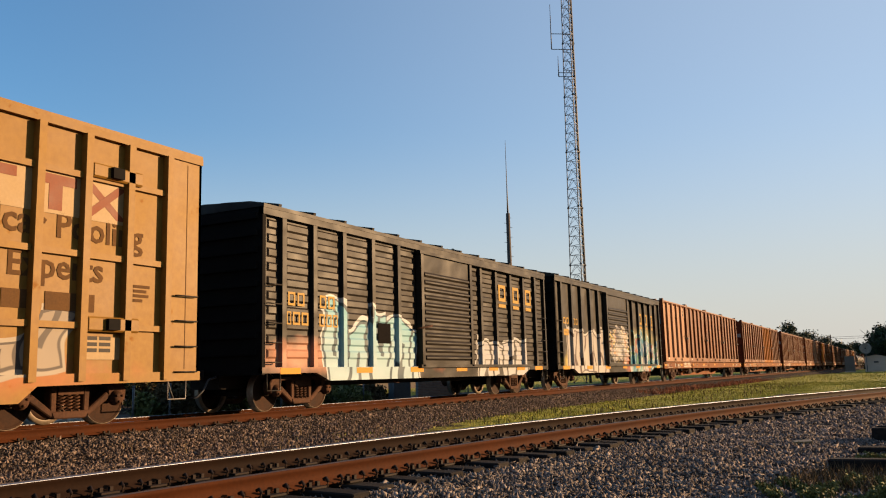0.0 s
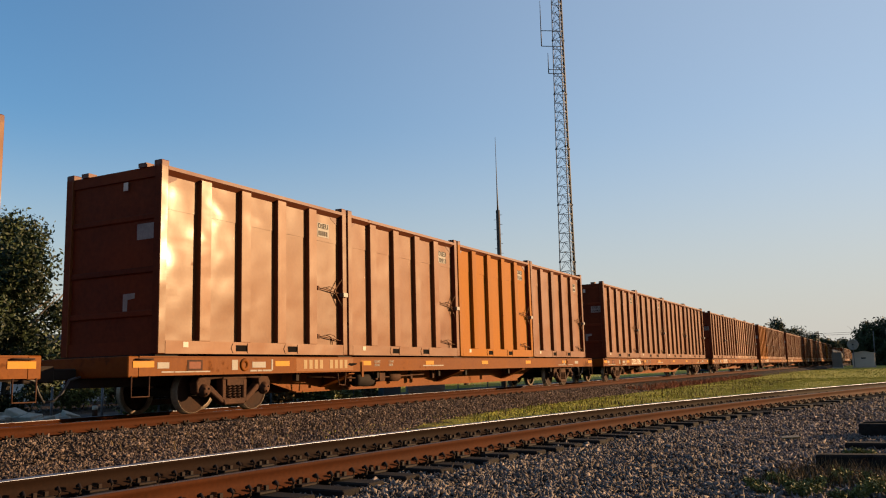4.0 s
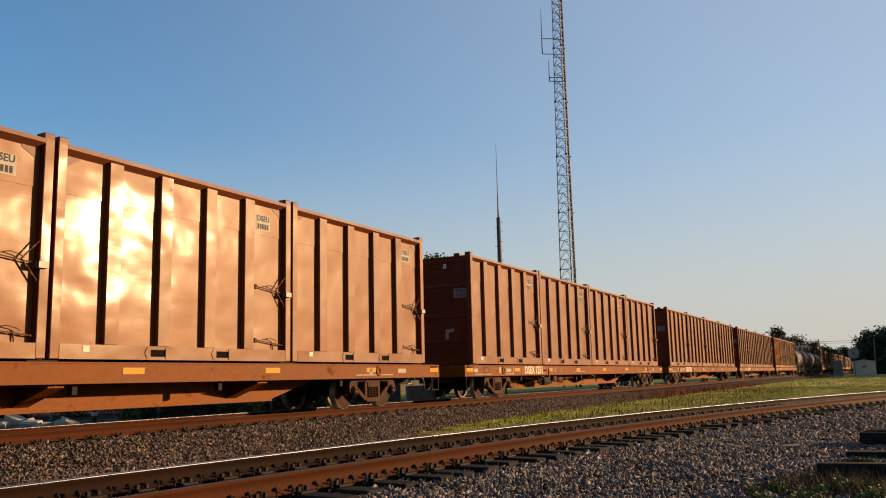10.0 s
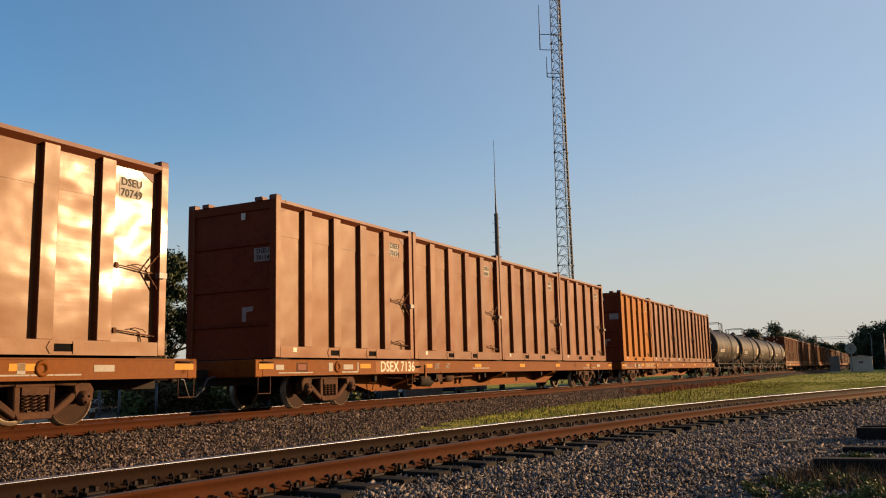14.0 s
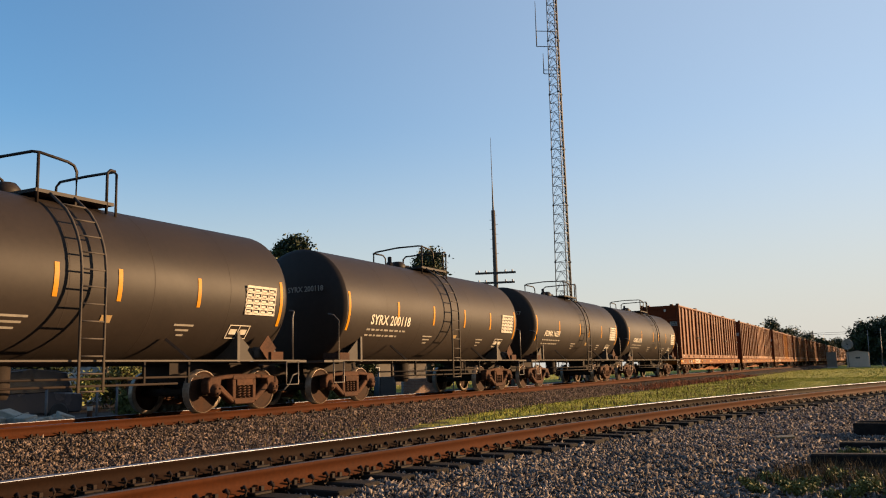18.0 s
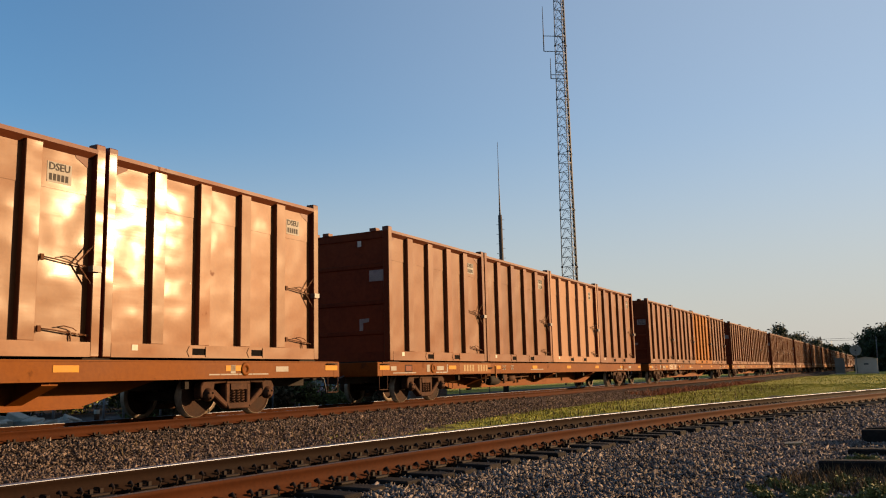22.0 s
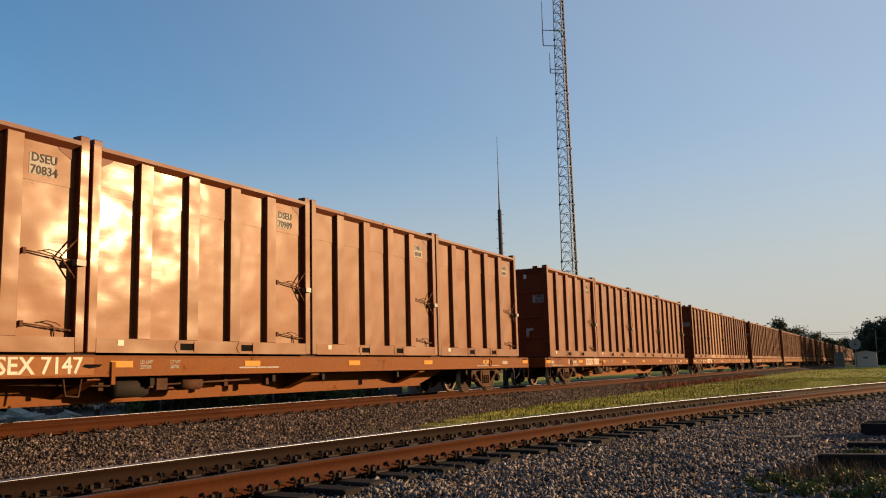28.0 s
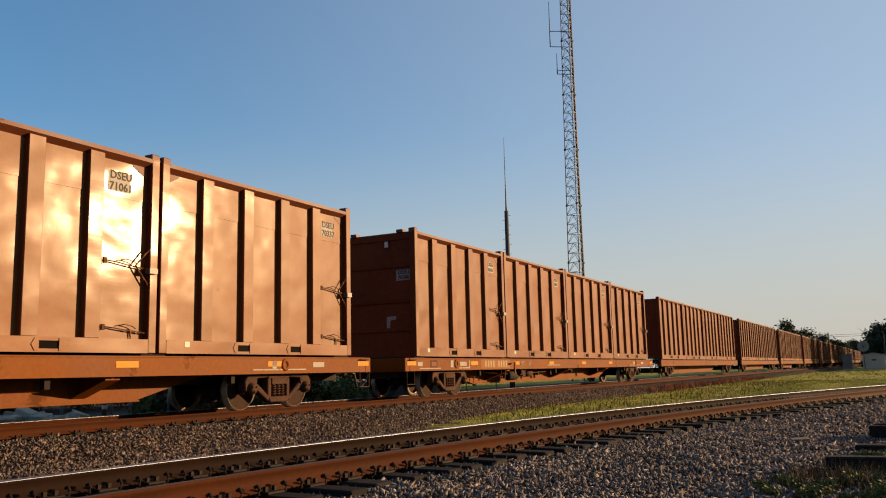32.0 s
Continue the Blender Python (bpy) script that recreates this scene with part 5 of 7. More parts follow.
def roof_bm(length, half, eave, rise, step):
    """A low peaked roof with cross ribs."""
    bm = bmesh.new()
    sec = [(-half - 0.03, eave - 0.02), (-half - 0.03, eave + 0.06), (-half * 0.5, eave + rise * 0.75), (0, eave + rise), (half * 0.5, eave + rise * 0.75), (half + 0.03, eave + 0.06), (half + 0.03, eave - 0.02)]
    a = [bm.verts.new((x, 0, z)) for x, z in sec]
    b = [bm.verts.new((x, length, z)) for x, z in sec]
    bm.faces.new(a)
    bm.faces.new(b[::-1])
    for i in range(len(sec)):
        j = (i + 1) % len(sec)
        bm.faces.new((a[i], a[j], b[j], b[i]))
    return bm


def rib_roof_bm(half, eave, rise):
    bm = bmesh.new()
    sec = [(-half, eave + 0.03), (-half * 0.5, eave + rise * 0.75 + 0.05), (0, eave + rise + 0.05), (half * 0.5, eave + rise * 0.75 + 0.05), (half, eave + 0.06)]
    for (x0, z0), (x1, z1) in zip(sec, sec[1:]):
        beam(bm, (x0, 0, z0), (x1, 0, z1), 0.16, 0.09, (0, 1, 0))
    return bm


def bead_bm(w, h):
    """One pressed bead of a ribbed side sheet."""
    bm = bmesh.new()
    a = [bm.verts.new((0, s * w / 2, t * h / 2)) for s, t in ((-1, -1), (1, -1), (1, 1), (-1, 1))]
    b = [bm.verts.new((0.035, s * (w / 2 - 0.04), t * (h / 2 - 0.04))) for s, t in ((-1, -1), (1, -1), (1, 1), (-1, 1))]
    bm.faces.new(b)
    for i in range(4):
        bm.faces.new((a[i], a[(i + 1) % 4], b[(i + 1) % 4], b[i]))
    return bm


def ridge_bm(x, y0, y1, z, h, d):
    """A pressed ridge with a sloping top and underside."""
    bm = bmesh.new()
    rows = [[bm.verts.new((x + a, y, z + b)) for a, b in ((0, 0), (d, h * 0.35), (d, h * 0.6), (0, h))] for y in (y0, y1)]
    a, b = rows
    bm.faces.new(a)
    bm.faces.new(b[::-1])
    for i in range(4):
        bm.faces.new((a[i], a[(i + 1) % 4], b[(i + 1) % 4], b[i]))
    return bm


def ladder(parent, x, y, z0, z1, w, n, material):
    for i in range(n):
        z = z0 + (z1 - z0) * i / (n - 1)
        part("grab_iron", shape(tube, [(x - 0.06, y, z), (x, y, z), (x, y + w, z), (x - 0.06, y + w, z)], 0.014, 6), material, parent)


def stirrup(parent, x, y, z, w, h, material):
    part("sill_step", shape(tube, [(x, y, z), (x, y, z - h), (x, y + w, z - h), (x, y + w, z)], 0.016, 6), material, parent)


def boxcar(label, length, half, eave, side_mats, trim, posts, door, beads, rise=0.22):
    c = thing("boxcar", pose(MAIN_X, 0, 0), label, "boxcar", "boxcars")
    fl = 0.92
    x = half - 0.10
    base, right = side_mats
    part("body", shape(box, -x, x, 0.05, length - 0.05, fl, eave), base, c)
    # the near end is a deeper black than the far one
    part("end_frame", shape(box, -half, half, 0, 0.10, fl - 0.15, eave), M_DEEPBLACK, c, "deep black end")
    part("end_frame", shape(box, -half, half, length - 0.10, length, fl - 0.15, eave), trim, c)
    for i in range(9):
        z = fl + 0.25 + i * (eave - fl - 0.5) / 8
        part("end_corrugation", shape(box, -half + 0.12, half - 0.12, -0.06, 0.02, z, z + 0.12), M_DEEPBLACK, c)
    part("roof", roof_bm(length, half, eave, rise, 1.2) if rise else shape(box, -half, half, 0, length, eave, eave + 0.05), trim, c)
    n = int(length / 1.2)
    for i in range(n):
        o = part("roof_rib", rib_roof_bm(half - 0.04, eave, rise), trim, c)
        o.location = (0, 0.6 + i * length / n, 0)
    part("top_chord", shape(box, half - 0.10, half + 0.02, 0, length, eave - 0.16, eave), trim, c)
    part("side_sill", shape(prism, [(0, fl), (0, fl - 0.12), (1.8, fl - 0.12), (2.3, fl - 0.30), (length - 2.3, fl - 0.30), (length - 1.8, fl - 0.12), (length, fl - 0.12), (length, fl)], half - 0.10, half + 0.01), right, c)
    for y in posts:
        part("side_post", shape(prism, [(y - 0.07, fl), (y + 0.07, fl), (y + 0.07, eave - 0.16), (y - 0.07, eave - 0.16)], half - 0.11, half + 0.01), right if y > 8 else base, c)
    d0, d1 = door
    dm = right if not beads else trim
    part("door", shape(box, half - 0.02, half + 0.05, d0, d1, fl + 0.05, eave - 0.22), dm, c, "corrugated sliding door")
    z = fl + 0.16
    while z < eave - 0.78:
        part("door_corrugation", ridge_bm(half + 0.048, d0 + 0.08, d1 - 0.08, z, 0.15, 0.06), dm, c)
        z += 0.205
    for y in (d0 - 0.05, d1 + 0.05):
        part("door_post", shape(box, half - 0.08, half + 0.10, y - 0.07, y + 0.07, fl, eave - 0.18), trim, c)
    part("door_track", shape(box, half - 0.02, half + 0.12, d0 - 0.2, length - 1.6, eave - 0.26, eave - 0.18), trim, c)
    part("door_track", shape(box, half - 0.02, half + 0.10, d0 - 0.2, length - 1.6, fl - 0.03, fl + 0.05), trim, c)
    part("door_latch", shape(tube, [(half + 0.1, d0 - 0.35, fl + 1.0), (half + 0.14, d0 + 0.05, fl + 1.05), (half + 0.1, d0 + 0.4, fl + 1.1)], 0.03, 6), M_TRUCK, c)
    if beads:
        edges = sorted([0.1] + list(posts) + [d0 - 0.1, d1 + 0.1, length - 0.1])
        for a, b in zip(edges, edges[1:]):
            if a >= d0 - 0.2 and b <= d1 + 0.2:
                continue
            w = b - a - 0.28
            if w < 0.15:
                continue
            for i in range(10):
                # beads keep the coordinates of the car, so that the paint runs on
                bm = bead_bm(w, 0.20)
                bmesh.ops.translate(bm, verts=bm.verts, vec=(half - 0.10, (a + b) / 2, fl + 0.28 + i * 0.30))
                part("pressed_bead", bm, right if a > 8 else base, c)
    ladder(c, half + 0.06, 0.12, fl + 0.1, fl + 1.7, 0.42, 5, trim)
    ladder(c, half + 0.06, length - 0.55, fl + 0.1, fl + 1.7, 0.42, 5, trim)
    stirrup(c, half, 0.15, fl - 0.12, 0.42, 0.35, trim)
    stirrup(c, half, length - 0.57, fl - 0.12, 0.42, 0.35, trim)
    part("centre_sill", shape(box, -0.4, 0.4, 0.1, length - 0.1, 0.5, fl), M_UNDER, c)
    part("coupler", ME_COUPLER[-1], None, c, "", (0, 0, 0))
    part("coupler", ME_COUPLER[1], None, c, "", (0, length, 0))
    part("air_hose", ME_HOSE[-1], None, c)
    part("brake_gear", ME_GEAR, None, c, "", (0, length / 2, 0.1))
    truck(c, 1.95)
    truck(c, length - 1.95)
    for y in (0.9, 3.7, 6.2, 8.8, 11.0, 13.2, length - 0.9):
        if y < length:
            part("reflective_strip", shape(box, half + 0.012, half + 0.016, y - 0.34, y + 0.34, fl - 0.14, fl - 0.01), M_REFLECT, c, "yellow reflective strip")
    return c


def block_marks(c, x, items, material, name="stencil_mark"):
    """Company lettering as plain blocks: (y0, y1, z0, z1)."""
    for y0, y1, z0, z1 in items:
        if material == M_GOLD and z1 - z0 > 0.2:
            w = 0.2 * (y1 - y0)
            for a, b, p, q in ((y0, y0 + w, z0, z1), (y1 - w, y1, z0, z1), (y0 + w, y1 - w, z0, z0 + w), (y0 + w, y1 - w, z1 - w, z1)):
                part(name, shape(box, x, x + 0.004, a, b, p, q), material, c, "faded gold company mark as a plain shape")
        else:
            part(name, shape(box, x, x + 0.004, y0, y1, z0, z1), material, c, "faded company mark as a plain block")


POSTS_A = [0.70, 1.78, 2.92, 4.16, 5.38, 10.30, 11.42, 12.58, 13.68, 14.75]
car_a = boxcar("worn black boxcar with pressed side beads and teal graffiti", 15.7, 1.62, 4.22, (M_TAG_A2, M_TAG_A2), M_BOXBLACK, POSTS_A, (6.5, 9.35), True)
block_marks(car_a, 1.56, [(0.90, 1.14, 2.23, 2.52), (1.22, 1.46, 2.23, 2.52), (2.02, 2.26, 2.23, 2.52), (2.34, 2.58, 2.23, 2.52), (0.86, 1.0, 1.82, 2.1), (1.06, 1.3, 1.82, 2.1), (1.36, 1.6, 1.82, 2.1), (2.0, 2.2, 1.82, 2.1), (2.26, 2.46, 1.82, 2.1), (2.52, 2.7, 1.82, 2.1)], M_GOLD)
block_marks(car_a, 1.56, [(11.72, 12.26, 3.02, 3.56), (12.86, 13.36, 3.02, 3.56), (13.95, 14.45, 3.02, 3.56), (11.70, 12.26, 2.82, 2.93), (12.86, 13.36, 2.82, 2.93), (13.95, 14.45, 2.82, 2.93)], M_GOLD)
part("panel_patch", shape(box, 1.56, 1.568, 4.42, 5.0, 1.5, 2.0), M_DARKFILL, car_a, "dark square patch")
place(car_a, 13.28 + TRAVEL[0])
POSTS_B = [0.72, 1.9, 3.05, 4.2, 5.3, 10.6, 11.7, 12.8, 13.9, 14.9]
car_b = boxcar("worn black boxcar with smooth sides and blue and white graffiti", 15.9, 1.62, 4.30, (M_TAG_B2, M_TAG_B2), M_BOXBLACK, POSTS_B, (6.3, 9.4), False)
block_marks(car_b, 1.53, [(1.05, 1.3, 2.55, 2.8), (1.4, 1.65, 2.55, 2.8), (2.2, 2.4, 2.55, 2.8), (2.5, 2.7, 2.55, 2.8), (1.05, 1.6, 2.1, 2.35)], M_GOLD)
block_marks(car_b, 1.53, [(11.95, 12.5, 2.95, 3.5), (13.05, 13.55, 2.95, 3.5), (14.1, 14.6, 2.95, 3.5), (11.95, 12.5, 2.74, 2.85), (13.05, 13.55, 2.74, 2.85), (14.1, 14.6, 2.74, 2.85)], M_GOLD)
bars(car_b, 1.53, 5.55, 2.55, [(0.3,), (0.42,), (0.34,)], 0.09, M_SPRAYWHITE)
place(car_b, 30.0 + TRAVEL[0])

M_BROWNLETTER = surface("faded_brown_lettering", (0.10, 0.05, 0.018), (0.065, 0.032, 0.012), 0.7, 0, 30, 3, 0.03, 0.001, spec=0.06)
# the yellow boxcar: high flush sides with belt rails
YL, YH = 16.6, 4.83
car_c = thing("boxcar", pose(MAIN_X, 0, 0), "weathered yellow high boxcar with belt rails and faded lettering", "boxcar", "boxcars")
part("body", shape(box, -1.55, 1.55, 0.05, YL - 0.05, 0.72, YH - 0.02), M_TAG_C, car_c)
part("end_wall", shape(box, -1.6, 1.6, YL - 0.06, YL, 0.7, YH), M_BOXBLACK, car_c)
part("end_wall", shape(box, -1.6, 1.6, 0, 0.06, 0.7, YH), M_BOXBLACK, car_c)
part("roof", roof_bm(YL, 1.6, YH - 0.02, 0.10, 1.2), M_YELLOW, car_c, "pale weathered roof")
part("top_chord", shape(box, 1.54, 1.64, 0, YL, YH - 0.14, YH - 0.02), M_YELLOW, car_c)
part("side_sill", shape(prism, [(0, 0.74), (0, 0.62), (2.2, 0.62), (2.4, 0.42), (YL - 3.6, 0.42), (YL - 3.3, 0.66), (YL, 0.70), (YL, 0.86)], 1.50, 1.64), M_TAG_C, car_c)
for k in range(17):
    yy = YL - 0.84 - 0.862 * k
    part("side_post", shape(box, 1.54, 1.69, yy - 0.065, yy + 0.065, 0.72, YH - 0.14), M_YELLOW, car_c)
for z in (4.0, 2.72, 1.59):
    part("belt_rail", shape(box, 1.54, 1.62, 0.1, YL - 0.85, z - 0.05, z + 0.05), M_YELLOW, car_c)
part("corner_panel", shape(box, 1.54, 1.60, YL - 0.74, YL, 0.72, YH - 0.1), M_YELLOW, car_c)
part("panel_seam", shape(box, 1.598, 1.604, YL - 0.36, YL - 0.345, 0.9, YH - 0.2), M_BROWNLETTER, car_c)
ladder(car_c, 1.68, YL - 0.62, 0.85, 2.2, 0.5, 4, M_BOXBLACK)
stirrup(car_c, 1.62, YL - 0.75, 0.70, 0.42, 0.32, M_ALU)
for z in (4.12, 1.62):
    part("hinge_plate", shape(box, 1.60, 1.69, YL - 2.5, YL - 1.45, z - 0.12, z + 0.12), M_YELLOW, car_c, "door hinge plate", bevel=0.03)
    part("roller_bracket", shape(box, 1.66, 1.76, YL - 2.15, YL - 1.92, z - 0.09, z + 0.09), M_DEEPBLACK, car_c)
block_marks(car_c, 1.556, [(YL - 5.6, YL - 1.72, 3.30, 3.94)], M_CREAM, "cream_panel")
for y0, y1 in ((4.55, 3.75), (3.45, 2.7)):
    block_marks(car_c, 1.562, [(YL - y0, YL - y1, 3.76, 3.92), (YL - (y0 + y1) / 2 - 0.12, YL - (y0 + y1) / 2 + 0.12, 3.36, 3.76)], M_REDPAINT)
for k in (-1, 1):
    part("stencil_mark", shape(prism, [(YL - 2.15 - 0.35 * k - 0.1, 3.36), (YL - 2.15 - 0.35 * k + 0.1, 3.36), (YL - 2.15 + 0.35 * k + 0.1, 3.92), (YL - 2.15 + 0.35 * k - 0.1, 3.92)], 1.56, 1.564 + 0.001 * k), M_REDPAINT, car_c)
letter(car_c, "Railcar Pooling", 0.58, M_BROWNLETTER, 1.558, YL - 4.80, 3.12, "LEFT", "large faded slogan lettering")
letter(car_c, "Experts", 0.56, M_BROWNLETTER, 1.558, YL - 3.85, 2.47, "LEFT", "large faded slogan lettering")
bars(car_c, 1.558, YL - 3.9, 1.95, [(0.55, 0.9)], 0.28, M_BROWNLETTER, 0.3)
block_marks(car_c, 1.57, [(YL - 2.52, YL - 1.76, 1.06, 1.42)], M_CREAM, "data_panel")
bars(car_c, 1.576, YL - 2.47, 1.40, [(0.25, 0.22), (0.25, 0.22), (0.25, 0.22)], 0.06, M_INK)
bars(car_c, 1.56, YL - 0.55, 1.75, [(0.08,)], 0.9, M_REFLECT)
bars(car_c, 1.556, YL - 1.5, 2.3, [(0.35,), (0.28,), (0.33,), (0.2,)], 0.05, M_BROWNLETTER)
part("coupler", ME_COUPLER[1], None, car_c, "", (0, YL, 0))
part("air_hose", ME_HOSE[1], None, car_c, "", (0, YL, 0))
truck(car_c, 2.3)
truck(car_c, YL - 2.3)
place(car_c, 11.55 - YL + TRAVEL[0])


# ---- tank cars ----
TR, TZ, TL = 1.45, 2.40, 12.42


def tank_surface(z, y, out=0.006):
    """A point on the near side of the shell at height z."""
    return math.sqrt(max((TR + out) ** 2 - (z - TZ) ** 2, 0)), y, z


def on_shell(parent, me, y, z, name="lettering", label=""):
    """Lays a flat decal against the shell, tilted to its slope."""
    x, y, z = tank_surface(z, y)
    a = math.degrees(math.asin((z - TZ) / TR))
    o = part(name, me, None, parent, label)
    o.matrix_basis = pose(x, y, z, 0, -a, 0)
    return o


def arc_strip_bm(y0, y1, z0, z1, out=0.008):
    bm = bmesh.new()
    n = 8
    rows = []
    for i in range(n + 1):
        z = z0 + (z1 - z0) * i / n
        x = tank_surface(z, 0, out)[0]
        rows.append([bm.verts.new((x, y0, z)), bm.verts.new((x, y1, z))])
    for a, b in zip(rows, rows[1:]):
        bm.faces.new((a[0], a[1], b[1], b[0]))
    return bm


def tank_ladder(c, y):
    for s in (0, 0.48):
        pts = [(1.62, y + s, 0.50), (1.62, y + s, 2.3)] + [(tank_surface(z, 0, 0.17)[0], y + s, z) for z in np.linspace(2.5, 3.5, 6)] + [(0.75, y + s, 3.84)]
        part("ladder_rail", shape(tube, pts, 0.026, 6), M_LADDER, c)
    for i in range(12):
        z = 0.52 + i * 0.28
        x = 1.62 if z < 2.4 else tank_surface(min(z, 3.6), 0, 0.17)[0]
        part("rung", shape(tube, [(x, y, z), (x, y + 0.48, z)], 0.015, 6), M_LADDER, c)


def bent_rail(c, pts, name="railing"):
    part(name, shape(tube, pts, 0.026, 6), M_BLACK, c)


def tank_car(mark, seed, back=0.0, size=0.36):
    c = thing("tank_car", pose(MAIN_X, 0, 0), "black tank car with railed top platform and side ladder", "tank car", "tank cars")
    head = [(0.0, 0.64), (0.70, 0.68), (1.10, 0.76), (1.32, 0.85), (1.41, 0.91), (TR - 0.008, 0.975), (TR, 0.985), (TR, 1.02)]
    prof = [(r, h - back) for r, h in head] + [(r, TL + 0.32 - h) for r, h in head[::-1]]
    part("tank", shape(lathe, [(r, h) for r, h in prof], (0, 0, TZ), "y", 56), M_BLACK, c, "matt black tank shell")
    for y in (2.85, 4.7, 6.2, 8.0, 10.0):
        part("weld_seam", shape(lathe, [(TR + 0.001, y - 0.010), (TR + 0.004, y), (TR + 0.001, y + 0.010)], (0, 0, TZ), "y", 56, False), M_BLACK, c)
    for s, y in ((-1, 0.35), (1, TL - 0.35)):
        e = y - s * 1.25
        part("stub_sill", shape(box, -0.35, 0.35, min(y - s * 0.3, y - s * 2.6), max(y, y - s * 2.6) if s < 0 else y + 0.1, 0.62, 1.0), M_UNDER, c)
        part("end_platform", shape(box, -1.5, 1.5, min(y - 0.35, y + 0.35) - (0.1 if s < 0 else 0), max(y - 0.35, y + 0.35), 0.97, 1.02), M_LADDER, c)
        q = e - s * 0.32
        part("saddle", shape(prism, [(e - 0.3, 0.95), (e + 0.3, 0.95), (e + 0.24, 1.4), (e - 0.24, 1.4)], -0.95, 0.95), M_UNDER, c)
        part("saddle_plate", shape(box, -1.22, 1.22, q - 0.04, q + 0.04, 0.99, 1.62), M_LADDER, c, "dusty grey saddle plate")
        part("saddle_gusset", shape(prism, [(q, 1.02), (q, 1.60), (q + s * 0.78, 1.02)], 1.10, 1.16), M_BLACK, c)
        part("coupler", ME_COUPLER[s], None, c, "", (0, y - s * 0.0, 0))
        part("air_hose", ME_HOSE[s], None, c, "", (0, y, 0))
        yy = y - s * 0.15
        part("grab_iron", shape(tube, [(1.5, yy, 1.0), (1.5, yy, 1.95), (1.45, yy - s * -0.12, 2.08), (1.30, yy - s * -0.14, 2.12)], 0.018, 6), M_ALU, c, "grey bent grab iron")
        part("grab_iron", shape(tube, [(-1.5, yy, 1.0), (-1.5, yy, 1.95), (-1.3, yy, 2.1)], 0.018, 6), M_ALU, c)
        stirrup(c, 1.5, yy - 0.22, 1.0, 0.42, 0.5, M_ALU)
        part("brake_box", shape(box, 0.9, 1.4, e + s * 0.7 - 0.2, e + s * 0.7 + 0.2, 1.02, 1.2), M_TRUCK, c)
        truck(c, e)
    part("running_board", shape(box, 1.47, 1.52, 0.25, TL - 0.25, 0.995, 1.025), M_LADDER, c, "grey side running rail")
    part("pipe", shape(tube, [(1.1, 2.9, 0.72), (1.1, TL - 2.9, 0.72)], 0.022, 6), M_UNDER, c)
    part("pipe", shape(tube, [(1.2, 3.4, 0.60), (1.2, TL - 3.6, 0.60)], 0.022, 6), M_UNDER, c)
    for y in (3.6, 4.9, 8.1, 9.2):
        part("pipe_hanger", shape(box, 1.08, 1.13, y - 0.02, y + 0.02, 0.6, 1.0), M_UNDER, c)
    for y in (3.8, 8.9):
        part("brace", shape(beam, (1.46, y, 1.02), (1.15, y - 0.35, 1.42), 0.05), M_BLACK, c)
    part("brake_cylinder", shape(lathe, [(0.0, -0.34), (0.12, -0.32), (0.14, -0.26), (0.14, 0.26), (0.12, 0.32), (0.0, 0.34)], (1.12, TL - 1.05, 1.17), "y", 16), M_LADDER, c, "dusty grey brake cylinder")
    part("outlet_valve", shape(lathe, [(0.18, 0.42), (0.22, 0.5), (0.22, 0.98), (0.14, 1.0)], (0, 6.0, 0), "z", 14), M_UNDER, c)
    tank_ladder(c, 6.28)
    part("top_platform", shape(box, -0.75, 0.80, 6.0, 7.6, 3.80, 3.86), M_BLACK, c)
    for y, h in ((6.1, 4.06), (6.5, 3.98)):
        part("dome_fitting", shape(lathe, [(0.24, 3.8), (0.24, h - 0.1), (0.16, h), (0.0, h + 0.01)], (-0.1, y, 0), "z", 16), M_BLACK, c)
    part("safety_valve", shape(lathe, [(0.10, 3.8), (0.10, 3.95), (0.06, 4.0), (0.06, 4.14), (0.0, 4.16)], (0.0, 5.45, 0), "z", 12), M_BLACK, c)
    # railing round the platform, open at the ladder
    bent_rail(c, [(0.78, 6.80, 3.66), (0.78, 6.80, 4.28), (0.78, 6.74, 4.38), (0.78, 6.62, 4.42), (0.78, 6.06, 4.47), (0.70, 5.98, 4.48), (0.0, 5.9 - back, 4.47), (-0.70, 5.85 - 1.6 * back, 4.40), (-0.78, 5.80 - 1.6 * back, 4.36), (-0.78, 5.80 - 1.6 * back, 3.62)])
    bent_rail(c, [(0.78, 6.04, 3.62), (0.78, 6.04, 4.46)], "railing_post")
    bent_rail(c, [(0.78, 7.66, 3.62), (0.78, 7.66, 4.40), (0.72, 7.66, 4.46), (0.0, 7.62, 4.46), (-0.66, 7.6, 4.44), (-0.76, 7.6, 4.36), (-0.78, 7.6, 3.8)])
    bent_rail(c, [(0.78, 7.45, 3.64), (0.78, 7.45, 4.40), (0.78, 7.52, 4.46), (0.76, 7.64, 4.46)], "railing_post")
    bent_rail(c, [(-0.78, 5.80 - 1.6 * back, 4.36), (-0.78, 6.35, 4.36), (-0.78, 6.5, 4.28), (-0.78, 6.55, 3.8)])
    for y in (1.08, 3.45, 5.5, 7.55, 9.5, 11.6) if seed == 1 else (1.08 - back, 3.75 - 1.5 * back, 5.95, 7.22, 9.12, 11.6):
        z0 = 2.02 if 1.2 < y < 11 else 1.75
        part("reflective_strip", arc_strip_bm(y - 0.045, y + 0.045, z0, z0 + (0.55 if 1.2 < y < 11 else 0.95)), M_REFLECT, c, "yellow reflective strip")
    on_shell(c, words(mark, size, M_WHITE, "LEFT"), 2.10 - 1.5 * back, 2.04, "lettering", "white stencilled reporting mark")
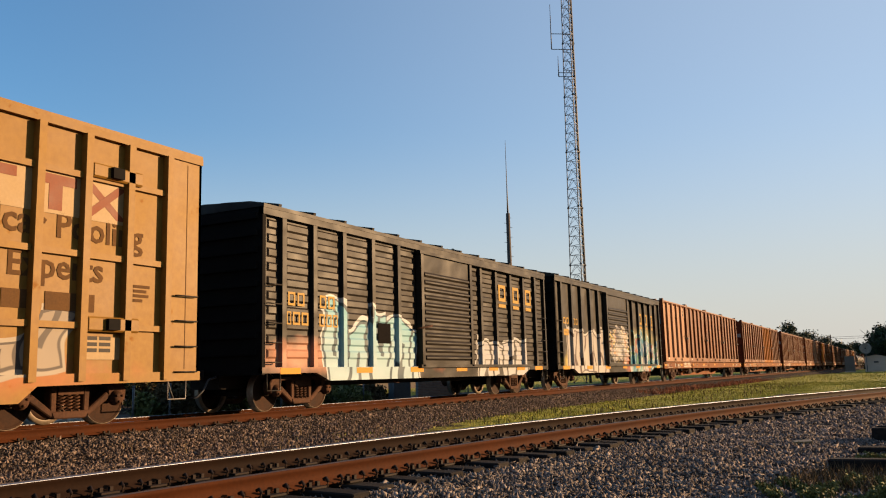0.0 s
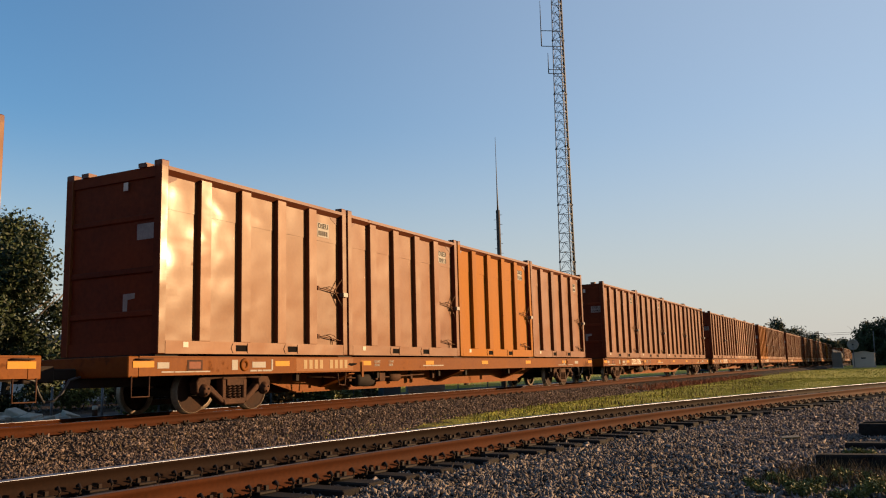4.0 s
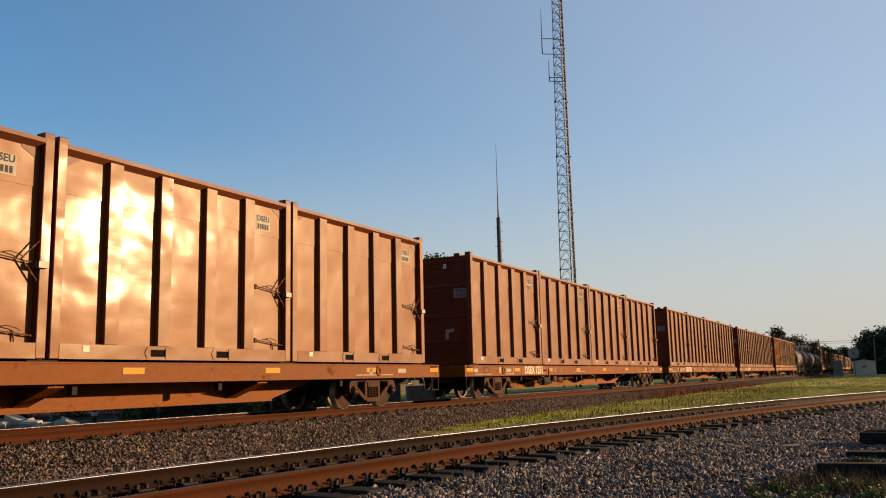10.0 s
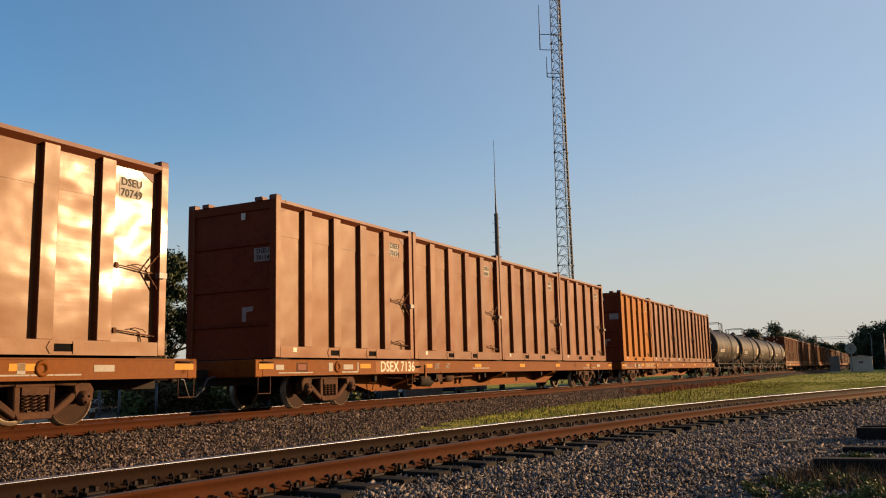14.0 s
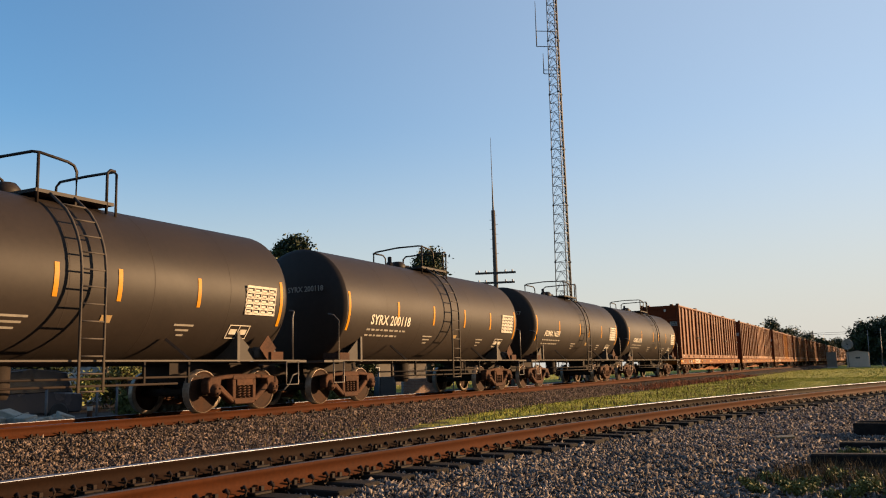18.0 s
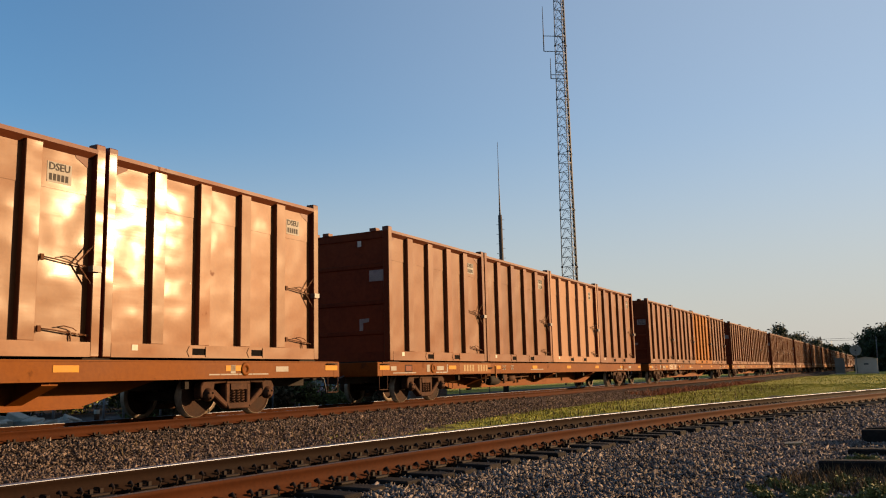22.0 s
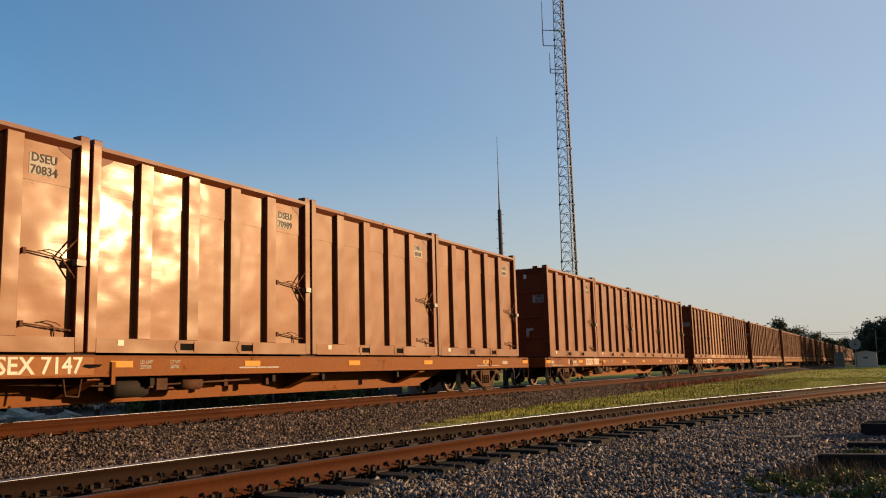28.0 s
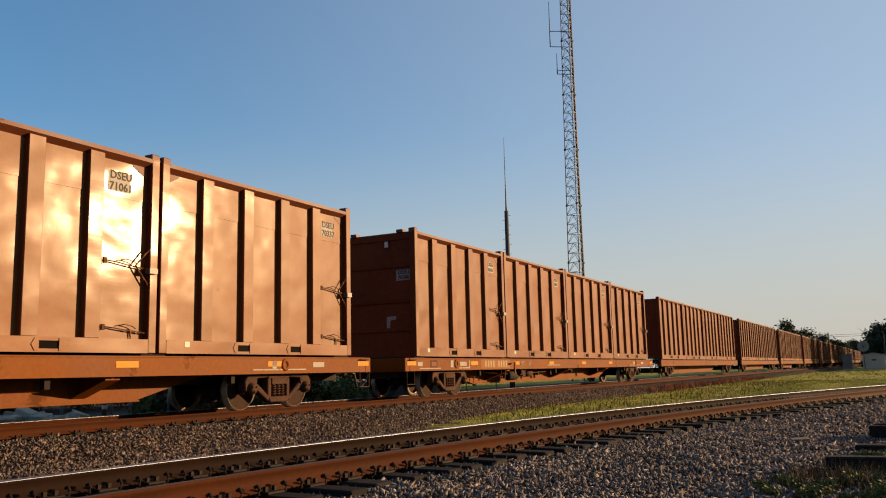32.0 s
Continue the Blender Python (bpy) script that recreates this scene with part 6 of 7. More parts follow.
    for z, n in ((1.80, 9), (1.66, 8)):
        o = on_shell(c, mesh_of("stencil_bar", bar_row(n, 0.05, seed), M_GREYLABEL), 2.0 - 1.5 * back, z, "stencil_bar")
    for y, z, w in ((5.05, 1.70, 0.55), (8.65, 1.68, 0.5)):
        for k in range(3):
            on_shell(c, mesh_of("stencil_bar", shape(box, 0, 0.003, k * 0.08, w - k * 0.08, -0.02, 0.02), M_GREYLABEL), y, z - 0.09 * k, "stencil_bar")
    on_shell(c, mesh_of("data_table", table_bm(), M_WHITE), 10.45, 2.2, "data_table", "stencilled white data table")
    on_shell(c, mesh_of("caution_frame", frame_bm(), M_WHITE), 10.15, 1.6, "caution_frame")
    on_shell(c, mesh_of("sticker", shape(box, 0, 0.004, 0, 0.22, -0.07, 0.07), M_CREAM), 6.95, 1.72, "sticker")
    d = part("placard_holder", shape(box, 0, 0.01, -0.19, 0.19, -0.19, 0.19), M_TRUCK, c, "diamond placard holder")
    d.matrix_basis = pose(1.34, TL - 1.15, 1.28, 45, 0, 0)
    o = part("lettering", words(mark, 0.19, M_GREYLABEL, "CENTER"), None, c, "faint mark on the tank head")
    o.matrix_basis = pose(0.42, 0.655 - back, 2.78, 0, 0, -90)
    return c


def bar_row(n, h, seed):
    r = random.Random(seed + n)
    bm = bmesh.new()
    y = 0
    for _ in range(n):
        w = r.uniform(0.08, 0.24)
        box(bm, 0, 0.003, y, y + w, -h / 2, h / 2)
        y += w + 0.06
    return bm


def table_bm():
    bm = bmesh.new()
    for i in range(6):
        box(bm, 0, 0.003, 0, 0.95, 0.30 - i * 0.11, 0.35 - i * 0.11)
    for k in range(5):
        box(bm, 0, 0.003, k * 0.23, k * 0.23 + 0.02, -0.25, 0.35)
    for i in range(5):
        for k in range(4):
            box(bm, 0, 0.003, 0.04 + k * 0.23, 0.17 + k * 0.23, 0.205 - i * 0.11, 0.275 - i * 0.11)
    return bm


def frame_bm():
    bm = bmesh.new()
    for y0, y1, z0, z1 in ((0, 0.62, 0.14, 0.16), (0, 0.62, -0.16, -0.14), (0, 0.02, -0.14, 0.14), (0.60, 0.62, -0.14, 0.14), (0.30, 0.32, -0.14, 0.14), (0.06, 0.26, -0.06, 0.06), (0.36, 0.56, -0.06, 0.06)):
        box(bm, 0, 0.003, y0, y1, z0, z1)
    return bm


for k, mark in enumerate(("SYRX 200104", "SYRX 200118", "ADMX 16557", "ADMX 15795")):
    place(tank_car(mark, k, 0.3 * (k > 1), 0.36 - 0.05 * (k > 1)), (149.2, 162.40, 175.45, 188.73)[k])


# ---- the surroundings ----
def at(heading, dist):
    """A place by its bearing to the left of the track's direction, from where the camera stands."""
    a = radians(heading)
    return -dist * math.sin(a), dist * math.cos(a)


road = tagged(new("road", bulk_mesh("road", np.array([(x, y, -0.585) for y in (-300, -60, 40, 160, 500) for x in (-28.5, -20.8)]), np.array([(2 * i, 2 * i + 1, 2 * i + 3, 2 * i + 2) for i in range(4)]), M_ASPHALT)), "grey asphalt street behind the railway", "road", kind="structure")


def leaf_mesh(name, centres, radii, count, size, material, seed):
    """Many small leaf cards spread through overlapping clumps."""
    r = np.random.RandomState(seed)
    centres, radii = np.asarray(centres, float), np.asarray(radii, float)
    k = r.choice(len(centres), count, p=radii ** 2 / (radii ** 2).sum())
    d = r.randn(count, 3)
    d /= np.linalg.norm(d, axis=1)[:, None]
    p = centres[k] + d * (radii[k] * (0.2 + 0.7 * r.rand(count) + 0.28 * np.abs(r.randn(count))))[:, None] * np.array([1, 1, 0.85])
    a = r.randn(count, 3)
    a /= np.linalg.norm(a, axis=1)[:, None]
    b = np.cross(a, r.randn(count, 3))
    b /= np.linalg.norm(b, axis=1)[:, None]
    s = size * (0.6 + 0.8 * r.rand(count))[:, None]
    v = np.stack([p - a * s, p + b * s * 0.45, p + a * s, p - b * s * 0.45], 1).reshape(-1, 3)
    f = np.arange(count * 4).reshape(-1, 4)
    return bulk_mesh(name, v, f, material)


def tree(heading, dist, height, spread, seed, leaves=5000, leaf=0.22, low=0.25, label="green leafy tree behind the railway", z=-0.6, leafy=True):
    r = random.Random(seed)
    x, y = at(heading, dist)
    t = thing("tree", pose(x, y, z, 0, 0, r.uniform(0, 360)), label, "tree")
    bm = bmesh.new()
    th = height * (0.55 if leafy else 0.7)
    tube(bm, [(0, 0, 0), (0.1, 0.05, th * 0.4), (0.0, 0.15, th)], [height * 0.028, height * 0.022, height * 0.010], 8)
    tips = []
    for k in range(9 if leafy else 16):
        a, e = r.uniform(0, 2 * math.pi), r.uniform(0.25, 0.95)
        z0 = th * r.uniform(0.35, 1.0)
        ln = spread * r.uniform(0.45, 0.9)
        p1 = Vector((math.cos(a) * ln * 0.5, math.sin(a) * ln * 0.5, z0 + ln * e * 0.5))
        p2 = Vector((math.cos(a + 0.3) * ln, math.sin(a + 0.3) * ln, min(z0 + ln * e * 1.2, height)))
        tube(bm, [(0, 0, z0), p1, p2], [height * 0.011, height * 0.007, height * 0.003], 5)
        tips.append(p2)
        if not leafy:
            for _ in range(5):
                q = p1.lerp(p2, r.uniform(0, 1))
                tube(bm, [q, q + Vector((r.uniform(-1, 1), r.uniform(-1, 1), r.uniform(0.2, 1.2))) * spread * 0.22], [height * 0.004, height * 0.0015], 4)
    part("trunk", bm, M_BARK, t)
    if leafy:
        cs, rs = [], []
        for k in range(34):
            a, d = r.uniform(0, 2 * math.pi), spread * math.sqrt(r.random()) * 0.85
            zz = height * (low + (1 - low) * r.random() ** 0.8)
            taper = 1 - 0.75 * max(0, (zz / height - 0.45) / 0.55) ** 1.6
            cs.append((math.cos(a) * d * taper, math.sin(a) * d * taper, zz - 0.08 * height))
            rs.append(spread * r.uniform(0.18, 0.36))
        part("crown", leaf_mesh("crown", cs, rs, leaves, leaf, M_LEAF, seed), None, t, "dense green leaves")
    return t


tree(54.8, 44, 9.0, 3.9, 1, 52000, 0.105, 0.05, "dense dark green tree beside the street")
tree(45.5, 56, 9.2, 3.6, 9, 60000, 0.13, 0.0)
tree(61.0, 46, 7.4, 3.4, 2, 26000, 0.12, 0.05)
tree(48.9, 60, 8.6, 3.0, 3, label="bare-branched tree beside the utility pole", leafy=False)
tree(28.2, 74, 12.6, 3.6, 4, 22000, 0.15, 0.2)
tree(26.0, 82, 9.6, 2.6, 5, 14000, 0.16, 0.2)
tree(37.5, 66, 12.6, 3.0, 6, 22000, 0.15, 0.2)
tree(35.6, 72, 10.6, 2.6, 7, 14000, 0.16, 0.2)
tree(33.0, 80, 10.4, 2.6, 8, 14000, 0.16, 0.2)
for i, (hd, d, h, s) in enumerate([(6.0, 300, 15.4, 7.5), (7.2, 290, 13.2, 6.0), (5.0, 330, 13.0, 8.0), (4.0, 360, 11.5, 8), (3.1, 330, 8.6, 6), (2.2, 420, 11.0, 7), (1.5, 430, 9.5, 7),
                                    (0.55, 236, 10.8, 6.5), (-0.5, 240, 12.6, 7.5), (-1.8, 230, 13.5, 8.0), (1.15, 262, 8.8, 5.0), (-3.2, 240, 13.0, 8.0), (8.6, 340, 10, 8), (-0.1, 300, 10, 8), (10.5, 330, 9, 9), (13, 340, 9, 9)]):
    tree(hd, d, h, s, 20 + i, 7000, 0.36, 0.02, "distant dark green tree at the end of the line")


for i in range(8):
    tree(-math.degrees(math.atan2(12 + 2 * (i % 2), 168 + 12 * i)), 168 + 12 * i, 12.5 - 0.4 * (i % 3), 6.5, 60 + i, 5000, 0.42, 0.0, "dark green tree in the row that shades the line")


def bush(heading, dist, h, w, seed, material=None, leaves=2600):
    x, y = at(heading, dist)
    b = thing("bush", pose(x, y, -0.62), "leafy green bush along the fence", "bush", "bushes along the fence")
    r = random.Random(seed)
    cs = [(r.uniform(-w, w), r.uniform(-w, w), h * r.uniform(0.15, 0.75)) for _ in range(9)]
    part("foliage", leaf_mesh("foliage", cs, [h * 0.38] * 9, leaves, 0.10, material or M_WEED, seed), None, b)
    bm = bmesh.new()
    for c in cs[:4]:
        tube(bm, [(0, 0, 0), (c[0] * 0.5, c[1] * 0.5, c[2] * 0.6), c], [0.03, 0.02, 0.01], 5)
    part("stem", bm, M_BARK, b)


for i, (hd, d, h, w) in enumerate([(44.8, 33, 1.35, 1.0), (43.4, 34, 1.5, 1.1), (42.0, 34.5, 1.4, 1.0), (46.3, 34, 1.0, 0.8), (38.8, 37, 1.5, 0.9), (37.6, 38, 1.3, 0.9), (35.8, 38, 1.2, 1.0), (34.2, 40, 1.1, 0.9), (33.0, 41, 1.0, 0.8), (40.2, 38, 1.2, 0.8), (50.5, 44, 1.6, 1.5), (47.6, 45, 2.6, 1.8), (45.6, 44, 2.4, 1.6)]):
    bush(hd, d, h, w, 100 + i, M_WEED if i % 4 else M_DRYGRASS)


def lattice_tower(heading, dist, height):
    """A three-legged lattice tower that narrows towards its top, with antennas."""
    x, y = at(heading, dist)
    t = thing("radio_tower", pose(x, y, -0.6, 0, 0.3, heading + 14), "tall grey three-legged lattice radio tower with antennas", "tower")
    w0, w1 = 2.05, 0.82
    legs = [(math.cos(a), math.sin(a)) for a in (radians(-90), radians(30), radians(150))]

    def corner(k, z):
        w = (w0 + (w1 - w0) * z / height) / math.sqrt(3)
        return Vector((legs[k][0] * w, legs[k][1] * w, z))

    for k in range(3):
        part("leg", shape(tube, [corner(k, z) for z in (0, height * 0.5, height)], 0.055, 6), M_TOWER, t)
    z, n = 0.0, 0
    step = 1.15
    lattice = bmesh.new()
    while z + step < height:
        for k in range(3):
            a0, b0, a1, b1 = corner(k, z), corner((k + 1) % 3, z), corner(k, z + step), corner((k + 1) % 3, z + step)
            mid = (a1 + b1) / 2
            beam(lattice, a1, b1, 0.045)
            beam(lattice, a0, mid, 0.04)
            beam(lattice, b0, mid, 0.04)
        if n % 6 == 0:
            for k in range(3):
                c = corner(k, z)
                part("flange", shape(box, c.x - 0.10, c.x + 0.10, c.y - 0.10, c.y + 0.10, z - 0.10, z + 0.10), M_CABLE, t)
        z += step
        n += 1
    tagged(part("bracing", lattice, M_TOWER, t), "fine steel lattice of struts and diagonals", kind="stuff")
    part("cable_run", shape(tube, [corner(1, z) * 0.86 + Vector((0, 0, z * 0.14)) for z in (0, height * 0.5, height)], 0.14, 6), M_CABLE, t, "bundle of black antenna cables")
    # side antenna on two arms, and a smaller one below
    for z0, z1, out, top in ((42.65, 40.65, 1.98, 46.5), (37.65, 37.15, 1.18, 39.8)):
        c = corner(2, z0)
        for zz in (z0, z1):
            part("antenna_arm", shape(tube, [corner(1, zz) + Vector((0, 0, 0.35 if out > 2 else 0)), Vector((c.x - out + 0.55, c.y, zz))], 0.05, 5), M_CABLE, t)
        part("side_antenna", shape(tube, [(c.x - out + 0.55, c.y, z1), (c.x - out + 0.55, c.y, z0 + 0.1), (c.x - out + 0.55, c.y, top)], [0.07, 0.06, 0.03], 6), M_CABLE, t)
    return t


lattice_tower(18.88, 100, 74)

x, y = at(23.5, 60)
mast = thing("utility_pole", pose(x, y, -0.62), "dark wooden utility pole with cross arms and a tall whip antenna", "utility pole")
part("pole", shape(tube, [(0, 0, 0), (0, 0, 6), (0.0, 0, 12.75)], [0.20, 0.17, 0.14], 10), M_POLE, mast)
part("antenna_whip", shape(tube, [(0, 0.0, 12.2), (0, 0, 13.4), (0, 0, 15), (0, 0, 18.2)], [0.08, 0.055, 0.03, 0.012], 6), M_CABLE, mast, "thin whip antenna")
for z, w in ((8.2, 1.45), (7.5, 1.35)):
    part("cross_arm", shape(box, -w, w, -0.07, 0.07, z - 0.07, z + 0.07), M_POLE, mast)
    for k in (-1.2, -0.7, 0.7, 1.2):
        part("insulator", shape(lathe, [(0.05, z + 0.07), (0.06, z + 0.2), (0.0, z + 0.22)], (k, 0, 0), "z", 8), M_PALE, mast)
for k in range(9):
    part("step_bolt", shape(tube, [(-0.30 * (1 if k % 2 else -1), 0, 9.6 + 0.35 * k), (0, 0, 9.6 + 0.35 * k)], 0.014, 5), M_CABLE, mast)
mast.rotation_euler[2] = radians(20)

x, y = at(48.4, 56)
p2 = thing("utility_pole", pose(x, y, -0.62, 0, 0, 30), "grey utility pole with cross arm and transformer", "utility pole")
part("pole", shape(tube, [(0, 0, 0), (0, 0, 10.4)], [0.19, 0.14], 10), M_POLE, p2)
part("cross_arm", shape(box, -1.1, 1.1, -0.06, 0.06, 9.7, 9.84), M_POLE, p2)
for k in (-1.0, -0.4, 0.4, 1.0):
    part("insulator", shape(lathe, [(0.05, 9.84), (0.06, 10.0), (0.0, 10.05)], (k, 0, 0), "z", 8), M_PALE, p2)
part("transformer", shape(lathe, [(0.0, 7.3), (0.24, 7.32), (0.26, 8.15), (0.18, 8.25), (0.0, 8.27)], (-0.52, 0, 0), "z", 16), M_GREYLABEL, p2, "grey pole transformer can")
for k, z in enumerate((9.1, 8.7, 6.6, 6.2)):
    part("bracket", shape(box, -0.55, 0.15, -0.03, 0.03, z, z + 0.06), M_CABLE, p2)

# ---- things behind the train, low over the ground ----
for i, (hd, d, h) in enumerate([(49.35, 27.5, 1.15), (48.2, 27.9, 1.15), (46.0, 28.6, 1.2), (52.2, 26.6, 1.1), (39.0, 32, 1.3), (33.6, 38, 1.3), (31.6, 40, 1.3), (26.6, 46, 1.3), (24.6, 50, 1.3)]):
    x, y = at(hd, d)
    f = thing("fence_post", pose(x, y, -0.6), "grey steel fence post beside the street", "fence post", "fence posts")
    part("post", shape(tube, [(0, 0, 0), (0, 0, h)], 0.035, 8), M_TOWER, f)
    part("post_cap", shape(lathe, [(0.045, h), (0.045, h + 0.03), (0.0, h + 0.05)], (0, 0, 0), "z", 8), M_TOWER, f)
x, y = at(49.75, 26.7)
bo = thing("marker_post", pose(x, y, -0.5), "short brown marker post with a white band", "marker post")
part("post", shape(tube, [(0, 0, 0), (0, 0, 0.52)], 0.075, 10), M_TRUCK, bo)
part("band", shape(lathe, [(0.078, 0.36), (0.08, 0.37), (0.08, 0.47), (0.078, 0.48)], (0, 0, 0), "z", 10), M_WHITE, bo, "white reflective band")
rr = random.Random(9)
for i in range(16):
    x, y = at(55.6 - 0.33 * i * (1 if i < 11 else 0.9), 25.6 + rr.uniform(-0.5, 1.6))
    s = rr.uniform(0.16, 0.28) * (1.2 if i < 8 else 0.8)
    bm = bmesh.new()
    box(bm, -s * 1.1, s * 1.1, -s * 0.7, s * 0.7, -0.2, s * 0.9)
    for v in bm.verts:
        v.co += Vector((rr.uniform(-1, 1), rr.uniform(-1, 1), rr.uniform(-0.6, 0.6))) * s * 0.22
    o = tagged(new("concrete_block", mesh_of("concrete_block", bm, M_CONCRETE, 0.02)), "broken pale concrete block lying beside the track", "rubble", "concrete rubble")
    o.matrix_world = pose(x, y, -0.40, rr.uniform(-25, 25), rr.uniform(-25, 25), rr.uniform(0, 180))


def house(hd, d, w, dep, h, rz, wall, label, windows):
    x, y = at(hd, d)
    b = thing("house", pose(x, y, -0.62, 0, 0, rz), label, "house")
    part("wall", shape(box, -w / 2, w / 2, 0, dep, 0, h), wall, b)
    bm = bmesh.new()
    for s in (-1, 1):
        a = [bm.verts.new((s * (w / 2 + 0.4), dep / 2 * k - (0.4 if k == 0 else 0) + (0.4 if k == 2 else 0), h + (dep * 0.28 if k == 1 else -0.1))) for k in (0, 1, 2)]
        if s < 0:
            first_row = a
    bm.faces.new((first_row[0], a[0], a[1], first_row[1]))
    bm.faces.new((first_row[1], a[1], a[2], first_row[2]))
    bm.faces.new(first_row)
    bm.faces.new(a[::-1])
    bm.faces.new((first_row[0], first_row[2], a[2], a[0]))
    part("roof", bm, M_ROOF, b, "dark shingle roof")
    for wx in windows:
        f = part("window", shape(box, wx - 0.5, wx + 0.5, -0.04, 0.0, 0.9, 2.0), M_PALE, b)
        part("pane", shape(box, wx - 0.42, wx + 0.42, -0.05, -0.03, 0.98, 1.92), M_GLASSDARK, f)
    return b


house(52.6, 62, 11, 7, 2.7, 38, M_PALE, "pale low house behind the bushes", (-3.5, 0.2, 3.4))
house(31.0, 92, 16, 8, 2.8, 62, M_HOUSE, "weathered low building beyond the street", (-5, -1.5, 2, 5.5))

# low brick wall, each brick a piece of it
x, y = at(30.05, 40.5)
wall = tagged(new("brick_wall"), "low pinkish brick wall beside the street", "wall")
wall.matrix_world = pose(x, y, -0.62, 0, 0, 64)
part("mortar_core", shape(box, 0, 2.2, -0.08, 0.08, 0, 1.02), M_MORTAR, wall)
brick = mesh_of("brick", shape(box, 0.006, 0.209, -0.10, 0.10, 0.005, 0.068), M_BRICK)
for row in range(13):
    for k in range(10):
        o = part("brick", brick, None, wall)
        o.location = (k * 0.215 + (0.05 if row % 2 else -0.0), 0, row * 0.076 + 0.02)
x, y = at(31.2, 40.6)
cab = thing("utility_cabinet", pose(x, y, -0.62, 0, 0, 60), "dark grey metal utility cabinet beside the brick wall", "cabinet")
part("cabinet_body", shape(box, -0.45, 0.45, -0.3, 0.3, 0, 1.15), M_ROOF, cab, bevel=0.02)
part("cabinet_door", shape(box, -0.4, 0.4, -0.32, -0.3, 0.08, 1.08), M_ROOF, cab)


# ---- cars on the street ----
def street_car(paint, label, suv=False):
    """A car whose front points along +Y."""
    h = 1.68 if suv else 1.45
    c = thing("car", pose(0, 0, 0), label, "car")
    bm = bmesh.new()
    prism(bm, [(-2.2, 0.35), (-2.25, 0.75), (-2.15, 0.95), (-0.9, 0.98), (1.0, 0.95), (2.0, 0.80), (2.25, 0.62), (2.2, 0.30)], -0.88, 0.88)
    part("body", bm, paint, c, bevel=0.05)
    bm = bmesh.new()
    rear = -2.0 if suv else -1.6
    prism(bm, [(rear, 0.96), (rear + (0.25 if suv else 0.7), h - 0.08), (-0.5, h), (0.3, h - 0.04), (1.1, 0.95)], -0.72, 0.72)
    part("cabin", bm, M_GLASSDARK, c, "dark glazed cabin", bevel=0.04)
    part("roof", shape(prism, [(rear + (0.3 if suv else 0.75), h - 0.06), (-0.5, h + 0.02), (0.25, h - 0.02), (0.2, h - 0.07)], -0.70, 0.70), paint, c)
    for y in (-1.35, 1.38):
        for s in (-1, 1):
            w = part("wheel", shape(lathe, [(0.0, 0.10), (0.2, 0.10), (0.22, 0.07)], (s * 0.80, y, 0.33), "x", 18), M_ALU, c)
            part("tyre", shape(lathe, [(0.21, 0.11), (0.32, 0.10), (0.335, 0.06), (0.335, -0.08), (0.3, -0.1)], (s * 0.80, y, 0.33), "x", 18), M_RUBBER, c)
    for s in (-1, 1):
        part("headlight", shape(box, s * 0.6 - 0.2, s * 0.6 + 0.2, 2.16, 2.24, 0.62, 0.74), M_PALE, c)
        part("tail_light", shape(box, s * 0.66 - 0.15, s * 0.66 + 0.15, -2.25, -2.18, 0.75, 0.9), M_CARRED, c)
    return c


suv = street_car(M_CARWHITE, "white sport utility car driving along the street", True)
dark = street_car(M_CARDARK, "dark blue car following along the street")
red = street_car(M_CARRED, "red saloon car driving along the street")
pickup = street_car(M_CARDARK, "dark sport utility car coming along the street", True)
parked = street_car(M_CARDARK, "dark parked car beside the far shed")
parked.matrix_world = pose(2.3, 170, -0.60, 0, 0, 80)

# ---- the far crossing: shed, disc and poles ----
shed = thing("equipment_shed", pose(-3.4, 160, -0.42, 0, 0, 0), "pale grey equipment shed beside the track", "shed")
part("wall", shape(box, -1.7, 1.7, -1.1, 1.1, 0, 2.35), M_SHED, shed)
part("roof", shape(prism_y, [(-1.8, 2.3), (0, 2.62), (1.8, 2.3), (1.8, 2.36), (0, 2.69), (-1.8, 2.36)], -1.2, 1.2), M_SHED, shed)
part("gable", shape(prism_y, [(-1.7, 2.35), (1.7, 2.35), (0, 2.62)], -1.1, 1.1), M_SHED, shed)
part("nameplate", shape(box, -0.35, 0.35, -1.13, -1.1, 1.35, 1.62), M_ROOF, shed, "dark worn plate")
part("base", shape(box, -1.8, 1.8, -1.2, 1.2, -0.1, 0.05), M_CONCRETE, shed)
case = thing("equipment_cabinet", pose(-7.35, 158, -0.42), "grey-brown trackside equipment cabinet", "cabinet")
part("cabinet_body", shape(box, -0.75, 0.75, -0.5, 0.5, 0.1, 2.5), M_HOUSE, case, bevel=0.03)
part("cabinet_roof", shape(box, -0.82, 0.82, -0.58, 0.58, 2.5, 2.58), M_HOUSE, case)
part("base", shape(box, -0.8, 0.8, -0.55, 0.55, -0.1, 0.1), M_CONCRETE, case)
sg = thing("dish_antenna", pose(-4.75, 157, -0.42), "round pale dish antenna on a post", "dish antenna")
part("post", shape(tube, [(0, 0, 0), (0, 0, 3.4)], 0.06, 8), M_TOWER, sg)
part("disc", shape(lathe, [(0.0, 0.10), (0.35, 0.06), (0.65, -0.02), (0.88, -0.14), (0.90, -0.12), (0.66, 0.02), (0.35, 0.10), (0.0, 0.14)], (0, 0, 3.75), "y", 24), M_GREYLABEL, sg)
part("feed_horn", shape(lathe, [(0.0, -0.62), (0.13, -0.60), (0.13, -0.42), (0.05, -0.38)], (0, 0, 3.75), "y", 12), M_INK, sg)
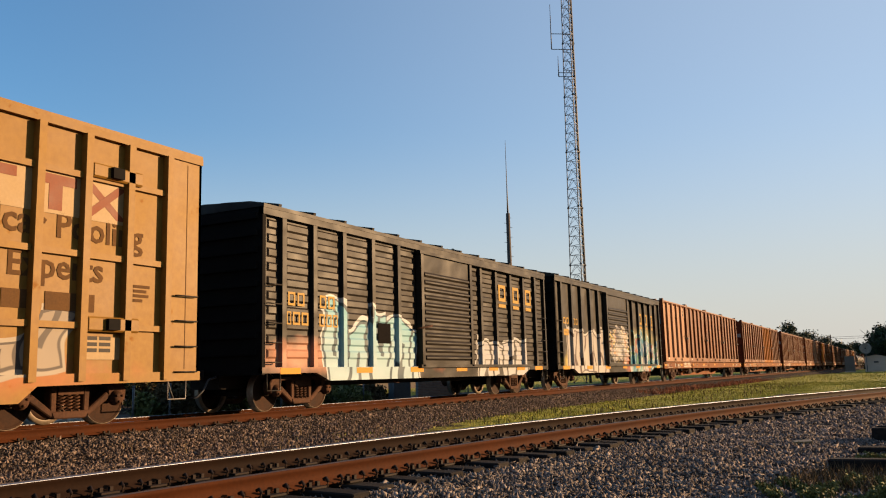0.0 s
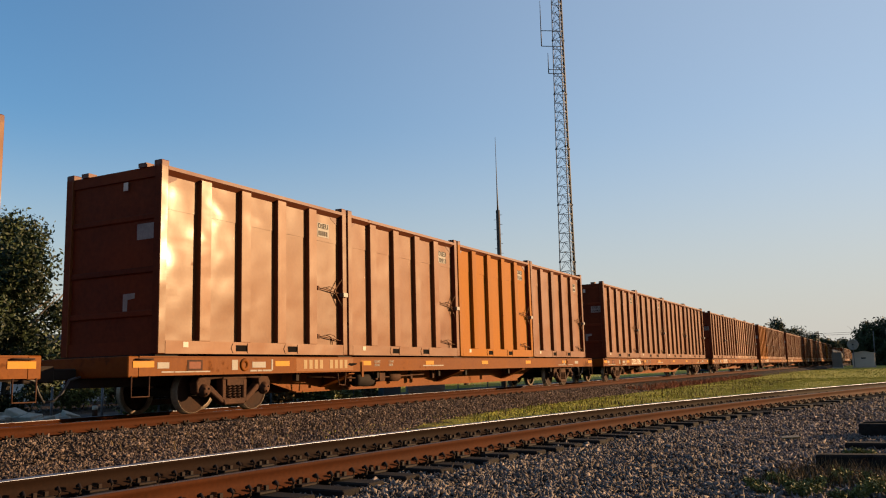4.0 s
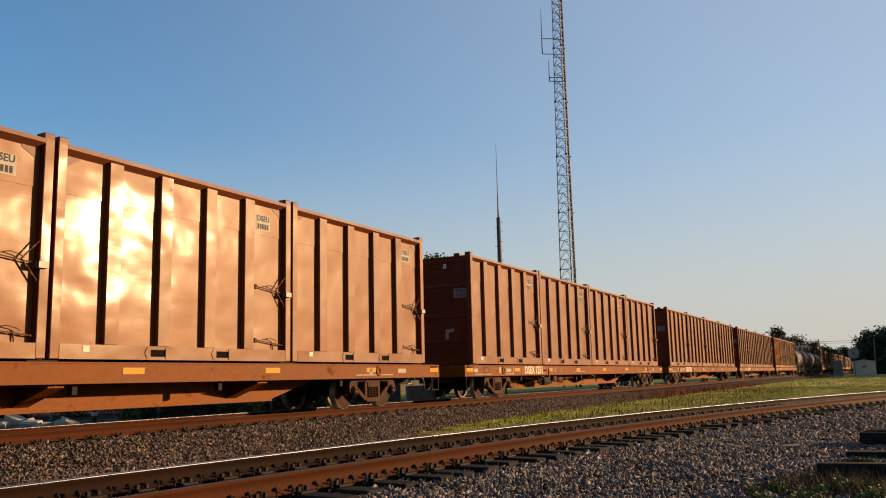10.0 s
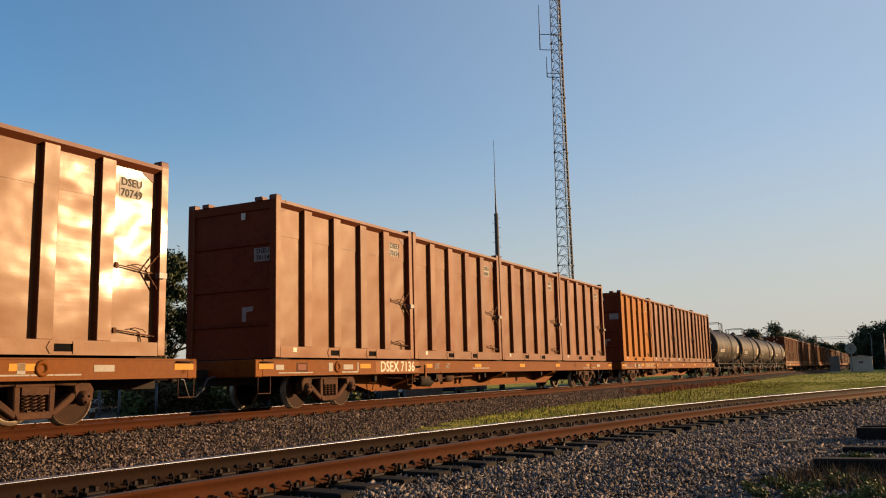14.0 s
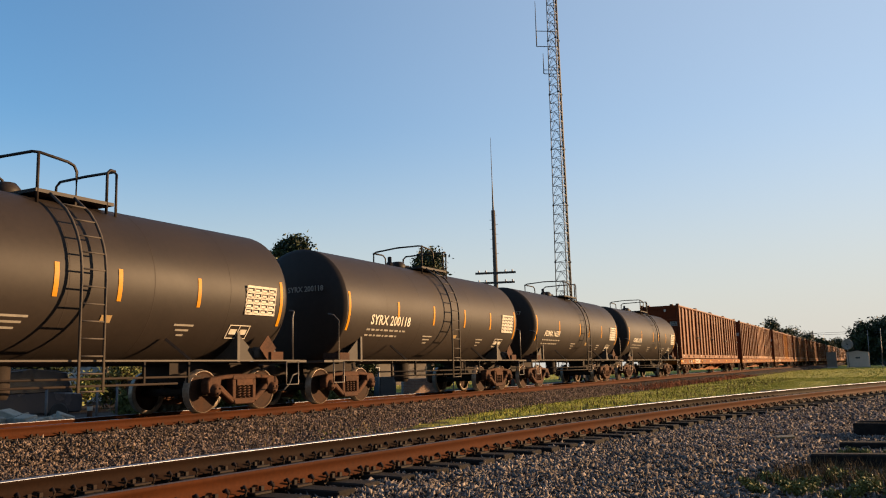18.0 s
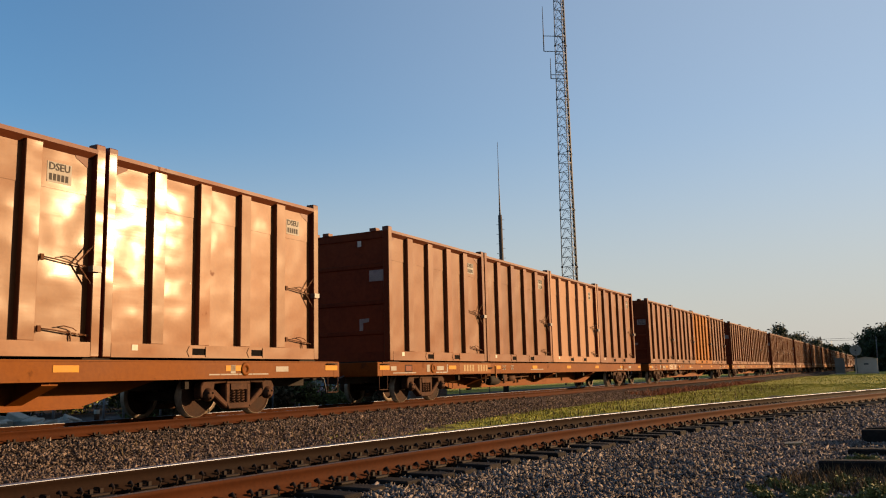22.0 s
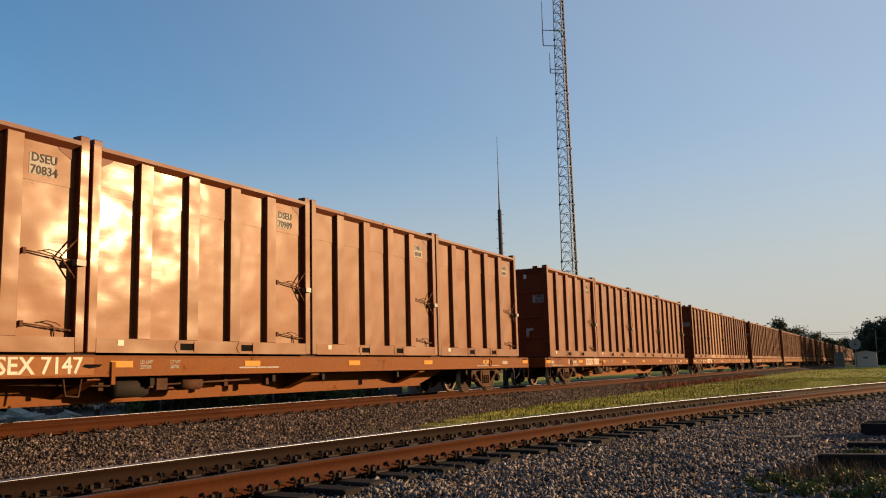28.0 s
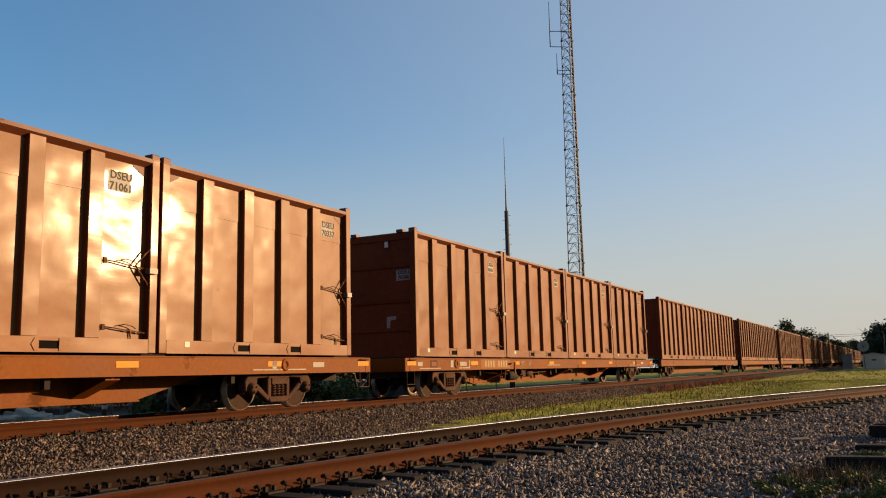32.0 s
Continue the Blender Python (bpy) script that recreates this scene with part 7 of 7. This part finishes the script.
for k in range(3):
    a = radians(90 + 120 * k)
    part("feed_strut", shape(tube, [(0.86 * math.cos(a), -0.13, 3.75 + 0.86 * math.sin(a)), (0, -0.5, 3.75)], 0.02, 5), M_TOWER, sg)
for x, y, h in ((-1.75, 164, 6.2), (0.2, 150, 6.0)):
    q = thing("street_pole", pose(x, y, -0.45, 0, 1.5, 0), "slim pale street pole near the shed", "pole")
    part("pole", shape(tube, [(0, 0, 0), (0, 0, h)], [0.09, 0.06], 8), M_TOWER, q)
    part("base", shape(lathe, [(0.16, 0), (0.16, 0.2), (0.1, 0.24)], (0, 0, 0), "z", 10), M_CONCRETE, q)
x, y = at(3.6, 260)
far_pole = thing("utility_pole", pose(x, y, -0.6), "distant wooden pole with wires", "utility pole")
part("pole", shape(tube, [(0, 0, 0), (0, 0, 9.8)], [0.2, 0.14], 8), M_POLE, far_pole)
part("cross_arm", shape(box, -1.2, 1.2, -0.06, 0.06, 9.0, 9.15), M_POLE, far_pole)
for dz in (8.6, 9.1):
    part("wire", shape(tube, [(-12, 0, dz - 0.1), (0, 0, dz), (18, -30, dz - 0.9), (30, -50, dz - 0.6)], 0.035, 4), M_CABLE, far_pole)

# ---- foreground: discarded ties, pale scrap, weeds and grass ----
for x, y, z, rz, ln in ((0.62, 12.55, -0.24, 87, 1.02), (0.70, 12.85, -0.20, 88, 1.05), (0.62, 10.75, -0.32, 86, 1.12), (0.60, 8.72, -0.25, 89, 1.26)):
    o = tagged(new("discarded_tie", mesh_of("discarded_tie", shape(box, -0.11, 0.11, -ln, ln, -0.085, 0.085), M_TIE, 0.015)), "old dark timber tie lying beside the siding", "timber", "discarded ties")
    o.matrix_world = pose(x, y, z, rr.uniform(-2, 2), rr.uniform(-3, 3), rz)
scrap = tagged(new("scrap_board", mesh_of("scrap_board", shape(box, -0.11, 0.11, -0.08, 0.08, -0.012, 0.012), M_CREAM, 0.004)), "flat pale scrap board on the ballast", "scrap")
scrap.matrix_world = pose(-1.18, 11.85, -0.285, 4, -3, 12)


def blades(name, places, h, w, material, seed):
    """Grass blades, each a bent tapering strip."""
    r = np.random.RandomState(seed)
    p = np.asarray(places, float)
    n = len(p)
    a = r.uniform(0, 2 * math.pi, n)
    d = np.stack([np.cos(a), np.sin(a), 0 * a], 1)
    side = np.stack([-np.sin(a), np.cos(a), 0 * a], 1)
    hh = (h * (0.5 + r.rand(n)))[:, None]
    ww = w * (0.6 + 0.8 * r.rand(n))[:, None]
    lean = (0.1 + 0.5 * r.rand(n))[:, None]
    up = np.array([[0, 0, 1.0]])
    m = p + up * hh * 0.55 + d * hh * lean * 0.3
    tip = p + up * hh + d * hh * lean
    v = np.stack([p - side * ww, p + side * ww, m + side * ww * 0.8, m - side * ww * 0.8, tip + side * ww * 0.15, tip - side * ww * 0.15], 1).reshape(-1, 3)
    i = np.arange(n)[:, None] * 6
    f = np.concatenate([i + np.array([[0, 1, 2, 3]]), i + np.array([[3, 2, 4, 5]])])
    return bulk_mesh(name, v, f, material)


def grass_places(n, x0, x1, y0, y1, seed, want):
    r = np.random.RandomState(seed)
    out = []
    for x, y in zip(r.uniform(x0, x1, n), r.uniform(y0, y1, n)):
        g = want(x, y)
        if r.rand() < g * (0.25 + 1.5 * max(0, noise.noise((x * 0.5, y * 0.35, 2)) + 0.35)):
            out.append((x, y, ground_z(x, y) - 0.01))
    return out


between = lambda x, y: grassy(x, y) if x < siding(min(y, 70))[0] - 1.6 and x > MAIN_X + 2.2 else 0
tagged(new("grass", blades("grass", grass_places(150000, -11.5, 2, 12, 62, 31, between), 0.038, 0.012, M_GRASS, 1)), "short sunlit grass between the two tracks", "grass", kind="stuff")
tagged(new("grass", blades("grass", grass_places(26000, -10.5, 16, 55, 160, 32, lambda x, y: 0.8 if x > MAIN_X + 2.4 and (x < siding(min(y, 66))[0] - 1.7 or y > 70) else 0), 0.055, 0.03, M_GRASS, 2)), "rough grass verge along the line", "grass", kind="stuff")
tagged(new("dry_grass", blades("dry_grass", grass_places(6000, -10.8, -5, 9, 60, 33, lambda x, y: 0.5 if MAIN_X + 2.0 < x < siding(min(y, 66))[0] - 1.5 else 0), 0.12, 0.010, M_DRYGRASS, 3)), "dry brown weeds on the ballast shoulder", "grass", kind="stuff")
tagged(new("dry_grass", blades("dry_grass", grass_places(7000, -10.7, -9.3, 38, 76, 35, lambda x, y: 0.9 - 0.5 * abs(y - 52) / 20), 0.15, 0.012, M_RUSSET, 6)), "russet dead weeds along the ballast shoulder", "grass", kind="stuff")
weedy_edge = lambda x, y: 1.0 if x > -1.0 + 0.45 * (y - 7.9) + 0.2 * noise.noise((x * 2, y * 2, 5)) else 0
tagged(new("dry_grass", blades("dry_grass", grass_places(5200, -1.2, 1.6, 7.3, 8.62, 34, weedy_edge), 0.11, 0.0035, M_DRYGRASS, 4)), "dry brown weeds in the corner of the ballast", "grass", kind="stuff")


def weed(x, y, s, seed):
    w = thing("weed", pose(x, y, ground_z(x, y)), "small leafy green weed at the ballast edge", "weed", "weeds by the siding")
    r = random.Random(seed)
    cs = [(r.uniform(-s, s), r.uniform(-s, s), s * r.uniform(0.2, 0.9)) for _ in range(6)]
    part("foliage", leaf_mesh("foliage", cs, [s * 0.5] * 6, 650, 0.015, M_WEED, seed), None, w)
    bm = bmesh.new()
    for c in cs[:3]:
        tube(bm, [(0, 0, 0), (c[0] * 0.5, c[1] * 0.5, c[2] * 0.6), c], [0.006, 0.004, 0.002], 4)
    part("stem", bm, M_WEED, w)


for i in range(30):
    weed(-1.05 + 0.08 * i + rr.uniform(-0.12, 0.12), 6.95 + rr.uniform(-0.2, 0.75) + 0.012 * i, rr.uniform(0.06, 0.11), 200 + i)
for i in range(18):
    weed(-0.42 + 0.1 * i + rr.uniform(-0.08, 0.08), 9.3 + rr.uniform(-0.2, 0.75), rr.uniform(0.06, 0.10), 260 + i)


def motions():
    """The whole train runs past at a nearly steady 16 m/s; cars pass on the street behind."""
    for ob, x, y, z in moving:
        walk(ob, [(t, pose(x, y - q, z)) for t, q in TRAVEL.items()])
    walk(suv, [(0, pose(-24.6, -95, -0.585)), (11.5, pose(-24.6, 17.5, -0.585)), (13, pose(-24.6, 33.4, -0.585)), (14.3, pose(-24.6, 45.0, -0.585)), (32, pose(-24.6, 230, -0.585))])
    walk(dark, [(0, pose(-24.6, -105, -0.585)), (11.5, pose(-24.6, 9.0, -0.585)), (13, pose(-24.6, 25.5, -0.585)), (14.3, pose(-24.6, 38.6, -0.585)), (32, pose(-24.6, 220, -0.585))])
    walk(pickup, [(t, pose(-23.2, y, -0.585, 0, 0, 180)) for t, y in ((0, 157.7), (16.5, 25.7), (17, 21.7), (17.6, 18.4), (32, -80))])
    walk(red, [(0, pose(-23.2, 190, -0.585, 0, 0, 180)), (19.3, pose(-23.2, 49.0, -0.585, 0, 0, 180)), (21, pose(-23.2, 41.0, -0.585, 0, 0, 180)), (23, pose(-23.2, 25.6, -0.585, 0, 0, 180)), (32, pose(-23.2, -60, -0.585, 0, 0, 180))])


motions()
